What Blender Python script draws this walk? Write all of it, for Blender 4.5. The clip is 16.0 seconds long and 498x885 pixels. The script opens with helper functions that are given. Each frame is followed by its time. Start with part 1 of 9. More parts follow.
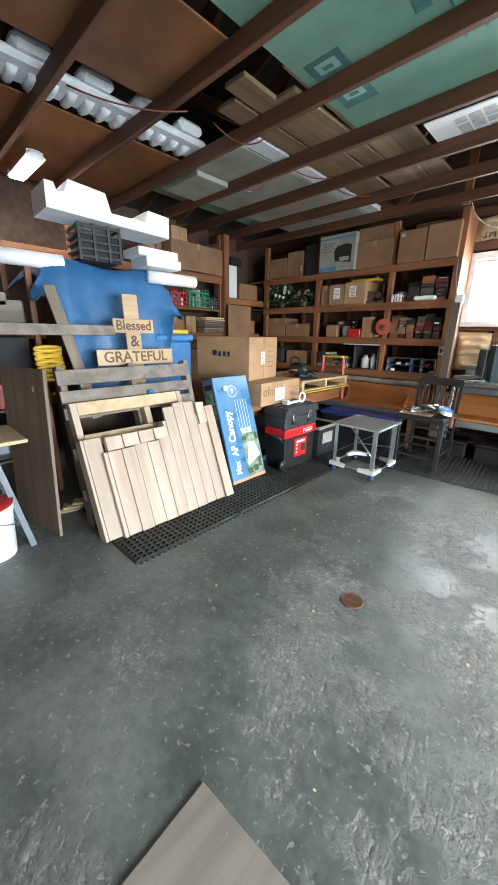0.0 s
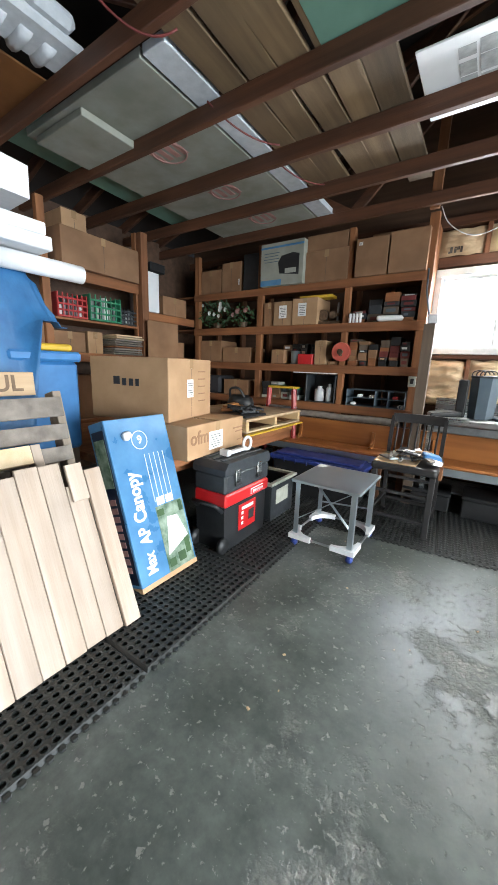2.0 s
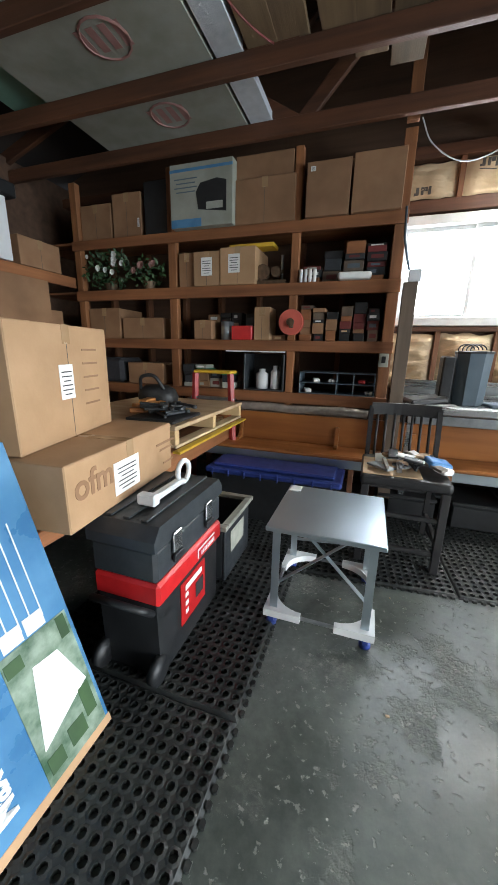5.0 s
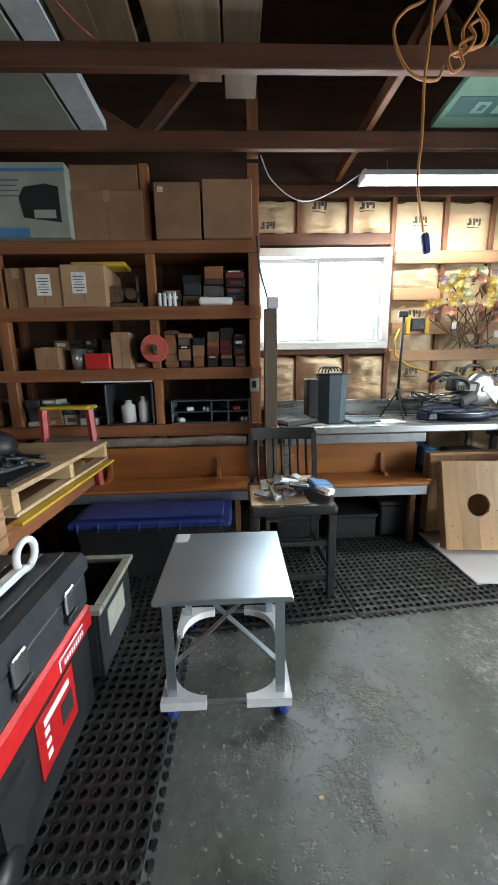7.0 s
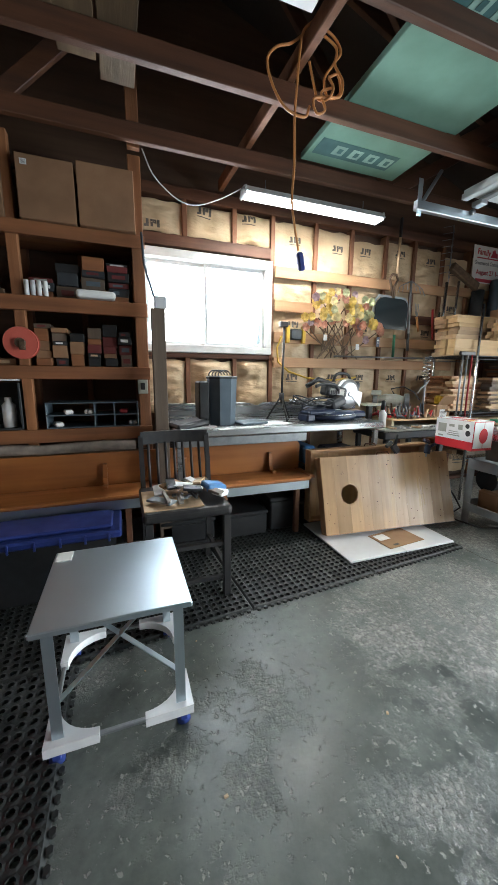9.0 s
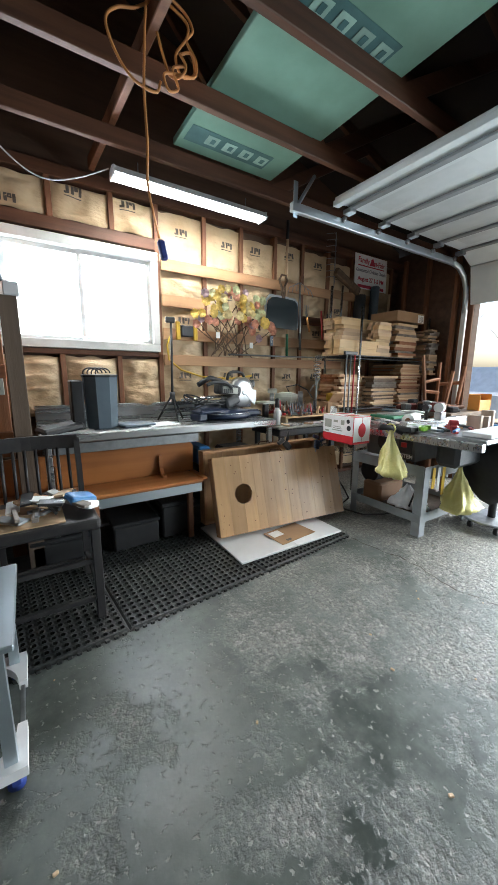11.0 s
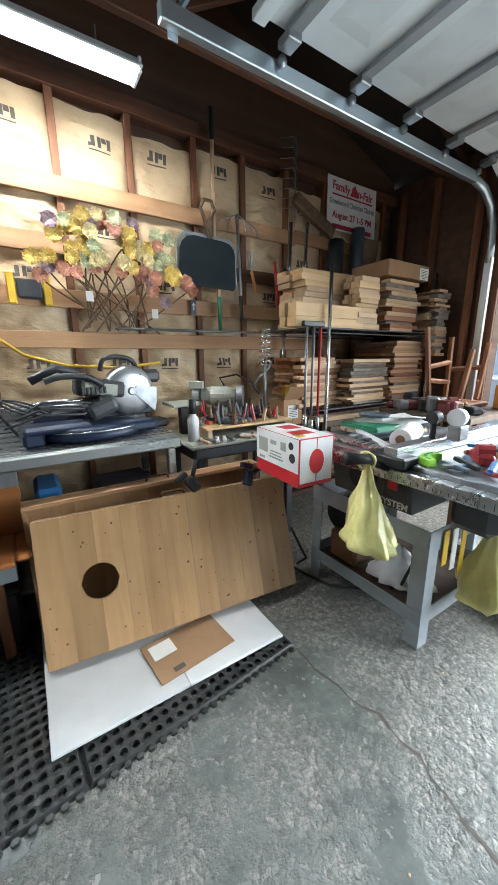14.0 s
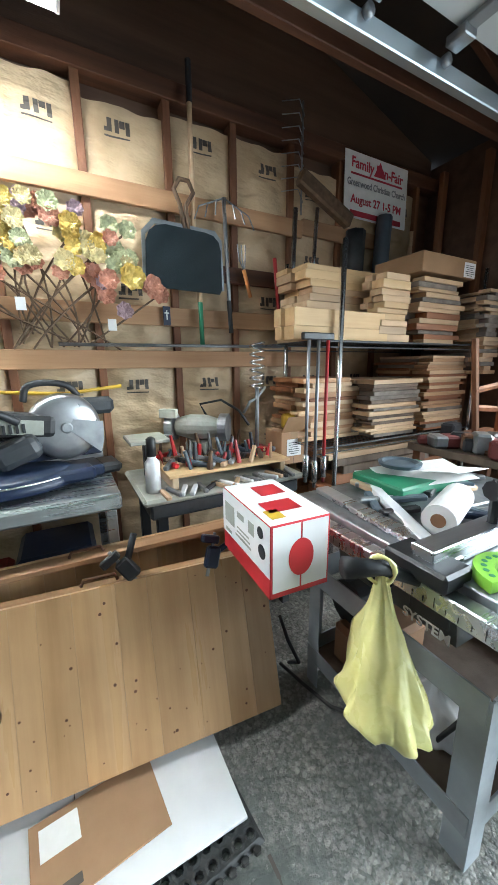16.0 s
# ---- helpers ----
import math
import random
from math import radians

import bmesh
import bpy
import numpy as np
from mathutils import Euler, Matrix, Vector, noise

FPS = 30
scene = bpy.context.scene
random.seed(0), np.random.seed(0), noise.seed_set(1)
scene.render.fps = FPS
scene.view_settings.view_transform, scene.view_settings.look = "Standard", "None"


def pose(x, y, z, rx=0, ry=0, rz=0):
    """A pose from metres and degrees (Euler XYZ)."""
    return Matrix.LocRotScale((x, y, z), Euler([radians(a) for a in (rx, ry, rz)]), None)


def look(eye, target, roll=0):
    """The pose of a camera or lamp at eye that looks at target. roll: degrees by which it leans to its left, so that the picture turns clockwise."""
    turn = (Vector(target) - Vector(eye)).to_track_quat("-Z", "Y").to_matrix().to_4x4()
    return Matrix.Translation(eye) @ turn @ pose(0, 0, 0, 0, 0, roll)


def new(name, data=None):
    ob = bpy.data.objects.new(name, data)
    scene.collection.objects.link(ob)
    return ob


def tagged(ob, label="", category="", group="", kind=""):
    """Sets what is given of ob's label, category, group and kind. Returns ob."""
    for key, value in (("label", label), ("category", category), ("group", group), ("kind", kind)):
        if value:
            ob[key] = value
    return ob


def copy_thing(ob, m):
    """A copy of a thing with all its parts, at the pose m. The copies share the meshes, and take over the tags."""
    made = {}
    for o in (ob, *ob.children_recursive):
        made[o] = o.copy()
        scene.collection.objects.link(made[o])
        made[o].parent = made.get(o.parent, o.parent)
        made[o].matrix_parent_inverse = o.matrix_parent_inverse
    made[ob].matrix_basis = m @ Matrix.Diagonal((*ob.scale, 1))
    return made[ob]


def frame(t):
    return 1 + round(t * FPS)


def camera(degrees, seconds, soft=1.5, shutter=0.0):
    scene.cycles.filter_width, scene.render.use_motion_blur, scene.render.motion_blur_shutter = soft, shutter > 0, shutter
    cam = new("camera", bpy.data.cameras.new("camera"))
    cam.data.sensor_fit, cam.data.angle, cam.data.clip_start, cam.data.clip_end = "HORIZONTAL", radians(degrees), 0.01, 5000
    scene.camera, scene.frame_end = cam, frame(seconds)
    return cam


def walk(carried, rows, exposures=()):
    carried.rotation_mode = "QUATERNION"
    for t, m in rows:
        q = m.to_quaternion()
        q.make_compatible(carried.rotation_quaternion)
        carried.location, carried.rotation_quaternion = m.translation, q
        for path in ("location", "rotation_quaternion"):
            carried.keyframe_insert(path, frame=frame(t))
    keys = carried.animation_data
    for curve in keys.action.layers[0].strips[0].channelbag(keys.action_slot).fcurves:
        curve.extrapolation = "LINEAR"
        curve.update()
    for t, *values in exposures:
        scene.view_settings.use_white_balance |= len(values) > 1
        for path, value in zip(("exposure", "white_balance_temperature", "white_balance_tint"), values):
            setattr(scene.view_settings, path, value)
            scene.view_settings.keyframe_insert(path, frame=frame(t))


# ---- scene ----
cam = camera(71.6, 16.0)
PATH = [
    (0, (-0.009, 0.389, 1.352), (-1.334, 1.763, 0.756), 0.9),
    (0.5, (-0.252, 0.605, 1.314), (-1.436, 2.126, 0.78), 2.2),
    (1, (-0.413, 0.804, 1.325), (-1.54, 2.358, 0.764), 1.6),
    (1.5, (-0.538, 1.063, 1.328), (-1.671, 2.642, 0.859), 2.5),
    (2, (-0.723, 1.304, 1.292), (-1.81, 2.927, 0.862), 2.0),
    (2.5, (-0.927, 1.489, 1.286), (-1.976, 3.127, 0.821), 2.0),
    (3, (-1.048, 1.645, 1.297), (-2.221, 3.206, 0.863), 1.3),
    (3.2, (-1.113, 1.727, 1.271), (-2.321, 3.268, 0.867), 1.2),
    (5.3, (-1.43, 2.204, 1.249), (-1.974, 4.056, 0.727), 0.5),
    (5.5, (-1.415, 2.253, 1.276), (-1.937, 4.111, 0.754), -0.1),
    (6, (-1.383, 2.35, 1.241), (-1.812, 4.256, 0.815), 0.2),
    (6.5, (-1.418, 2.375, 1.275), (-1.551, 4.333, 0.888), -0.9),
    (7, (-1.465, 2.376, 1.286), (-1.402, 4.336, 0.895), -1.1),
    (7.5, (-1.491, 2.381, 1.277), (-1.261, 4.33, 0.891), -0.2),
    (8, (-1.489, 2.388, 1.281), (-1.143, 4.316, 0.879), 0.5),
    (8.5, (-1.487, 2.387, 1.279), (-0.975, 4.281, 0.887), 0.7),
    (9, (-1.468, 2.381, 1.281), (-0.798, 4.228, 0.905), 0.5),
    (9.5, (-1.434, 2.367, 1.287), (-0.599, 4.146, 0.917), 1.1),
    (10, (-1.386, 2.356, 1.293), (-0.422, 4.071, 0.93), 1.8),
    (10.2, (-1.363, 2.353, 1.289), (-0.354, 4.041, 0.921), 1.1),
    (12.3, (-0.74, 2.576, 1.27), (0.38, 4.187, 0.881), 0.0),
    (12.5, (-0.668, 2.662, 1.27), (0.493, 4.237, 0.857), -0.6),
    (13, (-0.392, 2.797, 1.278), (0.684, 4.431, 0.867), -1.6),
    (13.5, (-0.153, 2.906, 1.303), (0.86, 4.572, 0.858), -1.2),
    (14, (0.034, 3.118, 1.302), (1.08, 4.755, 0.828), -0.5),
    (14.5, (0.185, 3.266, 1.321), (1.289, 4.857, 0.823), -1.3),
    (15, (0.337, 3.354, 1.347), (1.309, 5.049, 0.92), -1.1),
    (15.5, (0.48, 3.401, 1.376), (1.334, 5.155, 0.935), 0.1),
    (16, (0.545, 3.493, 1.383), (1.461, 5.216, 0.944), -0.5),
]

EXPOSURE = [(0, 1.93, 6250, 9), (3, 1.98, 6150, 9), (5.5, 1.5, 6100, 8), (7.5, 1.45, 6050, 7), (10, 1.42, 6000, 7), (12.5, 1.1, 6100, 8), (14, 1.55, 5800, 6), (16, 1.82, 5650, 4)]
walk(cam, [(t, look(eye, target, roll)) for t, eye, target, roll in PATH], EXPOSURE)

# ---- world and light ----
world = bpy.data.worlds.new("world")
scene.world = world
world.use_nodes = True
wn = world.node_tree.nodes
sky = wn.new("ShaderNodeTexSky")
sky.sky_type, sky.sun_disc = "NISHITA", False
sky.sun_elevation, sky.sun_rotation = radians(38), radians(120)
sky.air_density, sky.dust_density, sky.ozone_density = 1.0, 4.0, 1.0
world.node_tree.links.new(sky.outputs[0], wn["Background"].inputs[0])
wn["Background"].inputs[1].default_value = 0.15

sun = new("sun", bpy.data.lights.new("sun", "SUN"))
sun.data.energy, sun.data.angle, sun.data.color = 1.0, radians(20), (1, 0.97, 0.92)
sun.matrix_world = look((10, -2, 12), (0, 2, 0))


def area(name, eye, target, sx, sy, watts, color=(1, 1, 1)):
    ob = new(name, bpy.data.lights.new(name, "AREA"))
    ob.data.shape, ob.data.size, ob.data.size_y = "RECTANGLE", sx, sy
    ob.data.energy, ob.data.color = watts, color
    ob.matrix_world = look(eye, target)
    return ob


# sky light in the window and in the roll-up door's opening
area("window_sky", (-0.72, 5.80, 1.9), (-0.72, 4.0, 1.3), 1.2, 0.85, 26, (0.93, 0.97, 1.0))
door_sky = area("door_sky", (3.44, 1.75, 1.08), (0.0, 1.75, -0.25), 4.2, 2.0, 110, (0.90, 0.97, 1.0))
door_sky.data.spread = radians(138)

# ---- materials ----


def nodes_of(name):
    m = bpy.data.materials.new(name)
    m.use_nodes = True
    t = m.node_tree
    return m, t.nodes, t.links, t.nodes["Principled BSDF"]


def mixer(n, l, kind, fac, a, b):
    mx = n.new("ShaderNodeMix")
    mx.data_type, mx.blend_type = "RGBA", kind
    for slot, v in ((0, fac), (6, a), (7, b)):
        if hasattr(v, "is_linked"):
            l.new(v, mx.inputs[slot])
        else:
            mx.inputs[slot].default_value = v if slot == 0 else (*v, 1)
    return mx.outputs[2]


def noise_at(n, l, coord, scale, detail=5, stretch=(1, 1, 1), rough=0.55):
    mp = n.new("ShaderNodeMapping")
    mp.inputs["Scale"].default_value = stretch
    l.new(coord, mp.inputs["Vector"])
    nz = n.new("ShaderNodeTexNoise")
    nz.inputs["Scale"].default_value, nz.inputs["Detail"].default_value = scale, detail
    nz.inputs["Roughness"].default_value = rough
    l.new(mp.outputs[0], nz.inputs["Vector"])
    return nz.outputs["Fac"]


def ramp(n, l, fac, lo, hi, a=(0, 0, 0), b=(1, 1, 1)):
    r = n.new("ShaderNodeValToRGB")
    r.color_ramp.elements[0].position, r.color_ramp.elements[1].position = lo, hi
    r.color_ramp.elements[0].color, r.color_ramp.elements[1].color = (*a, 1), (*b, 1)
    l.new(fac, r.inputs[0])
    return r.outputs[0]


def mat(name, c1, c2=None, rough=0.6, metal=0.0, scale=8.0, stretch=(1, 1, 1), bump=0.15, bscale=90.0, wear=0.25, rnd=0.12, bstretch=None, bdist=0.004):
    """A surface whose colour runs from c1 to c2 with grain, a broad stain and a small change from piece to piece."""
    m, n, l, p = nodes_of(name)
    c2 = c2 or tuple(v * 0.72 for v in c1)
    co = n.new("ShaderNodeTexCoord").outputs["Object"]
    info = n.new("ShaderNodeObjectInfo")
    shift = n.new("ShaderNodeVectorMath")
    shift.operation = "MULTIPLY_ADD"
    l.new(info.outputs["Random"], shift.inputs[0])
    shift.inputs[1].default_value = (7.3, 5.1, 9.7)
    l.new(co, shift.inputs[2])
    at = shift.outputs[0]
    fine = noise_at(n, l, at, scale, 6, stretch)
    col = ramp(n, l, fine, 0.32, 0.68, c1, c2)
    broad = ramp(n, l, noise_at(n, l, at, 1.7, 4), 0.35, 0.75, (1, 1, 1), (1 - wear, 1 - wear, 1 - wear))
    col = mixer(n, l, "MULTIPLY", 1.0, col, broad)
    mr = n.new("ShaderNodeMapRange")
    l.new(info.outputs["Random"], mr.inputs[0])
    mr.inputs[3].default_value, mr.inputs[4].default_value = 1 - rnd, 1 + rnd
    cm = n.new("ShaderNodeCombineColor")
    for i in range(3):
        l.new(mr.outputs[0], cm.inputs[i])
    col = mixer(n, l, "MULTIPLY", 1.0, col, cm.outputs[0])
    l.new(col, p.inputs["Base Color"])
    grain = noise_at(n, l, at, bscale, 3, bstretch or stretch)
    rr = n.new("ShaderNodeMapRange")
    l.new(fine, rr.inputs[0])
    rr.inputs[3].default_value, rr.inputs[4].default_value = max(0.03, rough - 0.12), min(1, rough + 0.12)
    l.new(rr.outputs[0], p.inputs["Roughness"])
    p.inputs["Metallic"].default_value = metal
    if bump:
        b = n.new("ShaderNodeBump")
        b.inputs["Strength"].default_value, b.inputs["Distance"].default_value = bump, bdist
        l.new(grain, b.inputs["Height"])
        l.new(b.outputs[0], p.inputs["Normal"])
    return m


def wood(name, c1, c2, axis, rough=0.65, rnd=0.14, bump=0.25, wear=0.3):
    st = [14, 14, 14]
    st["xyz".index(axis)] = 0.9
    return mat(name, c1, c2, rough, 0, 1.0, tuple(st), bump, 4.0, wear, rnd, tuple(v * 3 for v in st))


def glowing(name, color, power):
    m, n, l, p = nodes_of(name)
    p.inputs["Base Color"].default_value = (0.9, 0.9, 0.9, 1)
    p.inputs["Emission Color"].default_value = (*color, 1)
    p.inputs["Emission Strength"].default_value = power
    return m


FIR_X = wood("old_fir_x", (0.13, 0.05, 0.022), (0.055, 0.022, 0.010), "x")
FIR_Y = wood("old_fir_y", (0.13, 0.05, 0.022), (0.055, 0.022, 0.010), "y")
FIR_Z = wood("old_fir_z", (0.25, 0.105, 0.045), (0.13, 0.05, 0.02), "z")
SHELF_X = wood("shelf_fir_x", (0.34, 0.135, 0.05), (0.18, 0.066, 0.024), "x")
SHELF_Y = wood("shelf_fir_y", (0.34, 0.135, 0.05), (0.18, 0.066, 0.024), "y")
SHELF_Z = wood("shelf_fir_z", (0.34, 0.14, 0.052), (0.18, 0.07, 0.026), "z")
GIRT_X = wood("girt_pine_x", (0.49, 0.295, 0.15), (0.34, 0.18, 0.085), "x")
PINE_X = wood("new_pine_x", (0.66, 0.47, 0.25), (0.52, 0.34, 0.16), "x")
PINE_Y = wood("new_pine_y", (0.66, 0.51, 0.33), (0.52, 0.38, 0.22), "y")
PINE_Z = wood("new_pine_z", (0.52, 0.42, 0.34), (0.39, 0.295, 0.22), "z", wear=0.25)
PALE_X = wood("pale_board_x", (0.62, 0.45, 0.28), (0.48, 0.32, 0.18), "x")
VARN_Z = wood("varnished_pine_z", (0.60, 0.38, 0.19), (0.43, 0.25, 0.11), "z", 0.3, 0.24, 0.06)
OAK_X = wood("pew_oak_x", (0.40, 0.155, 0.045), (0.27, 0.095, 0.026), "x", 0.35, 0.05, 0.1)
GREYWOOD_Y = wood("weathered_wood_y", (0.27, 0.235, 0.20), (0.16, 0.135, 0.115), "y", 0.85)
GREYWOOD_Z = wood("weathered_wood_z", (0.27, 0.22, 0.17), (0.17, 0.135, 0.10), "z", 0.85)
STORED_Y = wood("stored_board_y", (0.175, 0.115, 0.058), (0.095, 0.06, 0.032), "y", 0.8, 0.3)
DARKPLY = wood("dark_plywood_z", (0.16, 0.115, 0.08), (0.10, 0.07, 0.048), "z", 0.7)
BROWNBOARD = mat("hardboard", (0.23, 0.095, 0.027), (0.13, 0.05, 0.016), 0.6, scale=3, bump=0.05, wear=0.4)
BLACKWOOD = mat("black_paint_wood", (0.016, 0.016, 0.018), (0.03, 0.028, 0.027), 0.42, scale=18, bump=0.1)
DARKROOF = mat("dark_roof_boards", (0.018, 0.014, 0.012), (0.034, 0.025, 0.02), 0.85, scale=5)
SHEATH = wood("wall_sheathing", (0.13, 0.07, 0.04), (0.075, 0.04, 0.024), "x")
KRAFT = mat("kraft_paper", (0.60, 0.46, 0.29), (0.47, 0.335, 0.19), 0.55, scale=4, bump=0.5, bscale=9, wear=0.3, bdist=0.03, bstretch=(1, 1, 2.2))
INK = mat("faded_ink", (0.10, 0.085, 0.07), rough=0.7, bump=0)
CARD = mat("cardboard", (0.44, 0.27, 0.145), (0.36, 0.215, 0.11), 0.75, scale=5, bump=0.12, bscale=70, wear=0.2)
CARD_DARK = mat("cardboard_brown", (0.30, 0.165, 0.085), (0.235, 0.125, 0.062), 0.75, scale=5, bump=0.12, bscale=70)
TAPE = mat("packing_tape", (0.42, 0.28, 0.16), (0.36, 0.23, 0.12), 0.25, bump=0.05)
PAPER = mat("white_paper", (0.80, 0.80, 0.78), (0.72, 0.72, 0.70), 0.7, scale=14, bump=0.05, wear=0.08)
PRINT = mat("black_print", (0.03, 0.03, 0.032), rough=0.6, bump=0)
FOAM = mat("white_polystyrene", (0.82, 0.83, 0.84), (0.76, 0.77, 0.79), 0.85, scale=30, bump=0.25, bscale=160, wear=0.06, rnd=0.04)
# foam stored overhead: dust on the boards, both greyed for the dim ceiling
FOAM_DIM = mat("dimmed_polystyrene", (0.56, 0.59, 0.62), (0.46, 0.49, 0.52), 0.85, scale=20, bump=0.25, bscale=120, wear=0.2, rnd=0.04)
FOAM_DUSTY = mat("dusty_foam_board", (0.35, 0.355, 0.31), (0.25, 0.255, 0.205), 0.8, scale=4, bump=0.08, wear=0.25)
FOAM_GREEN = mat("green_foam_board", (0.155, 0.29, 0.225), (0.12, 0.235, 0.18), 0.75, scale=4, bump=0.06, wear=0.2)
FOAM_PALE = mat("foam_board_bare_print", (0.30, 0.47, 0.40), rough=0.75, bump=0)
FOAM_INK = mat("foam_board_ink", (0.06, 0.16, 0.16), rough=0.7, bump=0)
RED_INK = mat("dull_red_ink", (0.42, 0.22, 0.20), rough=0.7, bump=0)
RUBBER = mat("black_rubber", (0.014, 0.0155, 0.015), (0.028, 0.030, 0.028), 0.5, scale=10, bump=0.2, wear=0.1)
BLACKPLASTIC = mat("black_plastic", (0.010, 0.011, 0.012), (0.02, 0.021, 0.023), 0.5, scale=20, bump=0.12, bscale=200)
GREYPLASTIC = mat("charcoal_plastic", (0.034, 0.039, 0.044), (0.025, 0.029, 0.033), 0.5, scale=20, bump=0.1, bscale=200)
REDPLASTIC = mat("red_plastic", (0.55, 0.016, 0.018), (0.45, 0.012, 0.014), 0.38, scale=15, bump=0.05)
DARKRED = mat("dark_red_card", (0.16, 0.025, 0.022), (0.11, 0.02, 0.018), 0.6, bump=0.05)
REDPAINT = mat("red_paint", (0.42, 0.03, 0.03), (0.32, 0.022, 0.024), 0.45, scale=15, bump=0.05)
BLUEPLASTIC = mat("blue_plastic", (0.03, 0.055, 0.26), (0.022, 0.042, 0.2), 0.42, scale=12, bump=0.06)
BIN_BLUE = mat("light_blue_plastic", (0.05, 0.20, 0.46), (0.04, 0.165, 0.39), 0.42, scale=12, bump=0.05)
TARP = mat("blue_tarpaulin", (0.036, 0.15, 0.335), (0.026, 0.11, 0.255), 0.45, scale=9, bump=0.6, bscale=12, wear=0.15, bdist=0.012)
GALV, zn, zl, zp = nodes_of("galvanised_sheet")
z_soft = noise_at(zn, zl, zn.new("ShaderNodeTexCoord").outputs["Object"], 4.5, 2, rough=0.4)
zl.new(ramp(zn, zl, z_soft, 0.2, 0.8, (0.50, 0.575, 0.625), (0.58, 0.66, 0.71)), zp.inputs["Base Color"])
zr = zn.new("ShaderNodeMapRange")
zl.new(z_soft, zr.inputs[0])
zr.inputs[3].default_value, zr.inputs[4].default_value = 0.26, 0.34
zl.new(zr.outputs[0], zp.inputs["Roughness"])
zp.inputs["Metallic"].default_value = 0.86
STAINLESS = mat("stainless_steel", (0.55, 0.57, 0.58), (0.46, 0.48, 0.49), 0.28, 0.9, scale=1.5, stretch=(0.6, 20, 20), bump=0.04)
CHROME = mat("chrome_tube", (0.68, 0.69, 0.70), (0.60, 0.61, 0.62), 0.2, 0.95, bump=0)
STEEL = mat("grey_steel", (0.34, 0.36, 0.37), (0.25, 0.26, 0.27), 0.4, 0.8, scale=18, bump=0.08)
RUST = mat("rusty_iron", (0.20, 0.095, 0.05), (0.12, 0.06, 0.036), 0.8, 0.3, scale=30, bump=0.4)
SAWGREY = mat("grey_machine_paint", (0.30, 0.33, 0.345), (0.245, 0.27, 0.285), 0.5, scale=10, bump=0.06)
WHITEPLASTIC = mat("white_plastic", (0.72, 0.73, 0.74), (0.62, 0.63, 0.64), 0.45, scale=12, bump=0.05, wear=0.12)
WHITEPAINT = mat("white_paint", (0.74, 0.75, 0.74), (0.62, 0.63, 0.61), 0.5, scale=9, bump=0.1, wear=0.2)
MELAMINE = mat("white_melamine", (0.78, 0.79, 0.80), (0.70, 0.71, 0.72), 0.35, scale=5, bump=0.03, wear=0.12)
DOORPAINT = mat("door_panel_paint", (0.64, 0.69, 0.70), (0.56, 0.61, 0.62), 0.42, scale=5, bump=0.04, wear=0.12)
# darker copy of the door paint; shade at the section joints is in its colour
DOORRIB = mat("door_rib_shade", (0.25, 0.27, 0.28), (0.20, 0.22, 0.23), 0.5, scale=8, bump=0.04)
YELLOW = mat("yellow_paint", (0.66, 0.43, 0.03), (0.56, 0.35, 0.025), 0.5, scale=12, bump=0.05)
BAG = mat("yellow_plastic_bag", (0.82, 0.77, 0.33), (0.72, 0.66, 0.22), 0.28, scale=8, bump=0.6, bscale=9, wear=0.06, bdist=0.02)
ORANGECORD = mat("orange_cord", (0.55, 0.24, 0.07), (0.48, 0.2, 0.055), 0.5, bump=0)
GREEN = mat("green_plastic", (0.03, 0.22, 0.11), (0.022, 0.17, 0.085), 0.45, bump=0.05)
LIME = mat("lime_plastic", (0.30, 0.62, 0.06), (0.25, 0.52, 0.05), 0.4, bump=0.05)
NAVY = mat("navy_painted_metal", (0.011, 0.02, 0.05), (0.008, 0.015, 0.036), 0.38, 0.1, bump=0.05)
SLATE = mat("slate_blue_plastic", (0.10, 0.135, 0.165), (0.08, 0.11, 0.135), 0.45, bump=0.06)
CLOTH_DARK = mat("dark_cloth", (0.022, 0.022, 0.026), (0.035, 0.034, 0.038), 0.9, scale=30, bump=0.4)
BRASS = mat("worn_cast_iron_brown", (0.17, 0.11, 0.065), (0.10, 0.065, 0.04), 0.6, 0.5, scale=30, bump=0.3)
BEIGE = mat("beige_machine_paint", (0.40, 0.41, 0.36), (0.32, 0.33, 0.28), 0.5, scale=16, bump=0.1)
GRASSGREEN = mat("printed_green", (0.34, 0.42, 0.33), (0.035, 0.10, 0.045), 0.4, scale=17, bump=0.0, wear=0.5)
BOXBLUE = mat("printed_blue", (0.045, 0.155, 0.32), (0.10, 0.26, 0.45), 0.3, scale=5, bump=0.05, wear=0.15)
LEAF = mat("artificial_leaf", (0.045, 0.10, 0.03), (0.025, 0.06, 0.02), 0.6, bump=0)
SOIL = mat("driveway_gravel", (0.42, 0.42, 0.41), (0.33, 0.33, 0.32), 0.9, scale=40, bump=0.5)
TUBE = glowing("fluorescent_tube", (1.0, 0.95, 0.87), 36.0)

GLASS, gn, gl, gp = nodes_of("window_glass")
gp.inputs["Transmission Weight"].default_value, gp.inputs["Roughness"].default_value = 1.0, 0.02
gp.inputs["IOR"].default_value = 1.45

# worn concrete: trowelled dark grey with damp stains, pitted, and the top gone towards the doorway so that the stones show
CONCRETE, cn, cl, cp = nodes_of("worn_concrete")
cco = cn.new("ShaderNodeTexCoord").outputs["Object"]


def arith(n, l, op, a, b, c=None):
    k = n.new("ShaderNodeMath")
    k.operation = op
    for slot, v in enumerate((a, b, c)):
        if v is None:
            continue
        if hasattr(v, "is_linked"):
            l.new(v, k.inputs[slot])
        else:
            k.inputs[slot].default_value = v
    return k.outputs[0]


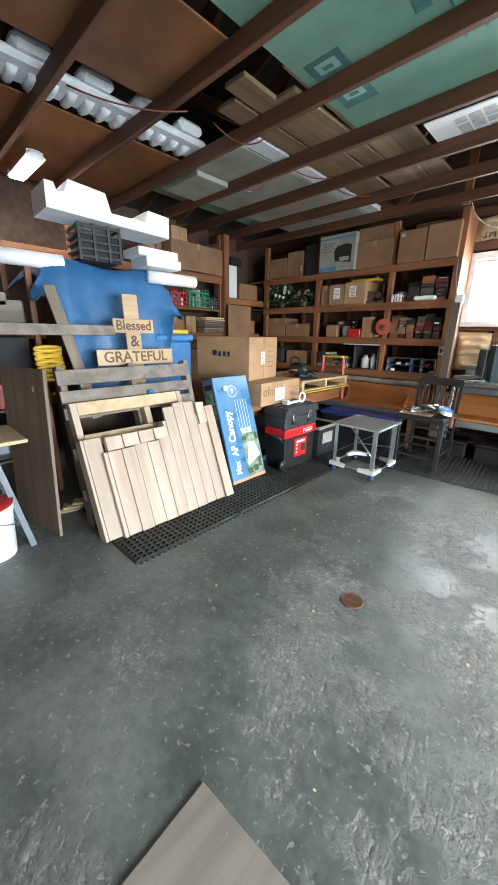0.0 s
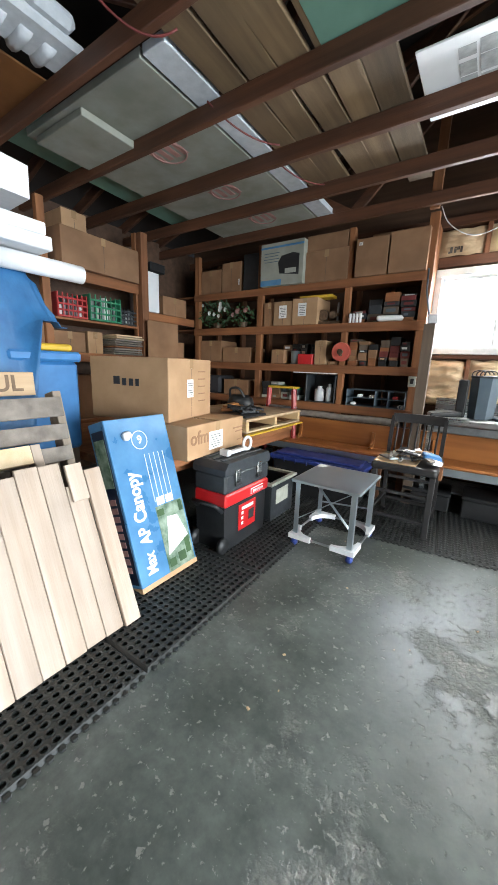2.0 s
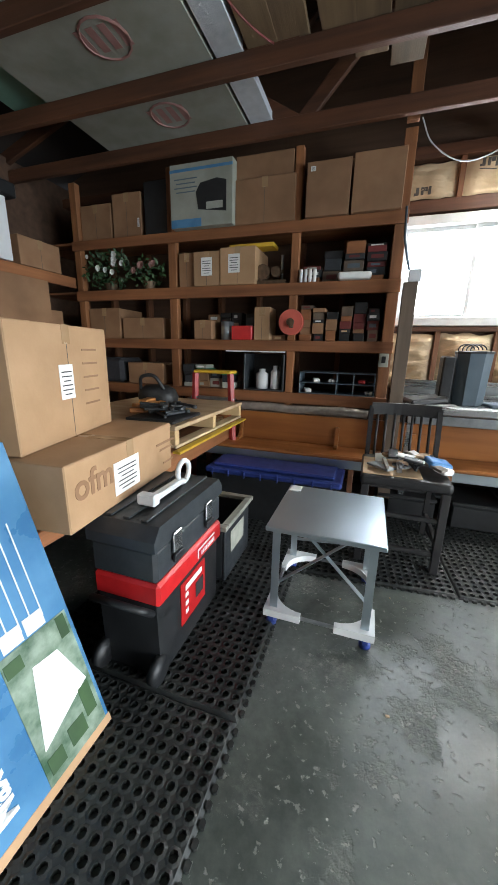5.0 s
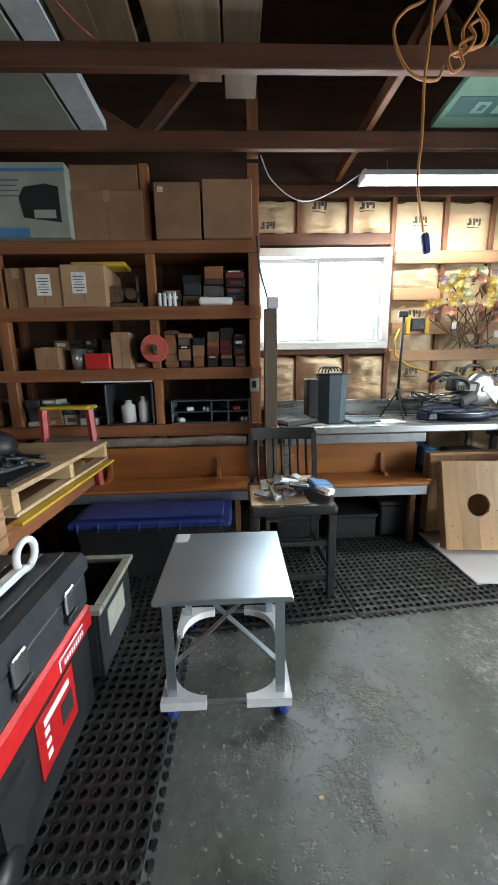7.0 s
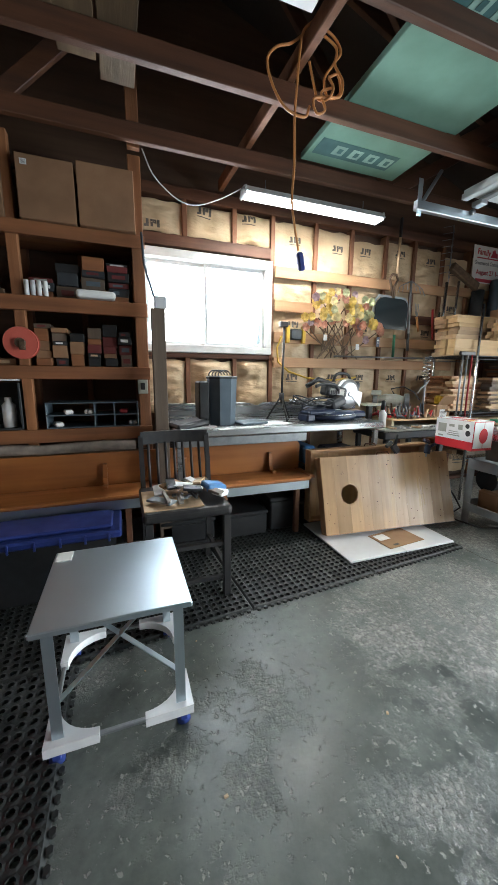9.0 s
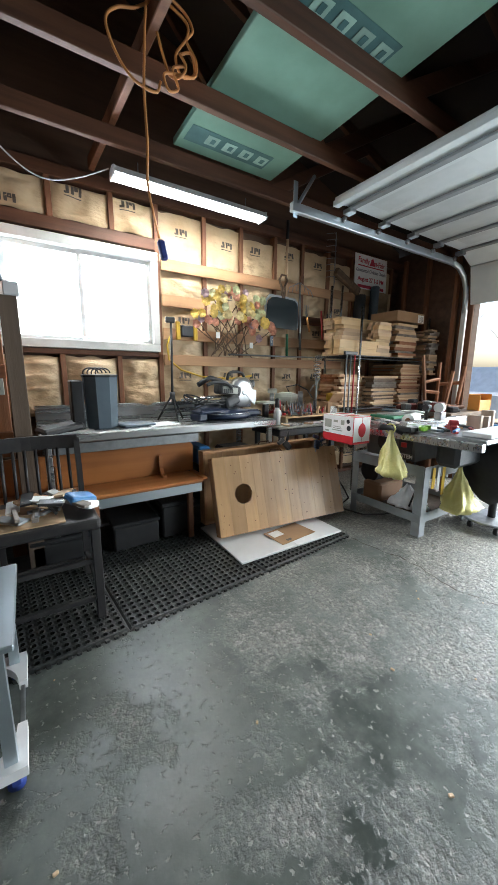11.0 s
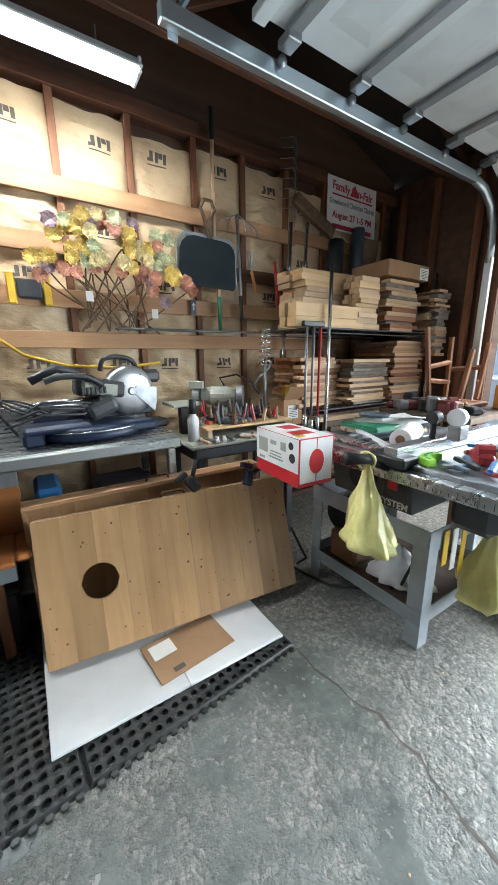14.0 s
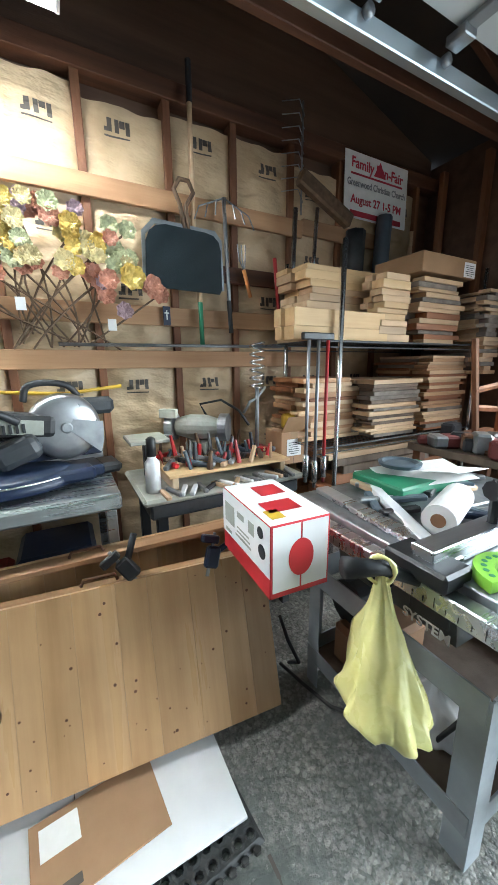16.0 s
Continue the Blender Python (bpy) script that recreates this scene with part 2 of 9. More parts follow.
def stones(scale, pull):
    """Cells of broken stone, their edges pulled out of true."""
    vor = cn.new("ShaderNodeTexVoronoi")
    vor.inputs["Scale"].default_value = scale
    bend = cn.new("ShaderNodeVectorMath")
    bend.operation = "MULTIPLY_ADD"
    wob = cn.new("ShaderNodeTexNoise")
    wob.inputs["Scale"].default_value, wob.inputs["Detail"].default_value = scale * 0.7, 2
    cl.new(cco, wob.inputs["Vector"])
    cl.new(wob.outputs["Color"], bend.inputs[0])
    bend.inputs[1].default_value = (pull, pull, 0)
    cl.new(cco, bend.inputs[2])
    cl.new(bend.outputs[0], vor.inputs["Vector"])
    return vor


c_fine = noise_at(cn, cl, cco, 22, 8, rough=0.65)
c_mid = noise_at(cn, cl, cco, 2.6, 10, rough=0.68)
c_big = noise_at(cn, cl, cco, 0.8, 6, rough=0.6)
ccol = ramp(cn, cl, c_fine, 0.3, 0.7, (0.094, 0.103, 0.096), (0.158, 0.167, 0.156))
ccol = mixer(cn, cl, "MULTIPLY", 1.0, ccol, ramp(cn, cl, c_mid, 0.40, 0.58, (0.62, 0.645, 0.63), (1.1, 1.1, 1.09)))
ccol = mixer(cn, cl, "MULTIPLY", 1.0, ccol, ramp(cn, cl, c_big, 0.38, 0.62, (0.74, 0.77, 0.75), (1.15, 1.15, 1.15)))
split = cn.new("ShaderNodeSeparateXYZ")
cl.new(cco, split.inputs[0])
# a darker patch before the rubber mats, with a ragged edge
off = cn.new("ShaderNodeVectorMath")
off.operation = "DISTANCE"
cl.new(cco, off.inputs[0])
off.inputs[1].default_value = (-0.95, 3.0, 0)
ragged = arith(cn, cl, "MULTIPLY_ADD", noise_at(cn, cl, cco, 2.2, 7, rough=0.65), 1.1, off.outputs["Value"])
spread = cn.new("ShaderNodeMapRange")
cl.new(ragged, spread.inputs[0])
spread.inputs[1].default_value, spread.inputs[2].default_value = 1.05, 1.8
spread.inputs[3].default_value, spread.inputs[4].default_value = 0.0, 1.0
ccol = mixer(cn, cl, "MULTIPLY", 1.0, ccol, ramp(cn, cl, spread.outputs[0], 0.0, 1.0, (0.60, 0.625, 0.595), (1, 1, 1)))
wearx = cn.new("ShaderNodeMapRange")
cl.new(split.outputs[0], wearx.inputs[0])
wearx.inputs[1].default_value, wearx.inputs[2].default_value = -1.3, 1.2
wearx.inputs[3].default_value, wearx.inputs[4].default_value = -0.06, 0.12
wsum = arith(cn, cl, "ADD", wearx.outputs[0], noise_at(cn, cl, cco, 1.9, 9, rough=0.72))
patch = ramp(cn, cl, wsum, 0.49, 0.615)
big_stone, small_stone = stones(62, 0.012), stones(165, 0.006)
pebble = ramp(cn, cl, big_stone.outputs["Color"], 0.05, 0.98, (0.115, 0.115, 0.102), (0.40, 0.385, 0.34))
fines = ramp(cn, cl, small_stone.outputs["Color"], 0.1, 0.95, (0.12, 0.122, 0.11), (0.28, 0.275, 0.25))
pick = ramp(cn, cl, noise_at(cn, cl, cco, 30, 3), 0.42, 0.56)
pebble = mixer(cn, cl, "MIX", pick, fines, pebble)
pebble = mixer(cn, cl, "MULTIPLY", 1.0, pebble, ramp(cn, cl, big_stone.outputs["Distance"], 0.3, 0.85, (1, 1, 1), (0.6, 0.6, 0.6)))
ccol = mixer(cn, cl, "MIX", arith(cn, cl, "MULTIPLY", patch, 0.85), ccol, pebble)
# single chips knocked out of the smooth skin
chips = ramp(cn, cl, arith(cn, cl, "ADD", noise_at(cn, cl, cco, 34, 4, rough=0.6), arith(cn, cl, "MULTIPLY", wsum, 0.22)), 0.715, 0.75)
ccol = mixer(cn, cl, "MIX", arith(cn, cl, "MULTIPLY", chips, 0.6), ccol, (0.30, 0.29, 0.265))
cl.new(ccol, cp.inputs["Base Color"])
crg = cn.new("ShaderNodeMapRange")
cl.new(c_mid, crg.inputs[0])
crg.inputs[1].default_value, crg.inputs[2].default_value = 0.35, 0.65
crg.inputs[3].default_value, crg.inputs[4].default_value = 0.33, 0.52
cl.new(arith(cn, cl, "MULTIPLY_ADD", patch, 0.14, crg.outputs[0]), cp.inputs["Roughness"])
relief = arith(cn, cl, "ADD", arith(cn, cl, "MULTIPLY", big_stone.outputs["Distance"], pick), arith(cn, cl, "MULTIPLY", small_stone.outputs["Distance"], 0.5))
relief = arith(cn, cl, "MULTIPLY", relief, patch)
relief = arith(cn, cl, "MULTIPLY_ADD", chips, 0.9, relief)
relief = arith(cn, cl, "MULTIPLY_ADD", c_fine, 0.22, relief)
relief = arith(cn, cl, "MULTIPLY_ADD", patch, 0.5, relief)
cb = cn.new("ShaderNodeBump")
cb.inputs["Strength"].default_value, cb.inputs["Distance"].default_value = 0.8, 0.006
cb.invert = True
cl.new(relief, cb.inputs["Height"])
cl.new(cb.outputs[0], cp.inputs["Normal"])

# ---- mesh helpers ----
ANCHOR = {}


def cube(bm, lo, hi, m=None):
    vs = [bm.verts.new((x, y, z)) for x in (lo[0], hi[0]) for y in (lo[1], hi[1]) for z in (lo[2], hi[2])]
    if m is not None:
        for v in vs:
            v.co = m @ v.co
    for f in ((0, 1, 3, 2), (4, 6, 7, 5), (0, 4, 5, 1), (2, 3, 7, 6), (0, 2, 6, 4), (1, 5, 7, 3)):
        bm.faces.new([vs[i] for i in f])
    return vs


def rbox(bm, lo, hi, r=0.004, m=None, seg=1):
    vs = cube(bm, lo, hi)
    edges = list({e for v in vs for e in v.link_edges})
    r = min(r, 0.45 * min(abs(hi[i] - lo[i]) for i in range(3)))
    made = bmesh.ops.bevel(bm, geom=edges, offset=r, segments=seg, affect="EDGES", profile=0.5)
    if m is not None:
        bmesh.ops.transform(bm, matrix=m, verts=list({v for f in made["faces"] for v in f.verts} | {v for v in vs if v.is_valid}))


def ring_frame(d):
    d = d.normalized()
    u = d.orthogonal().normalized()
    return u, d.cross(u)


def tube(bm, pts, r, n=8, cap=True):
    """A round bar of radius r (or radii) along the points."""
    pts = [Vector(p) for p in pts]
    rs = r if isinstance(r, (list, tuple)) else [r] * len(pts)
    rings, u = [], None
    for i, p in enumerate(pts):
        d = (pts[min(i + 1, len(pts) - 1)] - pts[max(i - 1, 0)]).normalized()
        if u is None:
            u, _ = ring_frame(d)
        u = (u - d * u.dot(d))
        u = u.normalized() if u.length > 1e-6 else ring_frame(d)[0]
        w = d.cross(u)
        rings.append([bm.verts.new(p + rs[i] * (math.cos(a) * u + math.sin(a) * w)) for a in (2 * math.pi * k / n for k in range(n))])
    for a, b in zip(rings, rings[1:]):
        for k in range(n):
            bm.faces.new((a[k], a[(k + 1) % n], b[(k + 1) % n], b[k]))
    if cap:
        bm.faces.new(rings[0][::-1])
        bm.faces.new(rings[-1])


def lathe(bm, prof, n=20, m=None):
    """Profile of (radius, z) turned about z."""
    rings = []
    for r, z in prof:
        rings.append([bm.verts.new((r * math.cos(2 * math.pi * k / n), r * math.sin(2 * math.pi * k / n), z)) for k in range(n)])
    for a, b in zip(rings, rings[1:]):
        for k in range(n):
            bm.faces.new((a[k], a[(k + 1) % n], b[(k + 1) % n], b[k]))
    bm.faces.new(rings[0][::-1])
    bm.faces.new(rings[-1])
    if m is not None:
        for ring in rings:
            for v in ring:
                v.co = m @ v.co


def prism(bm, outline, y0, y1, m=None):
    """An outline in (x, z) made thick from y0 to y1."""
    a = [bm.verts.new((x, y0, z)) for x, z in outline]
    b = [bm.verts.new((x, y1, z)) for x, z in outline]
    bm.faces.new(a)
    bm.faces.new(b[::-1])
    for i in range(len(a)):
        j = (i + 1) % len(a)
        bm.faces.new((a[i], b[i], b[j], a[j]))
    if m is not None:
        for v in a + b:
            v.co = m @ v.co


def finish(bm, name, material, smooth=False):
    bmesh.ops.recalc_face_normals(bm, faces=bm.faces)
    me = bpy.data.meshes.new(name)
    bm.to_mesh(me)
    bm.free()
    me.materials.append(material)
    if smooth:
        for p in me.polygons:
            p.use_smooth = True
    return me


def thing(name, label, category, m=None, group="", world_built=False, kind=""):
    """An Empty that holds the parts of a thing. world_built: its parts are given in the room's own coordinates."""
    ob = new(name)
    ob.empty_display_size = 0.05
    m = m if isinstance(m, Matrix) else pose(*(m or (0, 0, 0)))
    ob.matrix_basis = m
    ANCHOR[ob.name] = m.inverted() if world_built else None
    return tagged(ob, label, category, group, kind)


def part(name, bm, material, parent, label="", smooth=False, kind=""):
    ob = new(name, finish(bm, name, material, smooth))
    ob.parent = parent
    if ANCHOR.get(parent.name) is not None:
        ob.matrix_parent_inverse = ANCHOR[parent.name]
    return tagged(ob, label, kind=kind)


def single(name, bm, material, label, category, m=None, group="", kind="", smooth=False):
    ob = new(name, finish(bm, name, material, smooth))
    if m is not None:
        ob.matrix_basis = m
    return tagged(ob, label, category, group, kind)


def box_part(name, lo, hi, material, parent, r=0.003, label="", m=None):
    bm = bmesh.new()
    rbox(bm, lo, hi, r, m)
    return part(name, bm, material, parent, label)


def lettering(words, size, m, depth=0.0015, align="CENTER", squeeze=1.0, bold=0.02):
    """A bmesh of the words, in the plane of x and z, facing -y."""
    cu = bpy.data.curves.new("words", "FONT")
    cu.body, cu.size, cu.extrude, cu.align_x, cu.align_y = words, size, depth / 2, align, "CENTER"
    cu.offset = bold * size
    ob = bpy.data.objects.new("words", cu)
    me = bpy.data.meshes.new_from_object(ob)
    bm = bmesh.new()
    bm.from_mesh(me)
    bm.transform(m @ pose(0, 0, 0, 90) @ Matrix.Diagonal((squeeze, 1, 1, 1)))
    bpy.data.objects.remove(ob)
    bpy.data.curves.remove(cu)
    bpy.data.meshes.remove(me)
    return bm


def bars(places, m=None, depth=0.0015):
    """Flat bars (x, z, width, height) that stand for unreadable print, facing -y."""
    bm = bmesh.new()
    for x, z, w, h in places:
        cube(bm, (x - w / 2, -depth, z - h / 2), (x + w / 2, 0.0, z + h / 2), m)
    return bm


# ---- the shell ----
W, E, S, N = -4.75, 3.36, -1.4, 5.62
PLATE = 2.70

bm = bmesh.new()
cube(bm, (W - 0.15, S - 0.15, -0.15), (E + 0.15, N + 0.15, 0.0))
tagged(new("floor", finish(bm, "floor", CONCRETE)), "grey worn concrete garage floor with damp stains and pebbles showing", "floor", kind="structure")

bm = bmesh.new()
for lo, hi in (((-80, -80, -0.2), (80, 80, -0.152)),):
    cube(bm, lo, hi)
tagged(new("ground", finish(bm, "ground", SOIL)), "pale gravel driveway outside the garage", "ground", kind="structure")


def wall(name, pieces, material, label):
    b = bmesh.new()
    for lo, hi in pieces:
        cube(b, lo, hi)
    return tagged(new(name, finish(b, name, material)), label, "wall", kind="structure")


WX0, WX1, WZ0, WZ1 = -1.30, -0.13, 1.50, 2.29
wall("wall_north", [((W, N, 0), (WX0, N + 0.1, 4.4)), ((WX1, N, 0), (E, N + 0.1, 4.4)), ((WX0, N, 0), (WX1, N + 0.1, WZ0)), ((WX0, N, WZ1), (WX1, N + 0.1, 4.4))], SHEATH, "dark board sheathing behind the wall studs")
wall("wall_west", [((W - 0.1, S, 0), (W, N, 2.9))], SHEATH, "dark board sheathing behind the side shelves")
wall("wall_south", [((W, S - 0.1, 0), (E, S, 4.4))], SHEATH, "dark board wall at the back of the garage")
DY0, DY1, DZ = -0.35, 4.55, 2.16
wall("wall_east", [((E, DY1, 0), (E + 0.12, N, 2.9)), ((E, S, 0), (E + 0.12, DY0, 2.9)), ((E, DY0, DZ), (E + 0.12, DY1, 2.9))], SHEATH, "dark boarded front wall with the open garage doorway")

# roof: two slopes that meet over the middle
RX, RZ = (W + E) / 2, 4.25
bm = bmesh.new()
for x0, x1 in ((W - 0.3, RX), (E + 0.3, RX)):
    z0 = 2.86
    vs = [bm.verts.new(p) for p in ((x0, S - 0.2, z0), (x1, S - 0.2, RZ), (x1, N + 0.2, RZ), (x0, N + 0.2, z0))]
    up = [bm.verts.new(v.co + Vector((0, 0, 0.06))) for v in vs]
    bm.faces.new(vs)
    bm.faces.new(up[::-1])
    for i in range(4):
        bm.faces.new((vs[i], vs[(i + 1) % 4], up[(i + 1) % 4], up[i]))
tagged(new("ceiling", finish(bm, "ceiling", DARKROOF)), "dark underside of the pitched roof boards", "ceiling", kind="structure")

# trusses: chord, two rafters and webs
CHORD_Z0, CHORD_Z1 = 2.70, 2.80


def beam(name, a, b, h, w, material, parent):
    a, b = Vector(a), Vector(b)
    d = b - a
    bm = bmesh.new()
    side = Vector((0, 1, 0)) if abs(d.normalized().y) < 0.9 else Vector((1, 0, 0))
    up = d.normalized().cross(side).normalized()
    side = up.cross(d.normalized())
    m = Matrix((d.normalized(), side, up)).transposed().to_4x4()
    m.translation = a
    rbox(bm, (0, -w / 2, -h / 2), (d.length, w / 2, h / 2), 0.004, m)
    return part(name, bm, material, parent)


def roof_z(x):
    return 2.86 + (RZ - 2.86) * (1 - abs(x - RX) / (E + 0.3 - RX))


truss = thing("roof_truss", "dark brown timber roof truss with chord, rafters and webs", "roof truss", (RX, 0, CHORD_Z0), "roof trusses", kind="structure")
hw = (E - W) / 2
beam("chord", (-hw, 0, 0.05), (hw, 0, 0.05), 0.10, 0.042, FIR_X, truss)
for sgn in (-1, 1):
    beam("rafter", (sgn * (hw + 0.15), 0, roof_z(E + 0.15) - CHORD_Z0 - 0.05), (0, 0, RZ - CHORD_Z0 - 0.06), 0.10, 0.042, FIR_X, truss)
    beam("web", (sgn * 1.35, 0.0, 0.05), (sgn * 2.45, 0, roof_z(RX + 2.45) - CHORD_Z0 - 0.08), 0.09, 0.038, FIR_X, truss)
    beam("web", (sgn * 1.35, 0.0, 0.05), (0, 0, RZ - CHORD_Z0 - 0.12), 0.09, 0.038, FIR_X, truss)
TRUSS_Y = [4.93 - 0.592 * k for k in range(11)]
truss.matrix_basis = pose(RX, TRUSS_Y[0], CHORD_Z0)
for y in TRUSS_Y[1:]:
    copy_thing(truss, pose(RX, y, CHORD_Z0))

brace = thing("trim_roof_brace", "reddish timber runner lying across the truss chords", "roof runner", (-0.6, 4.6, 2.8), world_built=True, kind="structure")
beam("runner", (-0.605, 5.52, 2.845), (-0.52, 3.70, 2.845), 0.085, 0.042, FIR_Z, brace)

# north wall framing
framing = thing("trim_north_studs", "reddish brown wall studs and plates of the window wall", "wall framing", (0, N, 0), world_built=True, kind="structure")
SF = 5.53
STUDS = [-4.6, -4.2, -3.75, -3.3, -2.9, -2.5, -2.1, -1.72, -1.34, -0.11, 0.34, 0.745, 1.165, 1.545, 1.945, 2.35, 2.75, 3.12]
for x in STUDS:
    box_part("stud", (x - 0.02, SF, 0.04), (x + 0.02, N - 0.002, PLATE), FIR_Z, framing)
for x in (-0.91, -0.475):
    box_part("stud", (x - 0.02, SF, 0.04), (x + 0.02, N - 0.002, WZ0 - 0.06), FIR_Z, framing)
    box_part("stud", (x - 0.02, SF, WZ1 + 0.135), (x + 0.02, N - 0.002, PLATE), FIR_Z, framing)
box_part("plate", (W, SF - 0.012, PLATE), (E, N - 0.002, PLATE + 0.085), FIR_X, framing)
box_part("sill_plate", (W, SF, 0.001), (E, N - 0.002, 0.04), FIR_X, framing)
box_part("header", (WX0 - 0.02, SF - 0.004, WZ1 + 0.045), (WX1, N - 0.002, WZ1 + 0.135), FIR_X, framing)
box_part("sill_board", (WX0 - 0.02, SF - 0.004, WZ0 - 0.06), (WX1, N - 0.002, WZ0 - 0.02), FIR_X, framing)
for z0, z1, x0, x1, mm in ((2.18, 2.28, -0.09, 2.02, GIRT_X), (2.20, 2.295, 2.02, 2.75, GIRT_X), (1.885, 1.985, -0.09, 0.32, GIRT_X), (1.60, 1.70, -0.09, 2.3, GIRT_X), (1.37, 1.465, -0.09, 2.2, GIRT_X), (1.86, 1.95, 1.1, 2.3, FIR_X)):
    box_part("girt", (x0, SF - 0.026, z0), (x1, SF - 0.002, z1), mm, framing)


def swell(u, v, x, z, seed, puff):
    """How far the paper stands out at (u, v) of its bay: the bulge, its dents and its creases."""
    edge = (1 - abs(2 * u - 1) ** 3) * (1 - abs(2 * v - 1) ** 8)
    p = Vector((x * 5 + seed, z * 6, seed * 1.7))
    q = Vector((p.x * 0.8 + p.y * 0.5, p.y * 1.7 - p.x * 0.4, p.z))
    crease = (1 - abs(noise.noise(q * 1.3)) * 4) * (0.5 + noise.noise(p * 0.9))
    fold = (1 - abs(noise.noise(Vector((p.x * 0.5, p.y * 2.6, p.z)))) * 5)
    if puff > 0.08:
        crease, fold = crease * 1.8, fold * 2.0
    return edge * (puff * (0.6 + 0.9 * noise.noise(p * 0.7)) + 0.016 * noise.noise(p * 2.3) + 0.014 * crease + 0.007 * max(0, fold))


def quilt(b, x0, x1, z0, z1, y, seed, puff, a, lift=0.0, nx=22, torn=False):
    """A grid over the patch a = (u0, u1, v0, v1) of a bay's paper."""
    u0, u1, v0, v1 = a
    nz = max(4, int((z1 - z0) * (v1 - v0) / 0.018))
    rows = []
    for j in range(nz + 1):
        row = []
        for i in range(nx + 1):
            u, v = u0 + (u1 - u0) * i / nx, v0 + (v1 - v0) * j / nz
            x, z = x0 + (x1 - x0) * u, z0 + (z1 - z0) * v
            zz = z + (0.022 * noise.noise(Vector((x * 9, seed, 3.1))) if torn and j in (0, nz) else 0)
            row.append(b.verts.new((x, y - swell(u, v, x, z, seed, puff) - lift, zz)))
        rows.append(row)
    for p, q in zip(rows, rows[1:]):
        for i in range(nx):
            b.faces.new((p[i], p[i + 1], q[i + 1], q[i]))


def batt(x0, x1, z0, z1, y, seed, puff=0.035, marks=()):
    t = thing("insulation_batt", "tan kraft-faced insulation batt stapled between studs", "insulation", ((x0 + x1) / 2, y, z0), "insulation batts", True)
    b = bmesh.new()
    quilt(b, x0, x1, z0, z1, y, seed, puff, (0, 1, 0, 1), torn=True)
    part("paper_face", b, KRAFT, t, smooth=True)
    for mx, mz in marks:
        b = bmesh.new()
        for dx, dz, w, h in ((-0.035, 0.0, 0.022, 0.055), (-0.052, -0.02, 0.016, 0.018), (0.0, 0.0, 0.02, 0.055), (0.025, 0.012, 0.026, 0.03), (0.052, 0.0, 0.02, 0.055), (0.0, -0.045, 0.12, 0.007)):
            ua, ub = (mx + dx - w / 2 - x0) / (x1 - x0), (mx + dx + w / 2 - x0) / (x1 - x0)
            va, vb = (mz + dz - h / 2 - z0) / (z1 - z0), (mz + dz + h / 2 - z0) / (z1 - z0)
            if 0.02 < ua and ub < 0.98 and 0.01 < va and vb < 0.99:
                quilt(b, x0, x1, z0, z1, y, seed, puff, (ua, ub, va, vb), 0.003, 4)
        if len(b.faces):
            part("maker_mark", b, INK, t, "printed dark maker's mark")
        else:
            b.free()
    return t


BY = 5.56
edges = [-0.09, 0.32, 0.725, 1.145, 1.525, 1.925, 2.33, 2.73, 3.10]
for k, (a, c) in enumerate(zip([-0.09] + [x + 0.04 for x in edges[1:-1]], edges[1:])):
    batt(a, c, 0.1, 2.672 - (0.045 if k in (2, 5) else 0.0) - 0.006 * k, BY, 3.3 * k + 1, 0.032, [((a + c) / 2 + 0.04 * math.sin(k * 2.1), z) for z in ((2.56 - 0.05 * (k % 3), 2.06, 1.28) if k % 2 else (2.53, 1.78, 1.28))])
for k, (a, c) in enumerate(((-1.32, -0.93), (-0.89, -0.495), (-0.455, -0.13))):
    batt(a, c, WZ1 + 0.15, PLATE - 0.02, BY, 20 + 2.1 * k, 0.04, [((a + c) / 2 - 0.05, WZ1 + 0.2 if k == 0 else PLATE - 0.06)])
    batt(a, c, 0.95, WZ0 - 0.08, BY, 30 + 2.7 * k, 0.085)

# window
win = thing("window_1", "white painted sliding window with two panes, daylight behind", "window", ((WX0 + WX1) / 2, SF, WZ0), world_built=True, kind="structure")
FO = 0.05
for lo, hi in (((WX0 - 0.01, SF - 0.03, WZ0 - 0.015), (WX1 + 0.01, SF + 0.1, WZ0 + FO)), ((WX0 - 0.01, SF - 0.03, WZ1 - FO), (WX1 + 0.01, SF + 0.1, WZ1 + 0.02)), ((WX0 - 0.01, SF - 0.028, WZ0 + FO), (WX0 + FO, SF + 0.1, WZ1 - FO)), ((WX1 - FO, SF - 0.028, WZ0 + FO), (WX1 + 0.01, SF + 0.1, WZ1 - FO))):
    box_part("window_frame", lo, hi, WHITEPAINT, win, 0.004)
MX = (WX0 + WX1) / 2 - 0.03
for x0, x1, y in ((WX0 + FO, MX + 0.03, SF + 0.045), (MX - 0.005, WX1 - FO, SF + 0.02)):
    sash = part("sash", (lambda b: [cube(b, lo, hi) for lo, hi in (((x0, y, WZ0 + FO), (x0 + 0.03, y + 0.02, WZ1 - FO)), ((x1 - 0.03, y, WZ0 + FO), (x1, y + 0.02, WZ1 - FO)), ((x0 + 0.03, y, WZ0 + FO), (x1 - 0.03, y + 0.02, WZ0 + FO + 0.03)), ((x0 + 0.03, y, WZ1 - FO - 0.03), (x1 - 0.03, y + 0.02, WZ1 - FO)))] and b)(bmesh.new()), WHITEPAINT, win)
    bm = bmesh.new()
    cube(bm, (x0 + 0.03, y + 0.008, WZ0 + FO + 0.03), (x1 - 0.03, y + 0.012, WZ1 - FO - 0.03))
    pane = part("pane", bm, GLASS, sash)
    pane.visible_shadow = False

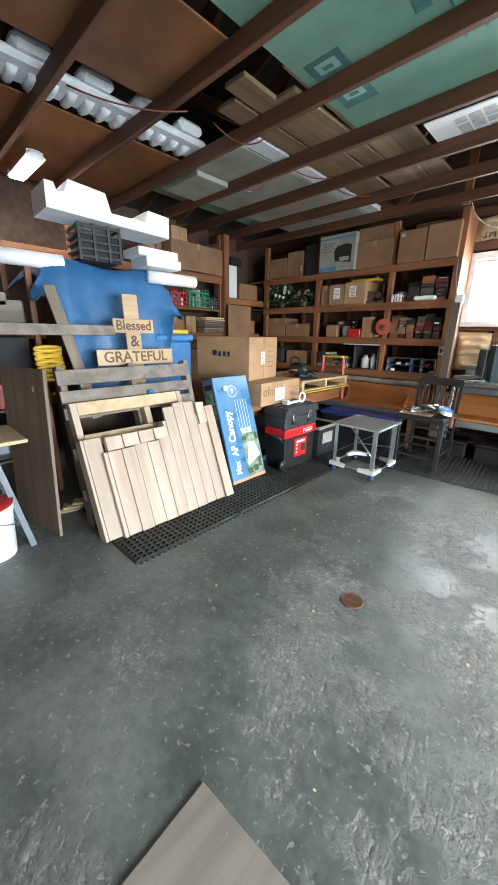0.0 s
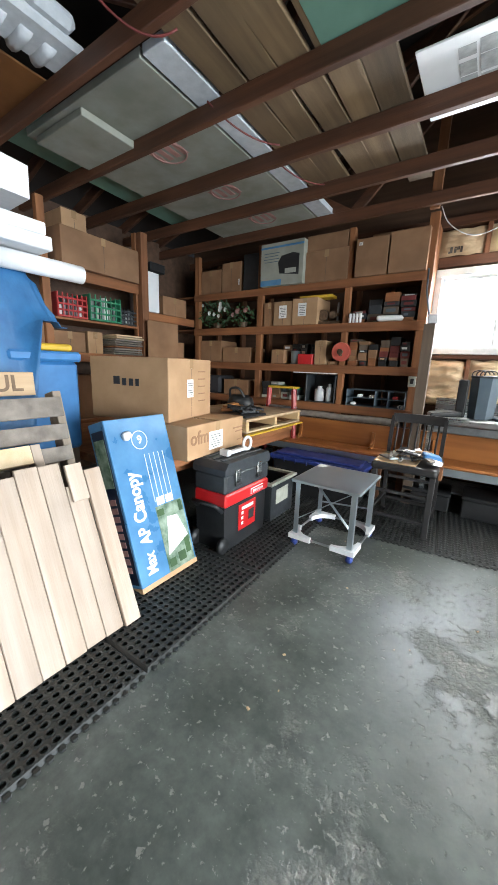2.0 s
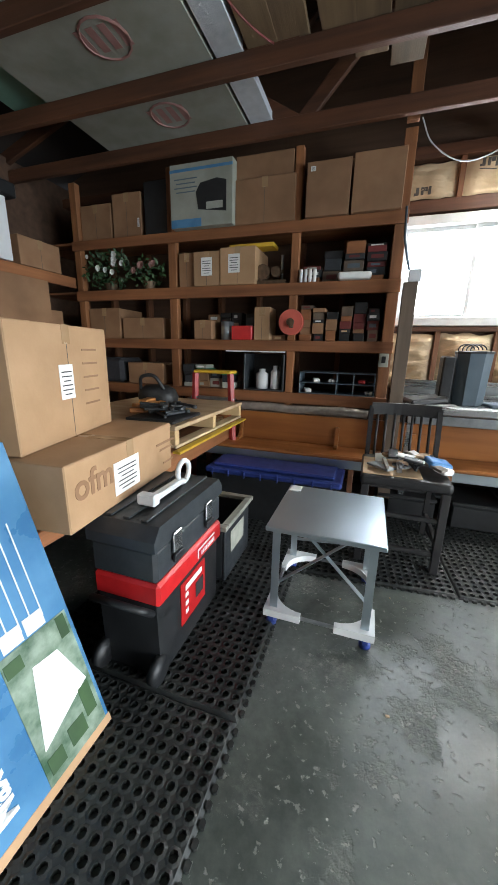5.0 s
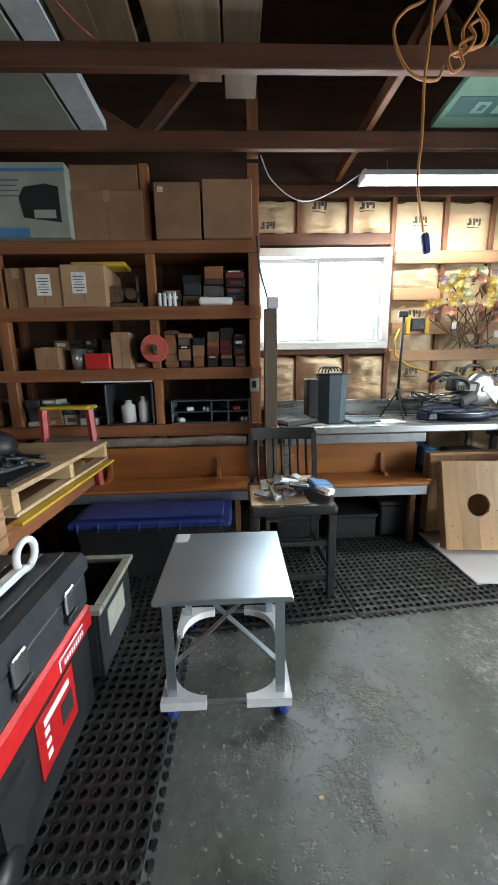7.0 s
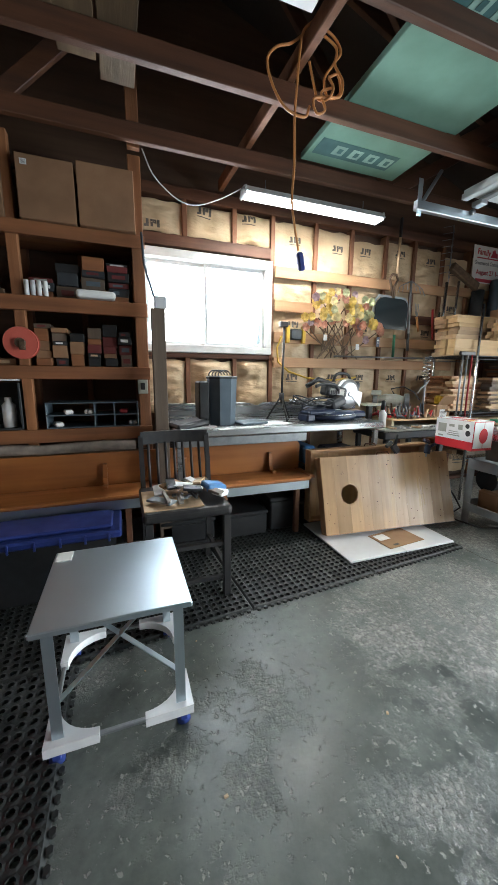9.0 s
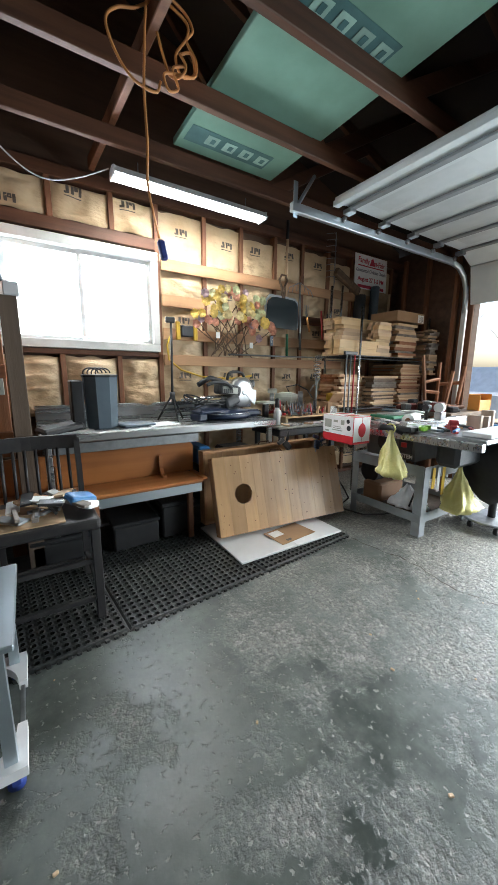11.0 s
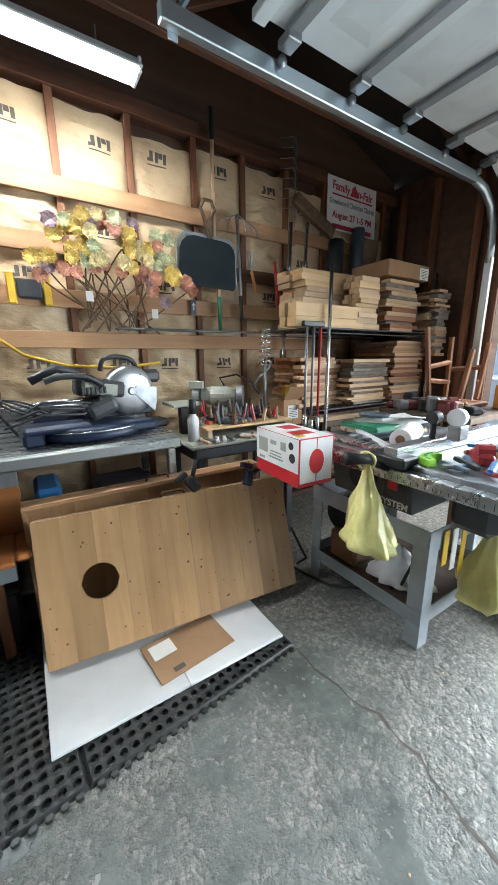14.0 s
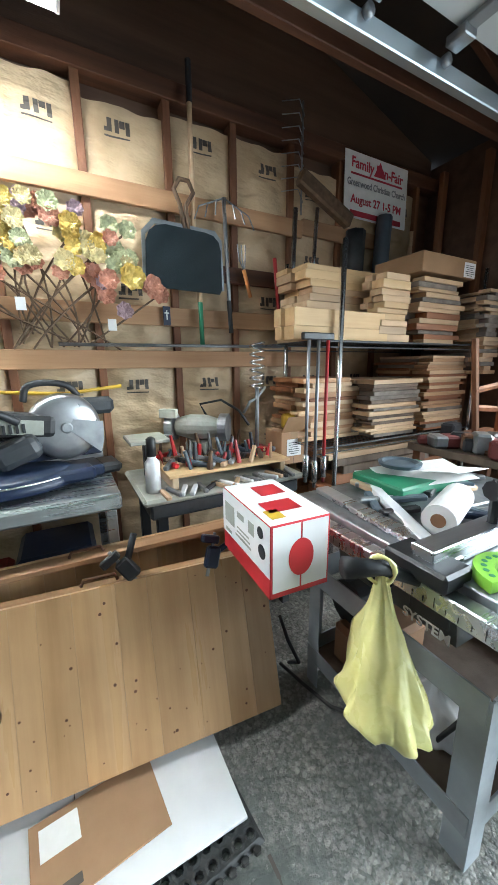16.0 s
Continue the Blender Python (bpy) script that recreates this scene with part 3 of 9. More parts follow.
# shelf wall on the north side
shelf = thing("shelving_unit", "built-in reddish timber shelving full of boxes and tools", "shelving", (-2.75, 5.3, 0.8), world_built=True)
SY = 5.02
LEVELS = [(0.825, 0.915), (1.252, 1.338), (1.682, 1.772), (2.125, 2.205)]
POSTS = [(-4.20, -4.13), (-3.18, -3.105), (-2.09, -2.03), (-1.36, -1.28)]
for x0, x1 in POSTS:
    box_part("post", (x0, SY + 0.025, 0.05), (x1, SY + 0.085, 2.69), SHELF_Z, shelf)
for z0, z1 in LEVELS:
    box_part("front_rail", (-4.2, SY, z0), (-1.275, SY + 0.024, z1), SHELF_X, shelf)
    box_part("shelf_board", (-4.68, SY + 0.026, z1 - 0.022), (-1.34, SF - 0.002, z1 - 0.002), SHELF_X, shelf)
box_part("end_panel", (-1.335, SY + 0.087, 0.8), (-1.31, SF - 0.002, 2.69), SHELF_Z, shelf)
box_part("post", (-1.265, 4.86, 0.02), (-1.175, 4.93, 1.72), DARKPLY, shelf, label="tall weathered dark grey post")
box_part("post", (-1.36, 4.965, 2.692), (-1.285, 5.01, 3.75), SHELF_Z, shelf)

# shelf wall on the west side
wshelf = thing("shelving_unit", "dark timber side shelving stacked with boxes and crates", "shelving", (-4.4, 3.0, 0.0), world_built=True)
WSX = -4.15
for y in (-0.6, 0.7, 2.0, 3.05, 4.08):
    box_part("post", (WSX - 0.085, y - 0.035, 0.02), (WSX - 0.025, y + 0.035, 2.69), SHELF_Z, wshelf)
box_part("post", (WSX - 0.02, 4.06, 0.02), (WSX + 0.06, 4.15, 2.69), FIR_Z, wshelf, label="thick dark corner post")
for z0, z1, y1 in ((0.60, 0.69, 4.9), (1.28, 1.37, 4.9), (1.79, 1.88, 4.98), (2.05, 2.15, 4.06)):
    y0 = 4.15 if z0 == 1.79 else -1.0
    box_part("front_rail", (WSX - 0.024, y0, z0), (WSX, y1, z1), SHELF_Y, wshelf)
    box_part("shelf_board", (W + 0.01, y0, z1 - 0.022), (WSX - 0.026, y1, z1 - 0.002), SHELF_Y, wshelf)

# roll-up door, raised under the trusses, with its tracks
door = thing("door_1", "pale grey panelled roll-up garage door, raised overhead", "garage door", (2.0, 2.1, 2.6), world_built=True, kind="structure")
DOOR_EDGE = 0.985
PXS = [DOOR_EDGE, 1.155, 1.595, 2.02, 2.455, 2.88]
for a, c in zip(PXS, PXS[1:]):
    sec = box_part("door_section", (a + 0.006, DY0 - 0.02, 2.615), (c - 0.006, DY1 - 0.01, 2.65), DOORPAINT, door, 0.006)
    for k in range(5 if c - a > 0.35 else 0):
        y0 = DY0 + 0.12 + k * 0.96
        bm = bmesh.new()
        lo = [(a + 0.10, y0 + 0.06), (c - 0.10, y0 + 0.06), (c - 0.10, y0 + 0.80), (a + 0.10, y0 + 0.80)]
        inn = [(a + 0.15, y0 + 0.12), (c - 0.15, y0 + 0.12), (c - 0.15, y0 + 0.74), (a + 0.15, y0 + 0.74)]
        v0 = [bm.verts.new((x, y, 2.6145)) for x, y in lo]
        v1 = [bm.verts.new((x, y, 2.609)) for x, y in inn]
        for i in range(4):
            bm.faces.new((v0[i], v0[(i + 1) % 4], v1[(i + 1) % 4], v1[i]))
        bm.faces.new(v1)
        part("raised_panel", bm, DOORPAINT, sec)
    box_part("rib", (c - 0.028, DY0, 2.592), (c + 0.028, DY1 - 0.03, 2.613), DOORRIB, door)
box_part("stiffener", (DOOR_EDGE - 0.02, DY0, 2.575), (DOOR_EDGE + 0.04, DY1 - 0.02, 2.613), DOORPAINT, door)
# last section bends down towards the opening
CURVE = [(2.88, 2.63), (3.05, 2.60), (3.17, 2.52), (3.24, 2.40), (3.265, 2.27), (3.27, 2.13)]
bm = bmesh.new()
prism(bm, [(2.89, 2.615), (3.13, 2.50), (3.16, 2.53), (2.90, 2.65)], DY0, DY1 - 0.01)
part("door_section", bm, DOORPAINT, door)
bm = bmesh.new()
prism(bm, [(3.14, 2.49), (3.235, 2.10), (3.27, 2.11), (3.17, 2.52)], DY0, DY1 - 0.01)
part("door_section", bm, DOORPAINT, door)
for yy in (DY1 + 0.055, DY0 - 0.06):
    box_part("track", (0.62, yy - 0.012, 2.49), (2.9, yy + 0.03, 2.555), GALV, door, 0.004, "galvanised door track")
    bm = bmesh.new()
    tube(bm, [(x - 0.0, yy + 0.01, z - 0.11) for x, z in CURVE], 0.03, 8)
    part("track_curve", bm, GALV, door, smooth=True)
    box_part("track", (3.245, yy - 0.02, 0.02), (3.285, yy + 0.035, 2.06), GALV, door, 0.004)
    box_part("track_hanger", (0.66, yy + 0.03, 2.47), (0.70, yy + 0.036, 2.72), GALV, door, 0.001)
    bm = bmesh.new()
    tube(bm, [(0.70, yy + 0.03, 2.56), (0.86, yy + 0.03, 2.80)], 0.014, 6)
    part("track_hanger", bm, GALV, door)
for x in PXS[1:]:
    box_part("hinge", (x - 0.035, DY1 - 0.06, 2.565), (x + 0.035, DY1 + 0.02, 2.600), STEEL, door, 0.004)
    bm = bmesh.new()
    tube(bm, [(x, DY1 + 0.022, 2.545), (x, DY1 + 0.046, 2.545)], 0.022, 10)
    part("roller", bm, STEEL, door, smooth=True)

# door jamb
jamb = thing("trim_door_jamb", "dark timber jamb of the garage doorway", "door jamb", (E, DY1, 0), world_built=True, kind="structure")
box_part("jamb", (E - 0.03, DY1, 0.001), (E - 0.002, DY1 + 0.15, 2.3), FIR_Z, jamb)
box_part("jamb", (E - 0.03, DY0 - 0.15, 0.001), (E - 0.002, DY0, 2.3), FIR_Z, jamb)
for k, y in enumerate((4.75, 5.12, 5.45)):
    box_part("stud", (E - 0.09, y - 0.02, 0.04), (E - 0.032, y + 0.02, 2.8), FIR_Z, jamb)

# ---- things: ceiling store ----
CT = CHORD_Z1 + 0.002


def sheet(name, x0, x1, y0, y1, z, th, material, label, category, group="", turn=0.0, tilt=0.0):
    b = bmesh.new()
    rbox(b, (-(x1 - x0) / 2, -(y1 - y0) / 2, 0), ((x1 - x0) / 2, (y1 - y0) / 2, th), 0.004)
    return single(name, b, material, label, category, pose((x0 + x1) / 2, (y0 + y1) / 2, z, 0, tilt, turn), group)


def foam_print(ob, places, material, name="print"):
    """Print on the underside of a sheet: (x, y, width, length) in the sheet's own plane."""
    b = bmesh.new()
    for x, y, w, h in places:
        cube(b, (x - w / 2, y - h / 2, -0.0022), (x + w / 2, y + h / 2, -0.0004))
    return part(name, b, material, ob)


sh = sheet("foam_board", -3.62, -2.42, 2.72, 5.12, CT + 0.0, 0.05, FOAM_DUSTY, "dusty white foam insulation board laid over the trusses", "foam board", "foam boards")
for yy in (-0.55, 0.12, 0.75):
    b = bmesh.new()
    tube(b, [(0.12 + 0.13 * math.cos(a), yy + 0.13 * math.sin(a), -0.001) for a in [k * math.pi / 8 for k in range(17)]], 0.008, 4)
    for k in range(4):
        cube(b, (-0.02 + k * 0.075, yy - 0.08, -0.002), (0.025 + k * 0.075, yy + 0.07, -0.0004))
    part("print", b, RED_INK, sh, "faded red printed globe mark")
sheet("foam_board", -2.40, -2.24, 2.72, 5.12, CT, 0.05, FOAM_DIM, "white foam insulation strip laid over the trusses", "foam board", "foam boards")
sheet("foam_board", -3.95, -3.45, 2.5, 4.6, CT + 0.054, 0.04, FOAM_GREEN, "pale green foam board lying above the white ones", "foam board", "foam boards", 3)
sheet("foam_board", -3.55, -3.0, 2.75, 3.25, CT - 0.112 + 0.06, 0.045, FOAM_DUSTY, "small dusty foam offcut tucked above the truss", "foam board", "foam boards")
g = sheet("foam_board", -0.19, 0.62, 2.85, 4.885, CT, 0.04, FOAM_GREEN, "green foam insulation board with dark printed band", "foam board", "foam boards")
for yy in (0.84, -0.17):
    foam_print(g, [(-0.06, yy, 0.62, 0.16)], FOAM_INK, "print_band")
    for k in range(4):
        foam_print(g, [(-0.2 + 0.13 * k, yy, 0.085, 0.09)], FOAM_PALE, "print_letter").location = (0, 0, -0.002)
        foam_print(g, [(-0.195 + 0.13 * k, yy, 0.03, 0.045)], FOAM_INK, "print_counter").location = (0, 0, -0.004)
g = sheet("foam_board", -1.62, -0.42, 0.8, 3.22, CT, 0.04, FOAM_GREEN, "green foam insulation board with dark printed band", "foam board", "foam boards")
foam_print(g, [(-0.42, 0.62, 0.22, 0.5), (0.1, 0.4, 0.07, 0.1)] + [(0.2 + 0.09 * k, 0.1, 0.012, 1.3) for k in range(4)], FOAM_INK)
for k in range(3):
    foam_print(g, [(-0.42, 0.45 + 0.15 * k, 0.13, 0.09)], FOAM_PALE, "print_letter").location = (0, 0, -0.002)
    foam_print(g, [(-0.42, 0.455 + 0.15 * k, 0.06, 0.03)], FOAM_INK, "print_counter").location = (0, 0, -0.004)
sheet("hardboard_sheet", -4.45, -3.0, 0.2, 2.62, CT, 0.012, BROWNBOARD, "brown hardboard sheet lying over the trusses", "hardboard")
sheet("hardboard_sheet", -2.45, -1.72, 0.6, 2.05, CT, 0.012, BROWNBOARD, "brown hardboard sheet lying over the trusses", "hardboard")
wp = sheet("panel_offcut", -1.25, -0.62, 3.42, 3.98, CT, 0.012, MELAMINE, "white panel with faded grey print over the trusses", "panel")
GREY_INK = mat("faded_grey_ink", (0.36, 0.37, 0.37), (0.55, 0.56, 0.56), 0.7, scale=26, bump=0)
foam_print(wp, [(-0.1 + 0.09 * (k % 4), -0.17 + 0.11 * (k // 4), 0.075, 0.07 + 0.02 * (k % 3)) for k in range(14)], GREY_INK)
for k, (x, y0, y1) in enumerate(((-2.13, 2.32, 4.35), (-1.95, 2.2, 4.5), (-1.76, 2.5, 4.42), (-1.57, 2.3, 4.55), (-1.40, 3.3, 4.66))):
    sheet("plank", x - 0.085, x + 0.085, y0, y1, CT + 0.001 * (k % 2), 0.03, STORED_Y, "loose rough board stored across the trusses", "plank", "boards over the trusses", 1.5 * math.sin(k * 2.3))
b = bmesh.new()
for k in range(7):
    y = 0.25 + k * 0.36
    rbox(b, (-2.74, y - 0.12, CT + 0.03), (-2.6, y + 0.1, CT + 0.11), 0.03)
rbox(b, (-2.92, 0.07, CT), (-2.66, 2.59, CT + 0.05), 0.02)
bx = thing("foam_packing", "long white moulded polystyrene packing lying over trusses", "foam packing", (-2.8, 1.3, CT), world_built=True)
part("slab", b, FOAM_DIM, bx)
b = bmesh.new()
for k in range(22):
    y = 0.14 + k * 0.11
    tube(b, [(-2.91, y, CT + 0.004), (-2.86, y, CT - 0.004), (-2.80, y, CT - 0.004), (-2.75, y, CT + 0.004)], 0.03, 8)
part("ribbed_edge", b, FOAM_DIM, bx, smooth=True, kind="stuff")

# wires looped from truss to truss
for k, pts in enumerate((((-2.55, 1.45, 2.72), (-2.35, 1.75, 2.62), (-2.2, 2.05, 2.7)), ((-2.3, 2.35, 2.78), (-2.2, 2.55, 2.62), (-2.05, 2.62, 2.7)), ((-2.3, 3.1, 2.78), (-2.2, 3.35, 2.66), (-2.1, 3.6, 2.74)), ((-2.25, 3.8, 2.78), (-2.15, 4.0, 2.68), (-2.05, 4.25, 2.75)))):
    b = bmesh.new()
    a, c, d = (Vector(p) for p in pts)
    tube(b, [a * (1 - t) ** 2 + 2 * c * t * (1 - t) + d * t * t for t in [i / 10 for i in range(11)]], 0.005, 6)
    single("electric_cable", b, DARKRED, "dull red cable looped between the trusses", "cable", group="ceiling cables", smooth=True)

# ---- lamps ----


def strip_light(x0, x1, y, z, power_mat):
    t = thing("strip_light", "white double-tube fluorescent shop light, lit, hung from trusses", "ceiling light", ((x0 + x1) / 2, y, z), "shop lights", True)
    b = bmesh.new()
    prism(b, [(-0.035, 0.06), (0.035, 0.06), (0.075, 0.012), (0.068, 0.008), (0.03, 0.045), (-0.03, 0.045), (-0.068, 0.008), (-0.075, 0.012)], x0, x1, Matrix.Translation((0, y, z)) @ Matrix(((0, 1, 0, 0), (1, 0, 0, 0), (0, 0, 1, 0), (0, 0, 0, 1))))
    part("reflector", b, WHITEPAINT, t)
    for dy in (-0.035, 0.035):
        b = bmesh.new()
        tube(b, [(x0 + 0.02, y + dy, z + 0.012), (x1 - 0.02, y + dy, z + 0.012)], 0.016, 10)
        part("tube", b, power_mat, t, "glowing fluorescent tube", True)
    for x in (x0, x1 - 0.015):
        box_part("end_cap", (x, y - 0.06, z - 0.005), (x + 0.015, y + 0.06, z + 0.055), WHITEPLASTIC, t)
    for x in (x0 + 0.18, x1 - 0.18):
        b = bmesh.new()
        tube(b, [(x, y, z + 0.06), (x, y + 0.0, CHORD_Z0 + 0.02)], 0.004, 5)
        part("chain", b, STEEL, t)
    return t


strip_light(-0.56, 0.68, 5.07, 2.585, TUBE)
strip_light(-4.1, -3.53, 1.55, 2.66, TUBE)

# orange extension cord hanging from the truss with a knot, and its plug
cord = thing("extension_cord", "orange extension cord knotted over the truss, blue plug hanging", "extension cord", (-0.54, 4.12, 2.89), world_built=True)


def bend(pts, n=40):
    """A smooth run through the points."""
    p = [Vector(v) for v in pts]
    p = [2 * p[0] - p[1]] + p + [2 * p[-1] - p[-2]]
    out = []
    for k in range(1, len(p) - 2):
        for i in range(n // len(pts) + 2):
            t = i / (n // len(pts) + 2)
            a, c, d, e = p[k - 1:k + 3]
            out.append(0.5 * (2 * c + (d - a) * t + (2 * a - 5 * c + 4 * d - e) * t * t + (3 * c - a - 3 * d + e) * t ** 3))
    return out + [p[-2]]


CY = 4.12
RUNS = (
    ((-0.545, 4.10, 2.895), (-0.585, CY, 2.86), (-0.60, CY, 2.78), (-0.612, CY, 2.62), (-0.618, CY, 2.50), (-0.613, CY, 2.30), (-0.62, CY, 2.15), (-0.60, CY, 2.03), (-0.575, CY, 1.92)),
    ((-0.545, 4.13, 2.895), (-0.47, CY, 2.87), (-0.405, CY, 2.84), (-0.415, CY, 2.78), (-0.465, CY, 2.70), (-0.44, CY, 2.63), (-0.375, CY, 2.66), (-0.39, CY, 2.735), (-0.44, CY, 2.715)),
    ((-0.53, 4.10, 2.895), (-0.42, CY, 2.88), (-0.38, CY, 2.83), (-0.41, CY, 2.775), (-0.375, CY - 0.02, 2.70), (-0.385, CY - 0.02, 2.635), (-0.46, CY - 0.02, 2.615), (-0.53, CY - 0.02, 2.59), (-0.51, CY - 0.02, 2.535), (-0.465, CY - 0.02, 2.56), (-0.49, CY - 0.02, 2.625), (-0.43, CY - 0.02, 2.66)),
    ((-0.54, CY, 2.57), (-0.565, CY, 2.52), (-0.66, CY, 2.53), (-0.73, CY, 2.60), (-0.765, CY, 2.70), (-0.71, 4.14, 2.78), (-0.63, 4.16, 2.83), (-0.555, 4.17, 2.895)),
    ((-0.55, CY, 2.75), (-0.52, CY, 2.66), (-0.495, CY, 2.61), (-0.46, CY - 0.03, 2.60), (-0.43, CY - 0.03, 2.65), (-0.46, CY - 0.03, 2.69)),
)
for run in RUNS:
    b = bmesh.new()
    tube(b, bend(run, 60), 0.0062, 7)
    part("cord_run", b, ORANGECORD, cord, smooth=True)
b = bmesh.new()
rbox(b, (-0.018, -0.014, -0.06), (0.018, 0.014, 0.03), 0.008, pose(-0.563, CY, 1.885, 0, -12, 0))
part("plug", b, BLUEPLASTIC, cord, "blue rubber plug")
b = bmesh.new()
tube(b, bend([(-1.27, 4.98, 2.70), (-1.2, 4.98, 2.56), (-1.06, 4.98, 2.45), (-0.93, 4.98, 2.43), (-0.76, 5.0, 2.50), (-0.58, 5.05, 2.62)]), 0.004, 6)
single("lamp_cord", b, WHITEPLASTIC, "thin pale cord running from shelf to lamp", "cord", smooth=True)

# ---- floor things ----


def mat_tile(nx, ny, pitch):
    """A rubber sheet pierced by round holes."""
    me = bpy.data.meshes.new("drainage_mat")
    verts, faces = [], []
    h, r = 0.014, pitch * 0.33
    oct8 = [(math.cos(math.pi / 8 + k * math.pi / 4), math.sin(math.pi / 8 + k * math.pi / 4)) for k in range(8)]
    for i in range(nx):
        for j in range(ny):
            x, y, s = i * pitch, j * pitch, len(verts)
            c = pitch / 2
            sq = [(c, c * 0.414), (c * 0.414, c), (-c * 0.414, c), (-c, c * 0.414), (-c, -c * 0.414), (-c * 0.414, -c), (c * 0.414, -c), (c, -c * 0.414)]
            cor = [(c, c), (-c, c), (-c, -c), (c, -c)]
            verts += [(x + a, y + d, h) for a, d in sq] + [(x + a, y + d, h) for a, d in cor]
            verts += [(x + r * a, y + r * d, h + 0.003) for a, d in oct8] + [(x + r * a * 0.92, y + r * d * 0.92, 0.001) for a, d in oct8]
            o, n = s + 12, s + 20
            for k in range(8):
                k2 = (k + 1) % 8
                a, d = s + k, s + k2
                p, q = o + k, o + k2
                faces.append((a, d, q, p))
                faces.append((p, q, n + k2, n + k))
            for k, (a, d) in enumerate(((0, 1), (2, 3), (4, 5), (6, 7))):
                faces.append((s + a, s + 8 + k, s + d))
    w, l = (nx - 0.5) * pitch, (ny - 0.5) * pitch
    s = len(verts)
    e = -0.5 * pitch
    verts += [(e, e, h), (w, e, h), (w, l, h), (e, l, h), (e - 0.012, e - 0.012, 0.001), (w + 0.012, e - 0.012, 0.001), (w + 0.012, l + 0.012, 0.001), (e - 0.012, l + 0.012, 0.001)]
    for k in range(4):
        faces.append((s + k, s + 4 + k, s + 4 + (k + 1) % 4, s + (k + 1) % 4))
    for i in range(nx):
        s, x = len(verts), i * pitch
        verts += [(x + u * 0.012, e - 0.0105 - v * 0.017, z) for z in (0.001, 0.0125) for u, v in ((-0.7, 0), (-1, 0.55), (-0.6, 1), (0.6, 1), (1, 0.55), (0.7, 0))]
        faces.append(tuple(s + 6 + k for k in range(6)))
        faces += [(s + k, s + (k + 1) % 6, s + 6 + (k + 1) % 6, s + 6 + k) for k in range(6)]
    me.from_pydata(verts, [], faces)
    weld = bmesh.new()
    weld.from_mesh(me)
    bmesh.ops.remove_doubles(weld, verts=weld.verts, dist=0.0004)
    weld.to_mesh(me)
    weld.free()
    me.materials.append(RUBBER)
    return me


PITCH = 0.0415
tileA = mat_tile(21, 22, PITCH)
for k, (x, y, rz) in enumerate(((-1.765, 1.235, 90), (-1.765, 2.130, 90), (-1.765, 3.025, 90))):
    tagged(new("drainage_mat", tileA), "black rubber drainage mat with round holes, on concrete", "floor mat", "rubber mats").matrix_basis = pose(x, y, 0, 0, 0, rz)
for k in range(4):
    a = radians(5)
    x = -2.62 + k * 0.888
    tagged(new("drainage_mat", tileA), "black rubber drainage mat with round holes, on concrete", "floor mat", "rubber mats").matrix_basis = pose(x + 0.02, 4.008 + (x + 0.9) * math.tan(a) * 0.95 + 0, 0.0 + 0.0015 * (k % 2), 0, 0, 5)

drain = thing("floor_drain", "small round rusty cast iron floor drain grate", "floor drain", (-0.652, 1.87, 0))
b = bmesh.new()
tube(b, [(0.054 * math.cos(a), 0.054 * math.sin(a), 0.003) for a in [k * math.pi / 14 for k in range(29)]], 0.0045, 6)
part("rim", b, RUST, drain, smooth=False)
# flat black disc painted in for the shade between the drain slats
b = bmesh.new()
lathe(b, [(0.0, 0.0006), (0.0495, 0.0006), (0.0495, 0.0011), (0.0, 0.0011)], 20)
part("sump", b, PRINT, drain)
for k in range(-3, 4):
    w = math.sqrt(max(0.0, 0.05 ** 2 - (k * 0.014) ** 2))
    box_part("slat", (-w, k * 0.014 - 0.004, 0.0015), (w, k * 0.014 + 0.004, 0.0065), RUST, drain, 0.001)

b = bmesh.new()
rbox(b, (0, -0.75, 0.001), (0.9, 0, 0.008), 0.002, pose(-0.6, 0.818, 0, 0, 0, 4))
single("plywood_offcut", b, GREYWOOD_Y, "weathered tan plywood offcut lying on the floor", "plywood")
random.seed(11)
b = bmesh.new()
for k in range(46):
    x, y = random.uniform(-1.6, 2.4), random.uniform(0.2, 3.9)
    s = random.uniform(0.003, 0.009)
    rbox(b, (-s, -s * 0.7, 0), (s, s * 0.7, s * 0.8), s * 0.25, pose(x, y, 0, 0, 0, random.uniform(0, 180)))
single("floor_chips", b, PALE_X, "scattered pale wood and stone chips on concrete", "debris", kind="stuff")
b = bmesh.new()
random.seed(3)
px = [(0.95 + 0.03 * math.sin(y * 9) + random.uniform(-0.015, 0.015), y) for y in [4.1 - 0.055 * k for k in range(60)]]
for (x0, y0), (x1, y1) in zip(px, px[1:]):
    w = random.uniform(0.002, 0.007)
    vs = [b.verts.new(p) for p in ((x0 - w, y0, 0.0012), (x0 + w, y0, 0.0012), (x1 + w, y1, 0.0012), (x1 - w, y1, 0.0012))]
    b.faces.new(vs)
single("floor_crack", b, INK, "long dark crack in the concrete floor", "crack", kind="structure")

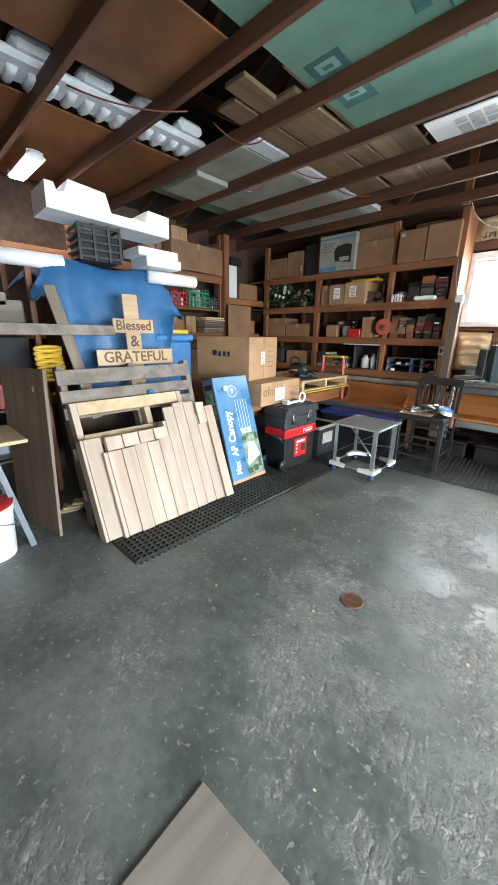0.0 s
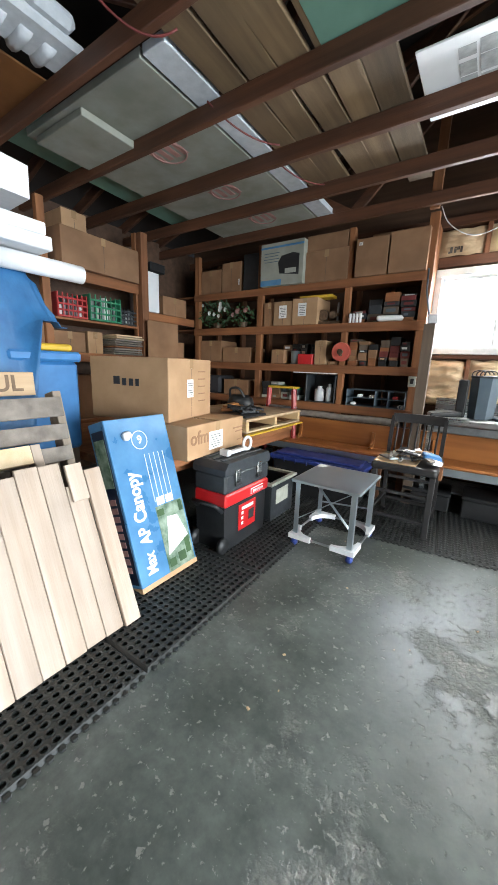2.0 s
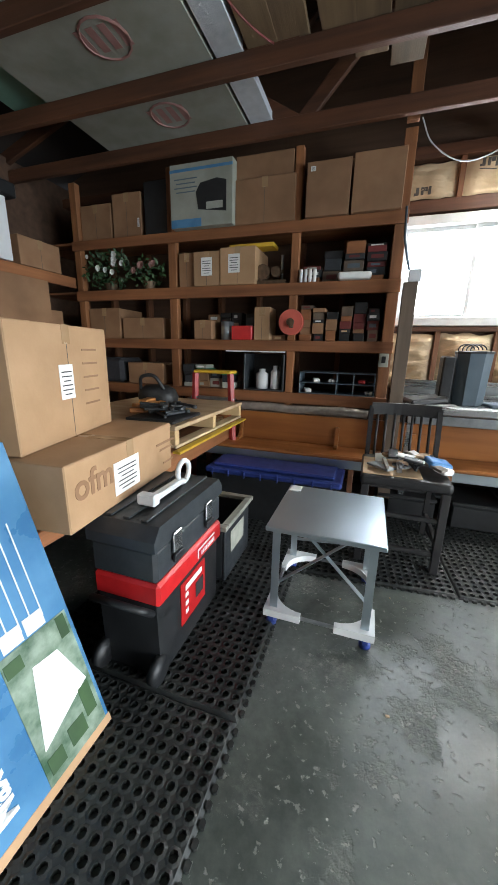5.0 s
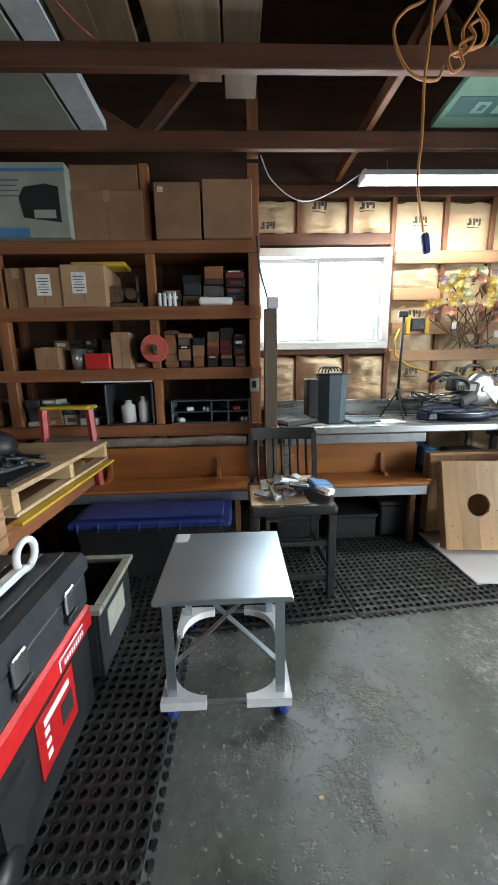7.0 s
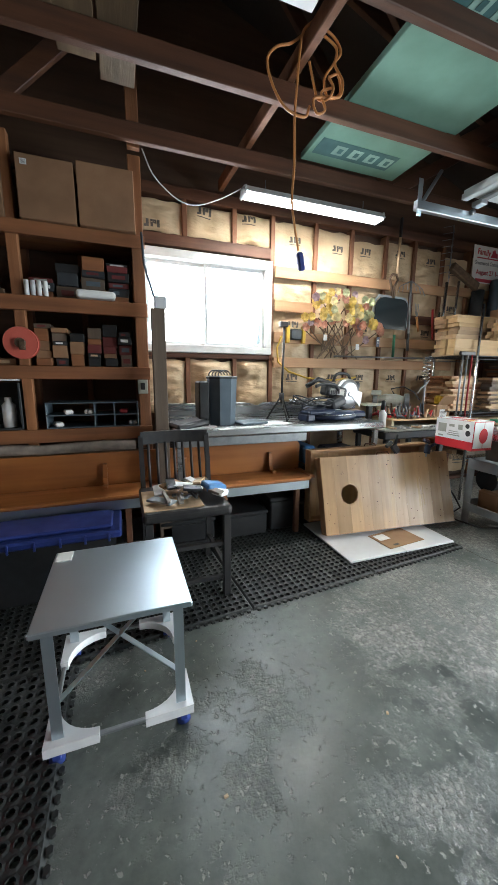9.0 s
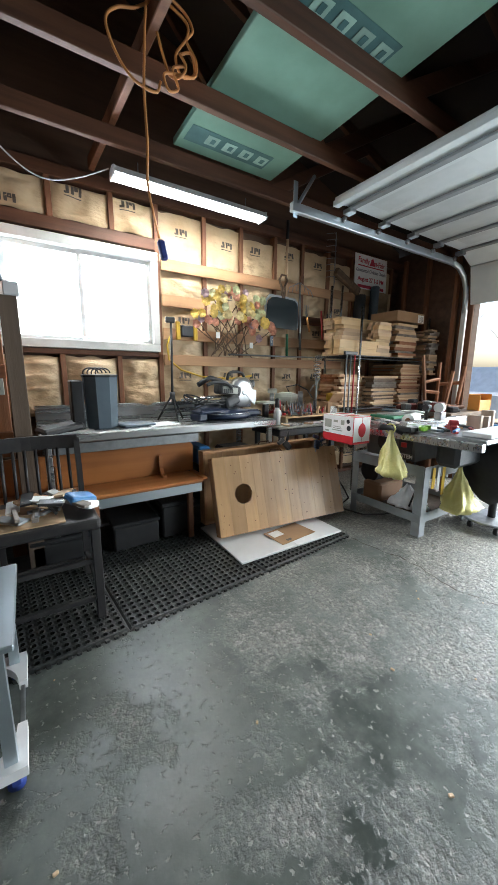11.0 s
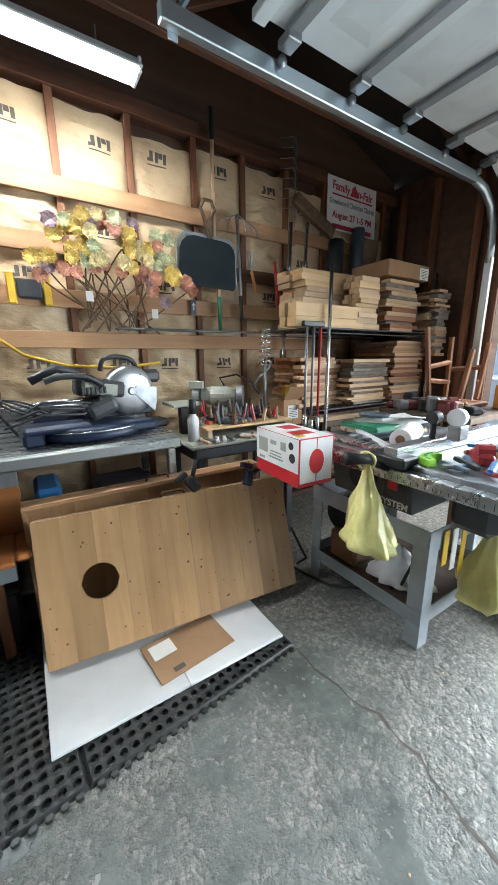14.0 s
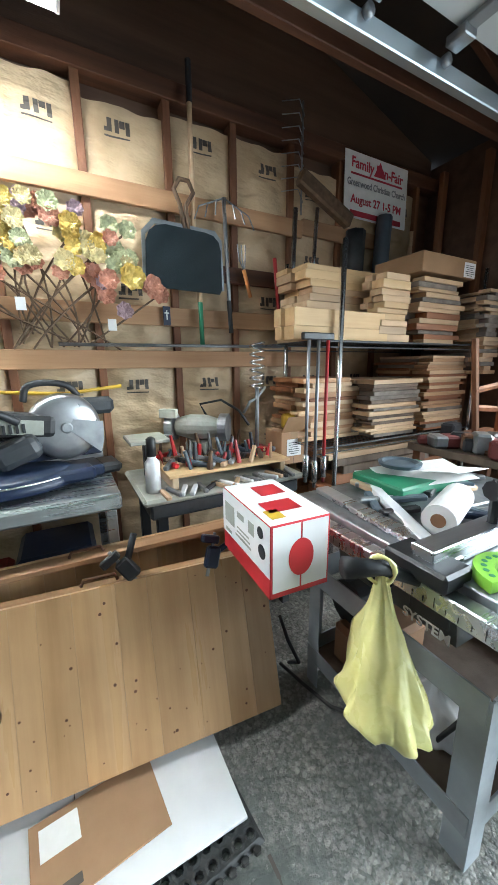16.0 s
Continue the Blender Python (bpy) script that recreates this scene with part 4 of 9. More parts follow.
# galvanised rolling table
cart = thing("rolling_table", "galvanised steel table on white plastic corner base with casters", "rolling table", (-1.53, 3.71, 0), world_built=True)
cx0, cx1, cy0, cy1, ct = -1.782, -1.282, 3.452, 3.975, 0.515
b = bmesh.new()
rbox(b, (cx0, cy0, ct - 0.022), (cx1, cy1, ct), 0.004)
part("top", b, GALV, cart, "scuffed galvanised sheet top")
box_part("patch", (cx0 + 0.01, cy1 - 0.09, ct + 0.0005), (cx0 + 0.07, cy1 - 0.01, ct + 0.0025), PAPER, cart, 0.0005, "pale sticker remnant")
for x in (cx0 + 0.03, cx1 - 0.065):
    for y in (cy0 + 0.02, cy1 - 0.055):
        b = bmesh.new()
        cube(b, (x, y, 0.075), (x + 0.035, y + 0.004, ct - 0.022))
        cube(b, (x if x < -1.5 else x + 0.031, y + 0.004, 0.075), (x + 0.004 if x < -1.5 else x + 0.035, y + 0.035, ct - 0.022))
        part("leg", b, GALV, cart)
for (a, c) in (((cx0 + 0.04, cy0 + 0.05, 0.20), (cx1 - 0.04, cy0 + 0.25, 0.47)), ((cx0 + 0.04, cy0 + 0.27, 0.47), (cx1 - 0.04, cy0 + 0.05, 0.20)), ((cx0 + 0.035, cy1 - 0.04, 0.2), (cx1 - 0.04, cy1 - 0.04, 0.24))):
    beam("brace", a, c, 0.004, 0.03, GALV, cart)
for x, sx in ((cx0 + 0.005, 1), (cx1 - 0.005, -1)):
    for y, sy in ((cy0 - 0.005, 1), (cy1 + 0.005, -1)):
        b = bmesh.new()
        out = [(0, 0), (0.17, 0), (0.17, 0.028)] + [(0.17 - 0.142 * math.sin(t), 0.17 - 0.142 * math.cos(t)) for t in [k * math.pi / 16 for k in range(1, 8)]] + [(0.028, 0.17), (0, 0.17)]
        lo = [b.verts.new((x + sx * p, y + sy * q, 0.062)) for p, q in out]
        hi = [b.verts.new((x + sx * p, y + sy * q, 0.098)) for p, q in out]
        b.faces.new(lo)
        b.faces.new(hi[::-1])
        for i in range(len(out)):
            j = (i + 1) % len(out)
            b.faces.new((lo[i], lo[j], hi[j], hi[i]))
        corner = part("corner_base", b, WHITEPLASTIC, cart, "white plastic corner base")
        b = bmesh.new()
        tube(b, [(x + sx * 0.035, y + sy * 0.02, 0.025), (x + sx * 0.035, y + sy * 0.045, 0.025)], 0.025, 14)
        part("caster", b, BLUEPLASTIC, cart, "blue caster wheel", True)
        box_part("caster_fork", (x + sx * 0.035 - 0.014, y + sy * 0.03 - 0.02, 0.03), (x + sx * 0.035 + 0.014, y + sy * 0.03 + 0.02, 0.061), BLUEPLASTIC, cart)
for y in (cy0 + 0.012, cy1 - 0.012):
    box_part("tie_bar", (cx0 + 0.17, y - 0.008, 0.072), (cx1 - 0.17, y + 0.008, 0.086), STEEL, cart)
for x in (cx0 + 0.02, cx1 - 0.02):
    box_part("tie_bar", (x - 0.008, cy0 + 0.17, 0.072), (x + 0.008, cy1 - 0.17, 0.086), STEEL, cart)

# chair
chair = thing("chair", "black painted wooden chair with slatted back and worn pale seat", "chair", (-1.16, 4.38, 0), world_built=True)
sx0, sx1, sy0, sy1, sz = -1.41, -0.925, 4.13, 4.62, 0.575
b = bmesh.new()
rbox(b, (sx0, sy0, sz - 0.06), (sx1, sy1, sz), 0.022, None, 3)
part("seat", b, BLACKWOOD, chair, smooth=False)
for x in (sx0 + 0.01, sx1 - 0.05):
    box_part("front_leg", (x, sy0 + 0.01, 0.016), (x + 0.042, sy0 + 0.052, sz - 0.06), BLACKWOOD, chair)
    b = bmesh.new()
    tube(b, [(x + 0.02, sy1 + 0.03, 0.016), (x + 0.02, sy1 - 0.02, 0.5), (x + 0.02, sy1 + 0.0, 0.72), (x + 0.02, sy1 + 0.05, 0.90)], 0.021, 4)
    part("back_leg", b, BLACKWOOD, chair)
    box_part("stretcher", (x + 0.01, sy0 + 0.05, 0.16), (x + 0.035, sy1 + 0.0, 0.185), BLACKWOOD, chair)
for z in (0.12, 0.33):
    box_part("stretcher", (sx0 + 0.05, sy0 + 0.02, z), (sx1 - 0.05, sy0 + 0.045, z + 0.025), BLACKWOOD, chair)
    box_part("stretcher", (sx0 + 0.05, sy1 - 0.01, z), (sx1 - 0.05, sy1 + 0.015, z + 0.025), BLACKWOOD, chair)
b = bmesh.new()
bow = [(sx0 + 0.03 + 0.43 * k / 9, sy1 + 0.03 + 0.03 * math.sin(math.pi * k / 9)) for k in range(10)]
bow = bow + [(x, y + 0.025) for x, y in bow[::-1]]
lo = [b.verts.new((*p, 0.845)) for p in bow]
hi = [b.verts.new((*p, 0.925)) for p in bow]
b.faces.new(lo)
b.faces.new(hi)
for k in range(len(bow)):
    j = (k + 1) % len(bow)
    b.faces.new((lo[k], lo[j], hi[j], hi[k]))
part("top_rail", b, BLACKWOOD, chair)
for k in range(7):
    x = sx0 + 0.075 + k * 0.055
    b = bmesh.new()
    tube(b, [(x, sy1 - 0.02, sz - 0.01), (x, sy1 + 0.055, 0.85)], 0.009, 6)
    part("spindle", b, BLACKWOOD, chair, smooth=True)
box_part("seat_paper", (sx0 + 0.01, sy0 + 0.03, sz + 0.001), (sx0 + 0.33, sy1 - 0.12, sz + 0.006), PALE_X, chair, 0.001, "worn pale board on the seat")
random.seed(21)
pile = thing("tool_pile", "untidy pile of papers, clamps and blue packet on chair", "clutter pile", (-1.13, 4.33, sz), world_built=True)
for k in range(30):
    x, y, z = -1.17 + random.uniform(-0.14, 0.18), 4.34 + random.uniform(-0.13, 0.12), sz + 0.010 + 0.0025 * k
    w, d = random.uniform(0.03, 0.10), random.uniform(0.006, 0.035)
    b = bmesh.new()
    rbox(b, (-w, -d, -0.002), (w, d, 0.004 + 0.012 * random.random()), 0.002, pose(x, y, z, random.uniform(-9, 9), random.uniform(-9, 9), random.uniform(0, 180)))
    part("pile_item", b, random.choice((PAPER, STEEL, GREYWOOD_Y, CARD, PALE_X, BLACKPLASTIC, STEEL)), pile)
b = bmesh.new()
rbox(b, (-0.07, -0.05, 0), (0.07, 0.05, 0.05), 0.02, pose(-1.0, 4.3, sz + 0.04, 8, 12, 20), 3)
part("blue_packet", b, BIN_BLUE, pile, "blue and white plastic packet")
b = bmesh.new()
rbox(b, (-0.05, -0.04, 0), (0.05, 0.04, 0.04), 0.015, pose(-0.97, 4.26, sz + 0.02, 8, 12, 50), 2)
part("packet", b, PAPER, pile)
box_part("wood_strip", (sx1 - 0.005, sy0 + 0.18, 0.46), (sx1 + 0.02, sy0 + 0.24, 0.57), SHELF_Z, chair)

# pew on the north wall
pew = thing("church_pew", "long varnished oak pew with low back and brackets", "pew", (-1.5, 4.9, 0.45), world_built=True)
b = bmesh.new()
prism(b, [(-3.05, 0.50), (-0.06, 0.50), (-0.055, 0.71)] + [(-0.055 - 0.04 + 0.04 * math.cos(t), 0.70 + 0.04 * math.sin(t)) for t in [k * math.pi / 8 for k in range(1, 5)]] + [(-3.05, 0.74)], 4.99, 5.015, pose(0, 0.0, 0.0, 0))
part("back", b, OAK_X, pew)
b = bmesh.new()
rbox(b, (-3.05, 4.69, 0.475), (-0.10, 4.988, 0.502), 0.008)
part("seat", b, OAK_X, pew)
box_part("seat_end", (-0.1, 4.72, 0.475), (-0.04, 4.988, 0.502), OAK_X, pew, 0.012)
for x in (-2.45, -1.62, -0.34, -1.05):
    b = bmesh.new()
    m = Matrix.Translation((x, 0, 0)) @ pose(0, 0, 0, 0, 0, 90)
    prism(b, [(4.87, 0.503), (4.988, 0.503), (4.988, 0.66), (4.965, 0.66), (4.955, 0.56), (4.93, 0.525), (4.87, 0.52)], -0.014, 0.014, m)
    part("bracket", b, OAK_X, pew)
box_part("rail", (-2.9, 4.72, 0.40), (-0.1, 4.75, 0.474), GALV, pew, 0.003, "grey metal support rail")
for x in (-2.7, -1.5, -0.2):
    box_part("pew_leg", (x, 4.76, 0.016), (x + 0.04, 4.8, 0.474), FIR_Z, pew)
b = bmesh.new()
tube(b, [(-3.0 + 0.2 * k, 5.0 + 0.01 * math.sin(k), 0.785 + 0.006 * math.sin(k * 2.1)) for k in range(9)], 0.035, 8)
single("rolled_carpet", b, GREYWOOD_Y, "grey dusty roll lying on the ledge above the pew", "roll", smooth=True)
wall("wall_base_shelf", [((-3.1, 5.03, 0.70), (-1.3, 5.5, 0.75))], DARKPLY, "dark ledge below the shelving")

# stuff under pew
for lo, hi, mm, lab in (((-0.75, 4.82, 0.018), (-0.42, 5.2, 0.22), BLACKPLASTIC, "dark grey storage box on the floor under the pew"), ((-0.38, 4.85, 0.018), (-0.12, 5.2, 0.30), BLACKPLASTIC, "black plastic case on the floor under the bench"), ((-1.25, 4.86, 0.018), (-0.85, 5.2, 0.2), BLACKPLASTIC, "dark low crate under the pew")):
    t = thing("storage_box", lab, "storage box", ((lo[0] + hi[0]) / 2, (lo[1] + hi[1]) / 2, lo[2]), world_built=True)
    box_part("body", lo, (hi[0], hi[1], hi[2] - 0.03), mm, t, 0.012)
    box_part("lid", (lo[0] - 0.008, lo[1] - 0.008, hi[2] - 0.029), (hi[0] + 0.008, hi[1] + 0.008, hi[2]), mm, t, 0.008)

# blue-lidded tub
tub = thing("storage_tub", "large dark plastic tub with a ribbed blue lid", "storage tub", (-2.02, 4.58, 0), world_built=True)
b = bmesh.new()
prism(b, [(-0.43, 0.018), (0.43, 0.018), (0.47, 0.36), (-0.47, 0.36)], 4.42, 4.70, Matrix.Translation((-2.02, 0, 0)))
part("body", b, BLACKPLASTIC, tub)
box_part("lid", (-2.53, 4.385, 0.355), (-1.52, 4.735, 0.40), BLUEPLASTIC, tub, 0.012)
box_part("lid_top", (-2.48, 4.43, 0.401), (-1.57, 4.69, 0.425), BLUEPLASTIC, tub, 0.01)
for k in range(8):
    x = -2.47 + k * 0.125
    box_part("lid_rib", (x, 4.377, 0.345), (x + 0.012, 4.384, 0.40), BLUEPLASTIC, tub, 0.002)

# ---- west side: leaning stacks ----


def carton(lo, hi, material, label, m=None, tape=True, sticker=None, group="", flap=False):
    """A carton with tape and label; -y side is its front. m places it by the middle of its base."""
    w, d, h = (hi[i] - lo[i] for i in range(3))
    m = m if m is not None else pose((lo[0] + hi[0]) / 2, (lo[1] + hi[1]) / 2, lo[2])
    t = thing("cardboard_box", label, "cardboard box", m, group)
    b = bmesh.new()
    rbox(b, (-w / 2, -d / 2, 0), (w / 2, d / 2, h), 0.004)
    part("body", b, material, t)
    if tape:
        b = bmesh.new()
        cube(b, (-0.024, -d / 2 - 0.0012, h - min(0.07, h * 0.4)), (0.024, -d / 2 - 0.0002, h + 0.001))
        cube(b, (-0.024, -d / 2, h + 0.0003), (0.024, d / 2, h + 0.0013))
        part("tape", b, TAPE, t)
        b = bmesh.new()
        cube(b, (-0.0015, -d / 2 - 0.0008, 0.004), (0.0015, -d / 2 - 0.0003, h - 0.004))
        part("flap_seam", b, INK, t)
    if flap:
        b = bmesh.new()
        rbox(b, (-w / 2, -0.002, -0.0), (w / 2, 0.002, 0.12), 0.001, pose(0, -d / 2, h, 35))
        part("flap", b, material, t)
    if sticker:
        sx, sz, sw, shh = sticker
        b = bmesh.new()
        cube(b, (sx - sw / 2, -d / 2 - 0.002, sz - shh / 2), (sx + sw / 2, -d / 2 - 0.0006, sz + shh / 2))
        st = part("label", b, PAPER, t, "white shipping label")
        part("print", bars([(sx, sz - shh * 0.36 + k * shh * 0.13, sw * (0.75 if k % 3 else 0.5), shh * 0.035) for k in range(6)], Matrix.Translation((0, -d / 2 - 0.0022, 0)), 0.001), PRINT, st)
    return t


# bench along the west wall
wb = thing("workbench", "rough brown timber bench carrying boxes and a pallet", "workbench", (-3.3, 3.9, 0), world_built=True)
box_part("top", (-4.12, 2.62, 0.60), (-2.39, 3.66, 0.66), SHELF_Y, wb)
box_part("top", (-4.12, 3.662, 0.60), (-2.50, 4.95, 0.645), SHELF_Y, wb)
for x in (-4.05, -2.62):
    for y in (2.66, 3.8, 4.85):
        box_part("leg", (x, y, 0.002), (x + 0.08, y + 0.08, 0.6), FIR_Z, wb)
box_part("apron", (-2.55, 2.62, 0.51), (-2.522, 4.95, 0.598), SHELF_Y, wb)

r90 = lambda x, y, z, rz=90: pose(x, y, z, 0, 0, rz)
bx = carton((0, 0, 0), (0.71, 0.45, 0.232), CARD, "wide flat brown carton with shipping label on the bench", r90(-2.525, 3.23, 0.6645, 95), True, (-0.03, 0.10, 0.17, 0.13))
part("script", lettering("ofm", 0.13, Matrix.Translation((-0.22, -0.2262, 0.14))), CARD_DARK, bx)
part("print", bars([(0.3, 0.15, 0.18, 0.012), (0.3, 0.12, 0.12, 0.01), (0.32, 0.05, 0.1, 0.01)], Matrix.Translation((0, -0.2255, 0))), CARD_DARK, bx)
gr = carton((0, 0, 0), (0.60, 0.66, 0.43), CARD, "large brown carton with label and dark printed mark", pose(-2.845, 3.13, 0.899, 0, 0, 103), True, (-0.02, 0.22, 0.085, 0.13))
part("print", bars([(0.15, 0.12 + 0.055 * k, 0.11, 0.008) for k in range(5)], Matrix.Translation((0, -0.331, 0))), CARD_DARK, gr)
b = bmesh.new()
for w, h, y, z in ((0.05, 0.055, 0.0, 0.27), (0.035, 0.05, 0.05, 0.26), (0.035, 0.05, 0.095, 0.26), (0.03, 0.05, 0.135, 0.26)):
    cube(b, (-0.302, 0.1 - (y + w / 2) * 1.3, z - h / 2), (-0.3006, 0.1 - (y - w / 2) * 1.3 - 0.01, z + h / 2))
part("printed_mark", b, PRINT, gr)

# pallet with tools on the bench
pal = thing("pallet", "small plywood-topped pine pallet with yellow edge on bench", "pallet", (-2.75, 4.3, 0.646), world_built=True)
box_part("deck", (-3.3, 3.74, 0.818), (-2.385, 4.79, 0.842), PALE_X, pal)
for y in (3.745, 4.24, 4.74):
    box_part("runner", (-3.29, y, 0.735), (-2.39, y + 0.045, 0.817), PINE_X, pal)
for x in (-3.25, -2.85, -2.46):
    box_part("bottom_board", (x, 3.75, 0.717), (x + 0.075, 4.78, 0.734), PINE_Y, pal)
box_part("edge_strip", (-2.384, 3.70, 0.702), (-2.335, 4.76, 0.716), YELLOW, pal)
for x in (-3.2, -2.62):
    for y in (3.77, 4.7):
        box_part("block", (x, y, 0.647), (x + 0.08, y + 0.07, 0.716), PINE_X, pal)
random.seed(8)
tp = thing("tool_pile", "black clamps and an orange wood block lying on the pallet", "tool pile", (-2.6, 4.0, 0.843), world_built=True)
box_part("tray", (-2.74, 3.78, 0.843), (-2.42, 4.12, 0.862), BLACKPLASTIC, tp, 0.006)
for k in range(13):
    b = bmesh.new()
    x, y, a = -2.56 + random.uniform(-0.12, 0.1), 3.95 + random.uniform(-0.13, 0.15), random.uniform(0, 180)
    m = pose(x, y, 0.864 + 0.004 * k, random.uniform(-6, 6), random.uniform(-8, 8), a)
    rbox(b, (-0.085, -0.009, 0), (0.085, 0.009, 0.018), 0.004, m)
    rbox(b, (0.06, -0.03, -0.002), (0.085, 0.03, 0.02), 0.005, m)
    part("clamp", b, random.choice((BLACKPLASTIC, BLACKPLASTIC, STEEL, GREYPLASTIC)), tp)
for k in range(3):
    b = bmesh.new()
    rbox(b, (-0.11, -0.03, 0), (0.11, 0.03, 0.03), 0.004, pose(-2.72 - 0.05 * k, 3.98 + 0.09 * k, 0.8635 + 0.016 * k, 0, 0, 35 + 30 * k))
    part("wood_block", b, ORANGECORD if k else OAK_X, tp)
b = bmesh.new()
lathe(b, [(0.09, 0.0), (0.13, 0.03), (0.14, 0.08), (0.12, 0.13), (0.08, 0.155), (0.0, 0.16)], 16, pose(-2.84, 4.28, 0.843) @ Matrix.Diagonal((1.1, 0.8, 1, 1)))
part("black_bag", b, BLACKPLASTIC, tp, smooth=True)
b = bmesh.new()
tube(b, bend([(-2.94, 4.22, 0.97), (-2.90, 4.18, 1.06), (-2.80, 4.18, 1.07), (-2.75, 4.22, 0.98)]), 0.012, 7)
part("bag_strap", b, BLACKPLASTIC, tp, smooth=True)

# step ladder behind pallet
lad = thing("step_ladder", "small red fibreglass step ladder with yellow top", "step ladder", (-2.68, 4.9, 0.0), world_built=True)
box_part("top_cap", (-2.84, 4.82, 1.06), (-2.50, 4.98, 1.085), YELLOW, lad, 0.008)
for x, s in ((-2.85, -1), (-2.53, 1)):
    b = bmesh.new()
    tube(b, [(x + 0.015, 4.86, 1.06), (x + s * 0.05 + 0.015, 4.78 + 0.08, 0.002)], 0.03, 6)
    part("rail", b, REDPAINT, lad, smooth=False)
for z in (0.3, 0.58, 0.84):
    box_part("step", (-2.88, 4.84, z), (-2.48, 4.9, z + 0.02), STEEL, lad)

# rolling tool chest
tc = thing("tool_chest", "stacked black and red rolling tool chest with silver latches", "tool chest", pose(-2.19, 3.30, 0.016, 0, 0, 90))
b = bmesh.new()
prism(b, [(-0.255, 0), (0.255, 0), (0.265, 0.33), (-0.265, 0.33)], -0.125, 0.13)
part("base_bin", b, BLACKPLASTIC, tc)
box_part("base_panel", (-0.10, -0.13, 0.10), (0.12, -0.1255, 0.30), REDPLASTIC, tc, 0.001, "red printed label panel")
part("panel_print", bars([(-0.055, 0.15 + 0.04 * k, 0.025, 0.022) for k in range(3)] + [(0.01, 0.265, 0.15, 0.025)], Matrix.Translation((0, -0.1305, 0))), PAPER, tc)
part("panel_picture", bars([(0.06, 0.19, 0.07, 0.075)], Matrix.Translation((0, -0.1305, 0))), PRINT, tc)
b = bmesh.new()
rbox(b, (-0.275, -0.145, 0.331), (0.275, 0.14, 0.425), 0.012)
part("red_tray", b, REDPLASTIC, tc)
box_part("name_plate", (0.02, -0.15, 0.355), (0.19, -0.1455, 0.40), WHITEPLASTIC, tc, 0.002)
box_part("name_plate_inner", (0.025, -0.153, 0.36), (0.185, -0.1505, 0.395), REDPLASTIC, tc, 0.001)
part("plate_print", bars([(0.045 + 0.0155 * k, 0.377, 0.010, 0.018) for k in range(9)], Matrix.Translation((0, -0.1532, 0))), WHITEPLASTIC, tc)
b = bmesh.new()
rbox(b, (-0.275, -0.14, 0.426), (0.275, 0.14, 0.56), 0.014)
part("upper_box", b, GREYPLASTIC, tc)
b = bmesh.new()
prism(b, [(-0.285, 0.561), (0.285, 0.561), (0.285, 0.60), (0.25, 0.645), (-0.25, 0.645), (-0.285, 0.60)], -0.145, 0.145)
part("upper_lid", b, GREYPLASTIC, tc)
for k in range(3):
    box_part("lid_rib", (-0.24, -0.09 + k * 0.075, 0.646), (0.24, -0.06 + k * 0.075, 0.654), GREYPLASTIC, tc, 0.003)
for x in (-0.15, 0.12):
    box_part("latch", (x - 0.03, -0.158, 0.505), (x + 0.03, -0.146, 0.585), CHROME, tc, 0.004, "silver latch")
    box_part("latch_lever", (x - 0.034, -0.164, 0.47), (x + 0.034, -0.150, 0.50), BLACKPLASTIC, tc, 0.004)
b = bmesh.new()
tube(b, [(-0.27, -0.11, 0.30), (-0.33, -0.10, 0.36), (-0.33, 0.1, 0.36), (-0.27, 0.11, 0.30)], 0.014, 8)
part("carry_handle", b, BLACKPLASTIC, tc, smooth=True)
for s in (-1, 1):
    b = bmesh.new()
    tube(b, [(-0.275, s * 0.11, 0.055), (-0.275, s * 0.11 + 0.03 * s, 0.055)], 0.055, 18)
    part("wheel", b, BLACKPLASTIC, tc, smooth=True)
b = bmesh.new()
tube(b, [(0.14 + 0.05 * math.cos(a), -0.02, 0.70 + 0.05 * math.sin(a)) for a in [k * math.pi / 8 for k in range(-3, 14)]], 0.012, 8)
tr = thing("pipe_clamp_tool", "white plastic pipe tool with round jaw on the chest", "hand tool", pose(-2.19, 3.30, 0.018, 0, 0, 90))
part("ring", b, WHITEPLASTIC, tr, smooth=True)
box_part("arm", (-0.12, -0.04, 0.655), (0.12, 0.0, 0.68), WHITEPLASTIC, tr, 0.006)
box_part("foot", (-0.15, -0.06, 0.655), (-0.11, 0.02, 0.70), WHITEPLASTIC, tr, 0.006)

# green tote behind the chest
tote = thing("storage_tote", "dark green open plastic tote with tools", "storage tote", (-2.2, 3.85, 0.016), world_built=True)
for lo, hi in (((-2.4, 3.66, 0.017), (-2.06, 4.05, 0.03)), ((-2.4, 3.66, 0.03), (-2.385, 4.05, 0.34)), ((-2.075, 3.66, 0.03), (-2.06, 4.05, 0.34)), ((-2.385, 3.66, 0.03), (-2.075, 3.675, 0.34)), ((-2.385, 4.035, 0.03), (-2.075, 4.05, 0.34))):
    box_part("side", lo, hi, GREYPLASTIC, tote)
for lo, hi in (((-2.42, 3.63, 0.335), (-2.04, 3.67, 0.36)), ((-2.42, 4.04, 0.335), (-2.04, 4.08, 0.36)), ((-2.42, 3.67, 0.335), (-2.38, 4.04, 0.36)), ((-2.08, 3.67, 0.335), (-2.04, 4.04, 0.36))):
    box_part("rim", lo, hi, BEIGE, tote)
b = bmesh.new()
cube(b, (-2.0585, 3.74, 0.15), (-2.057, 3.95, 0.28))
part("label", b, BEIGE, tote)

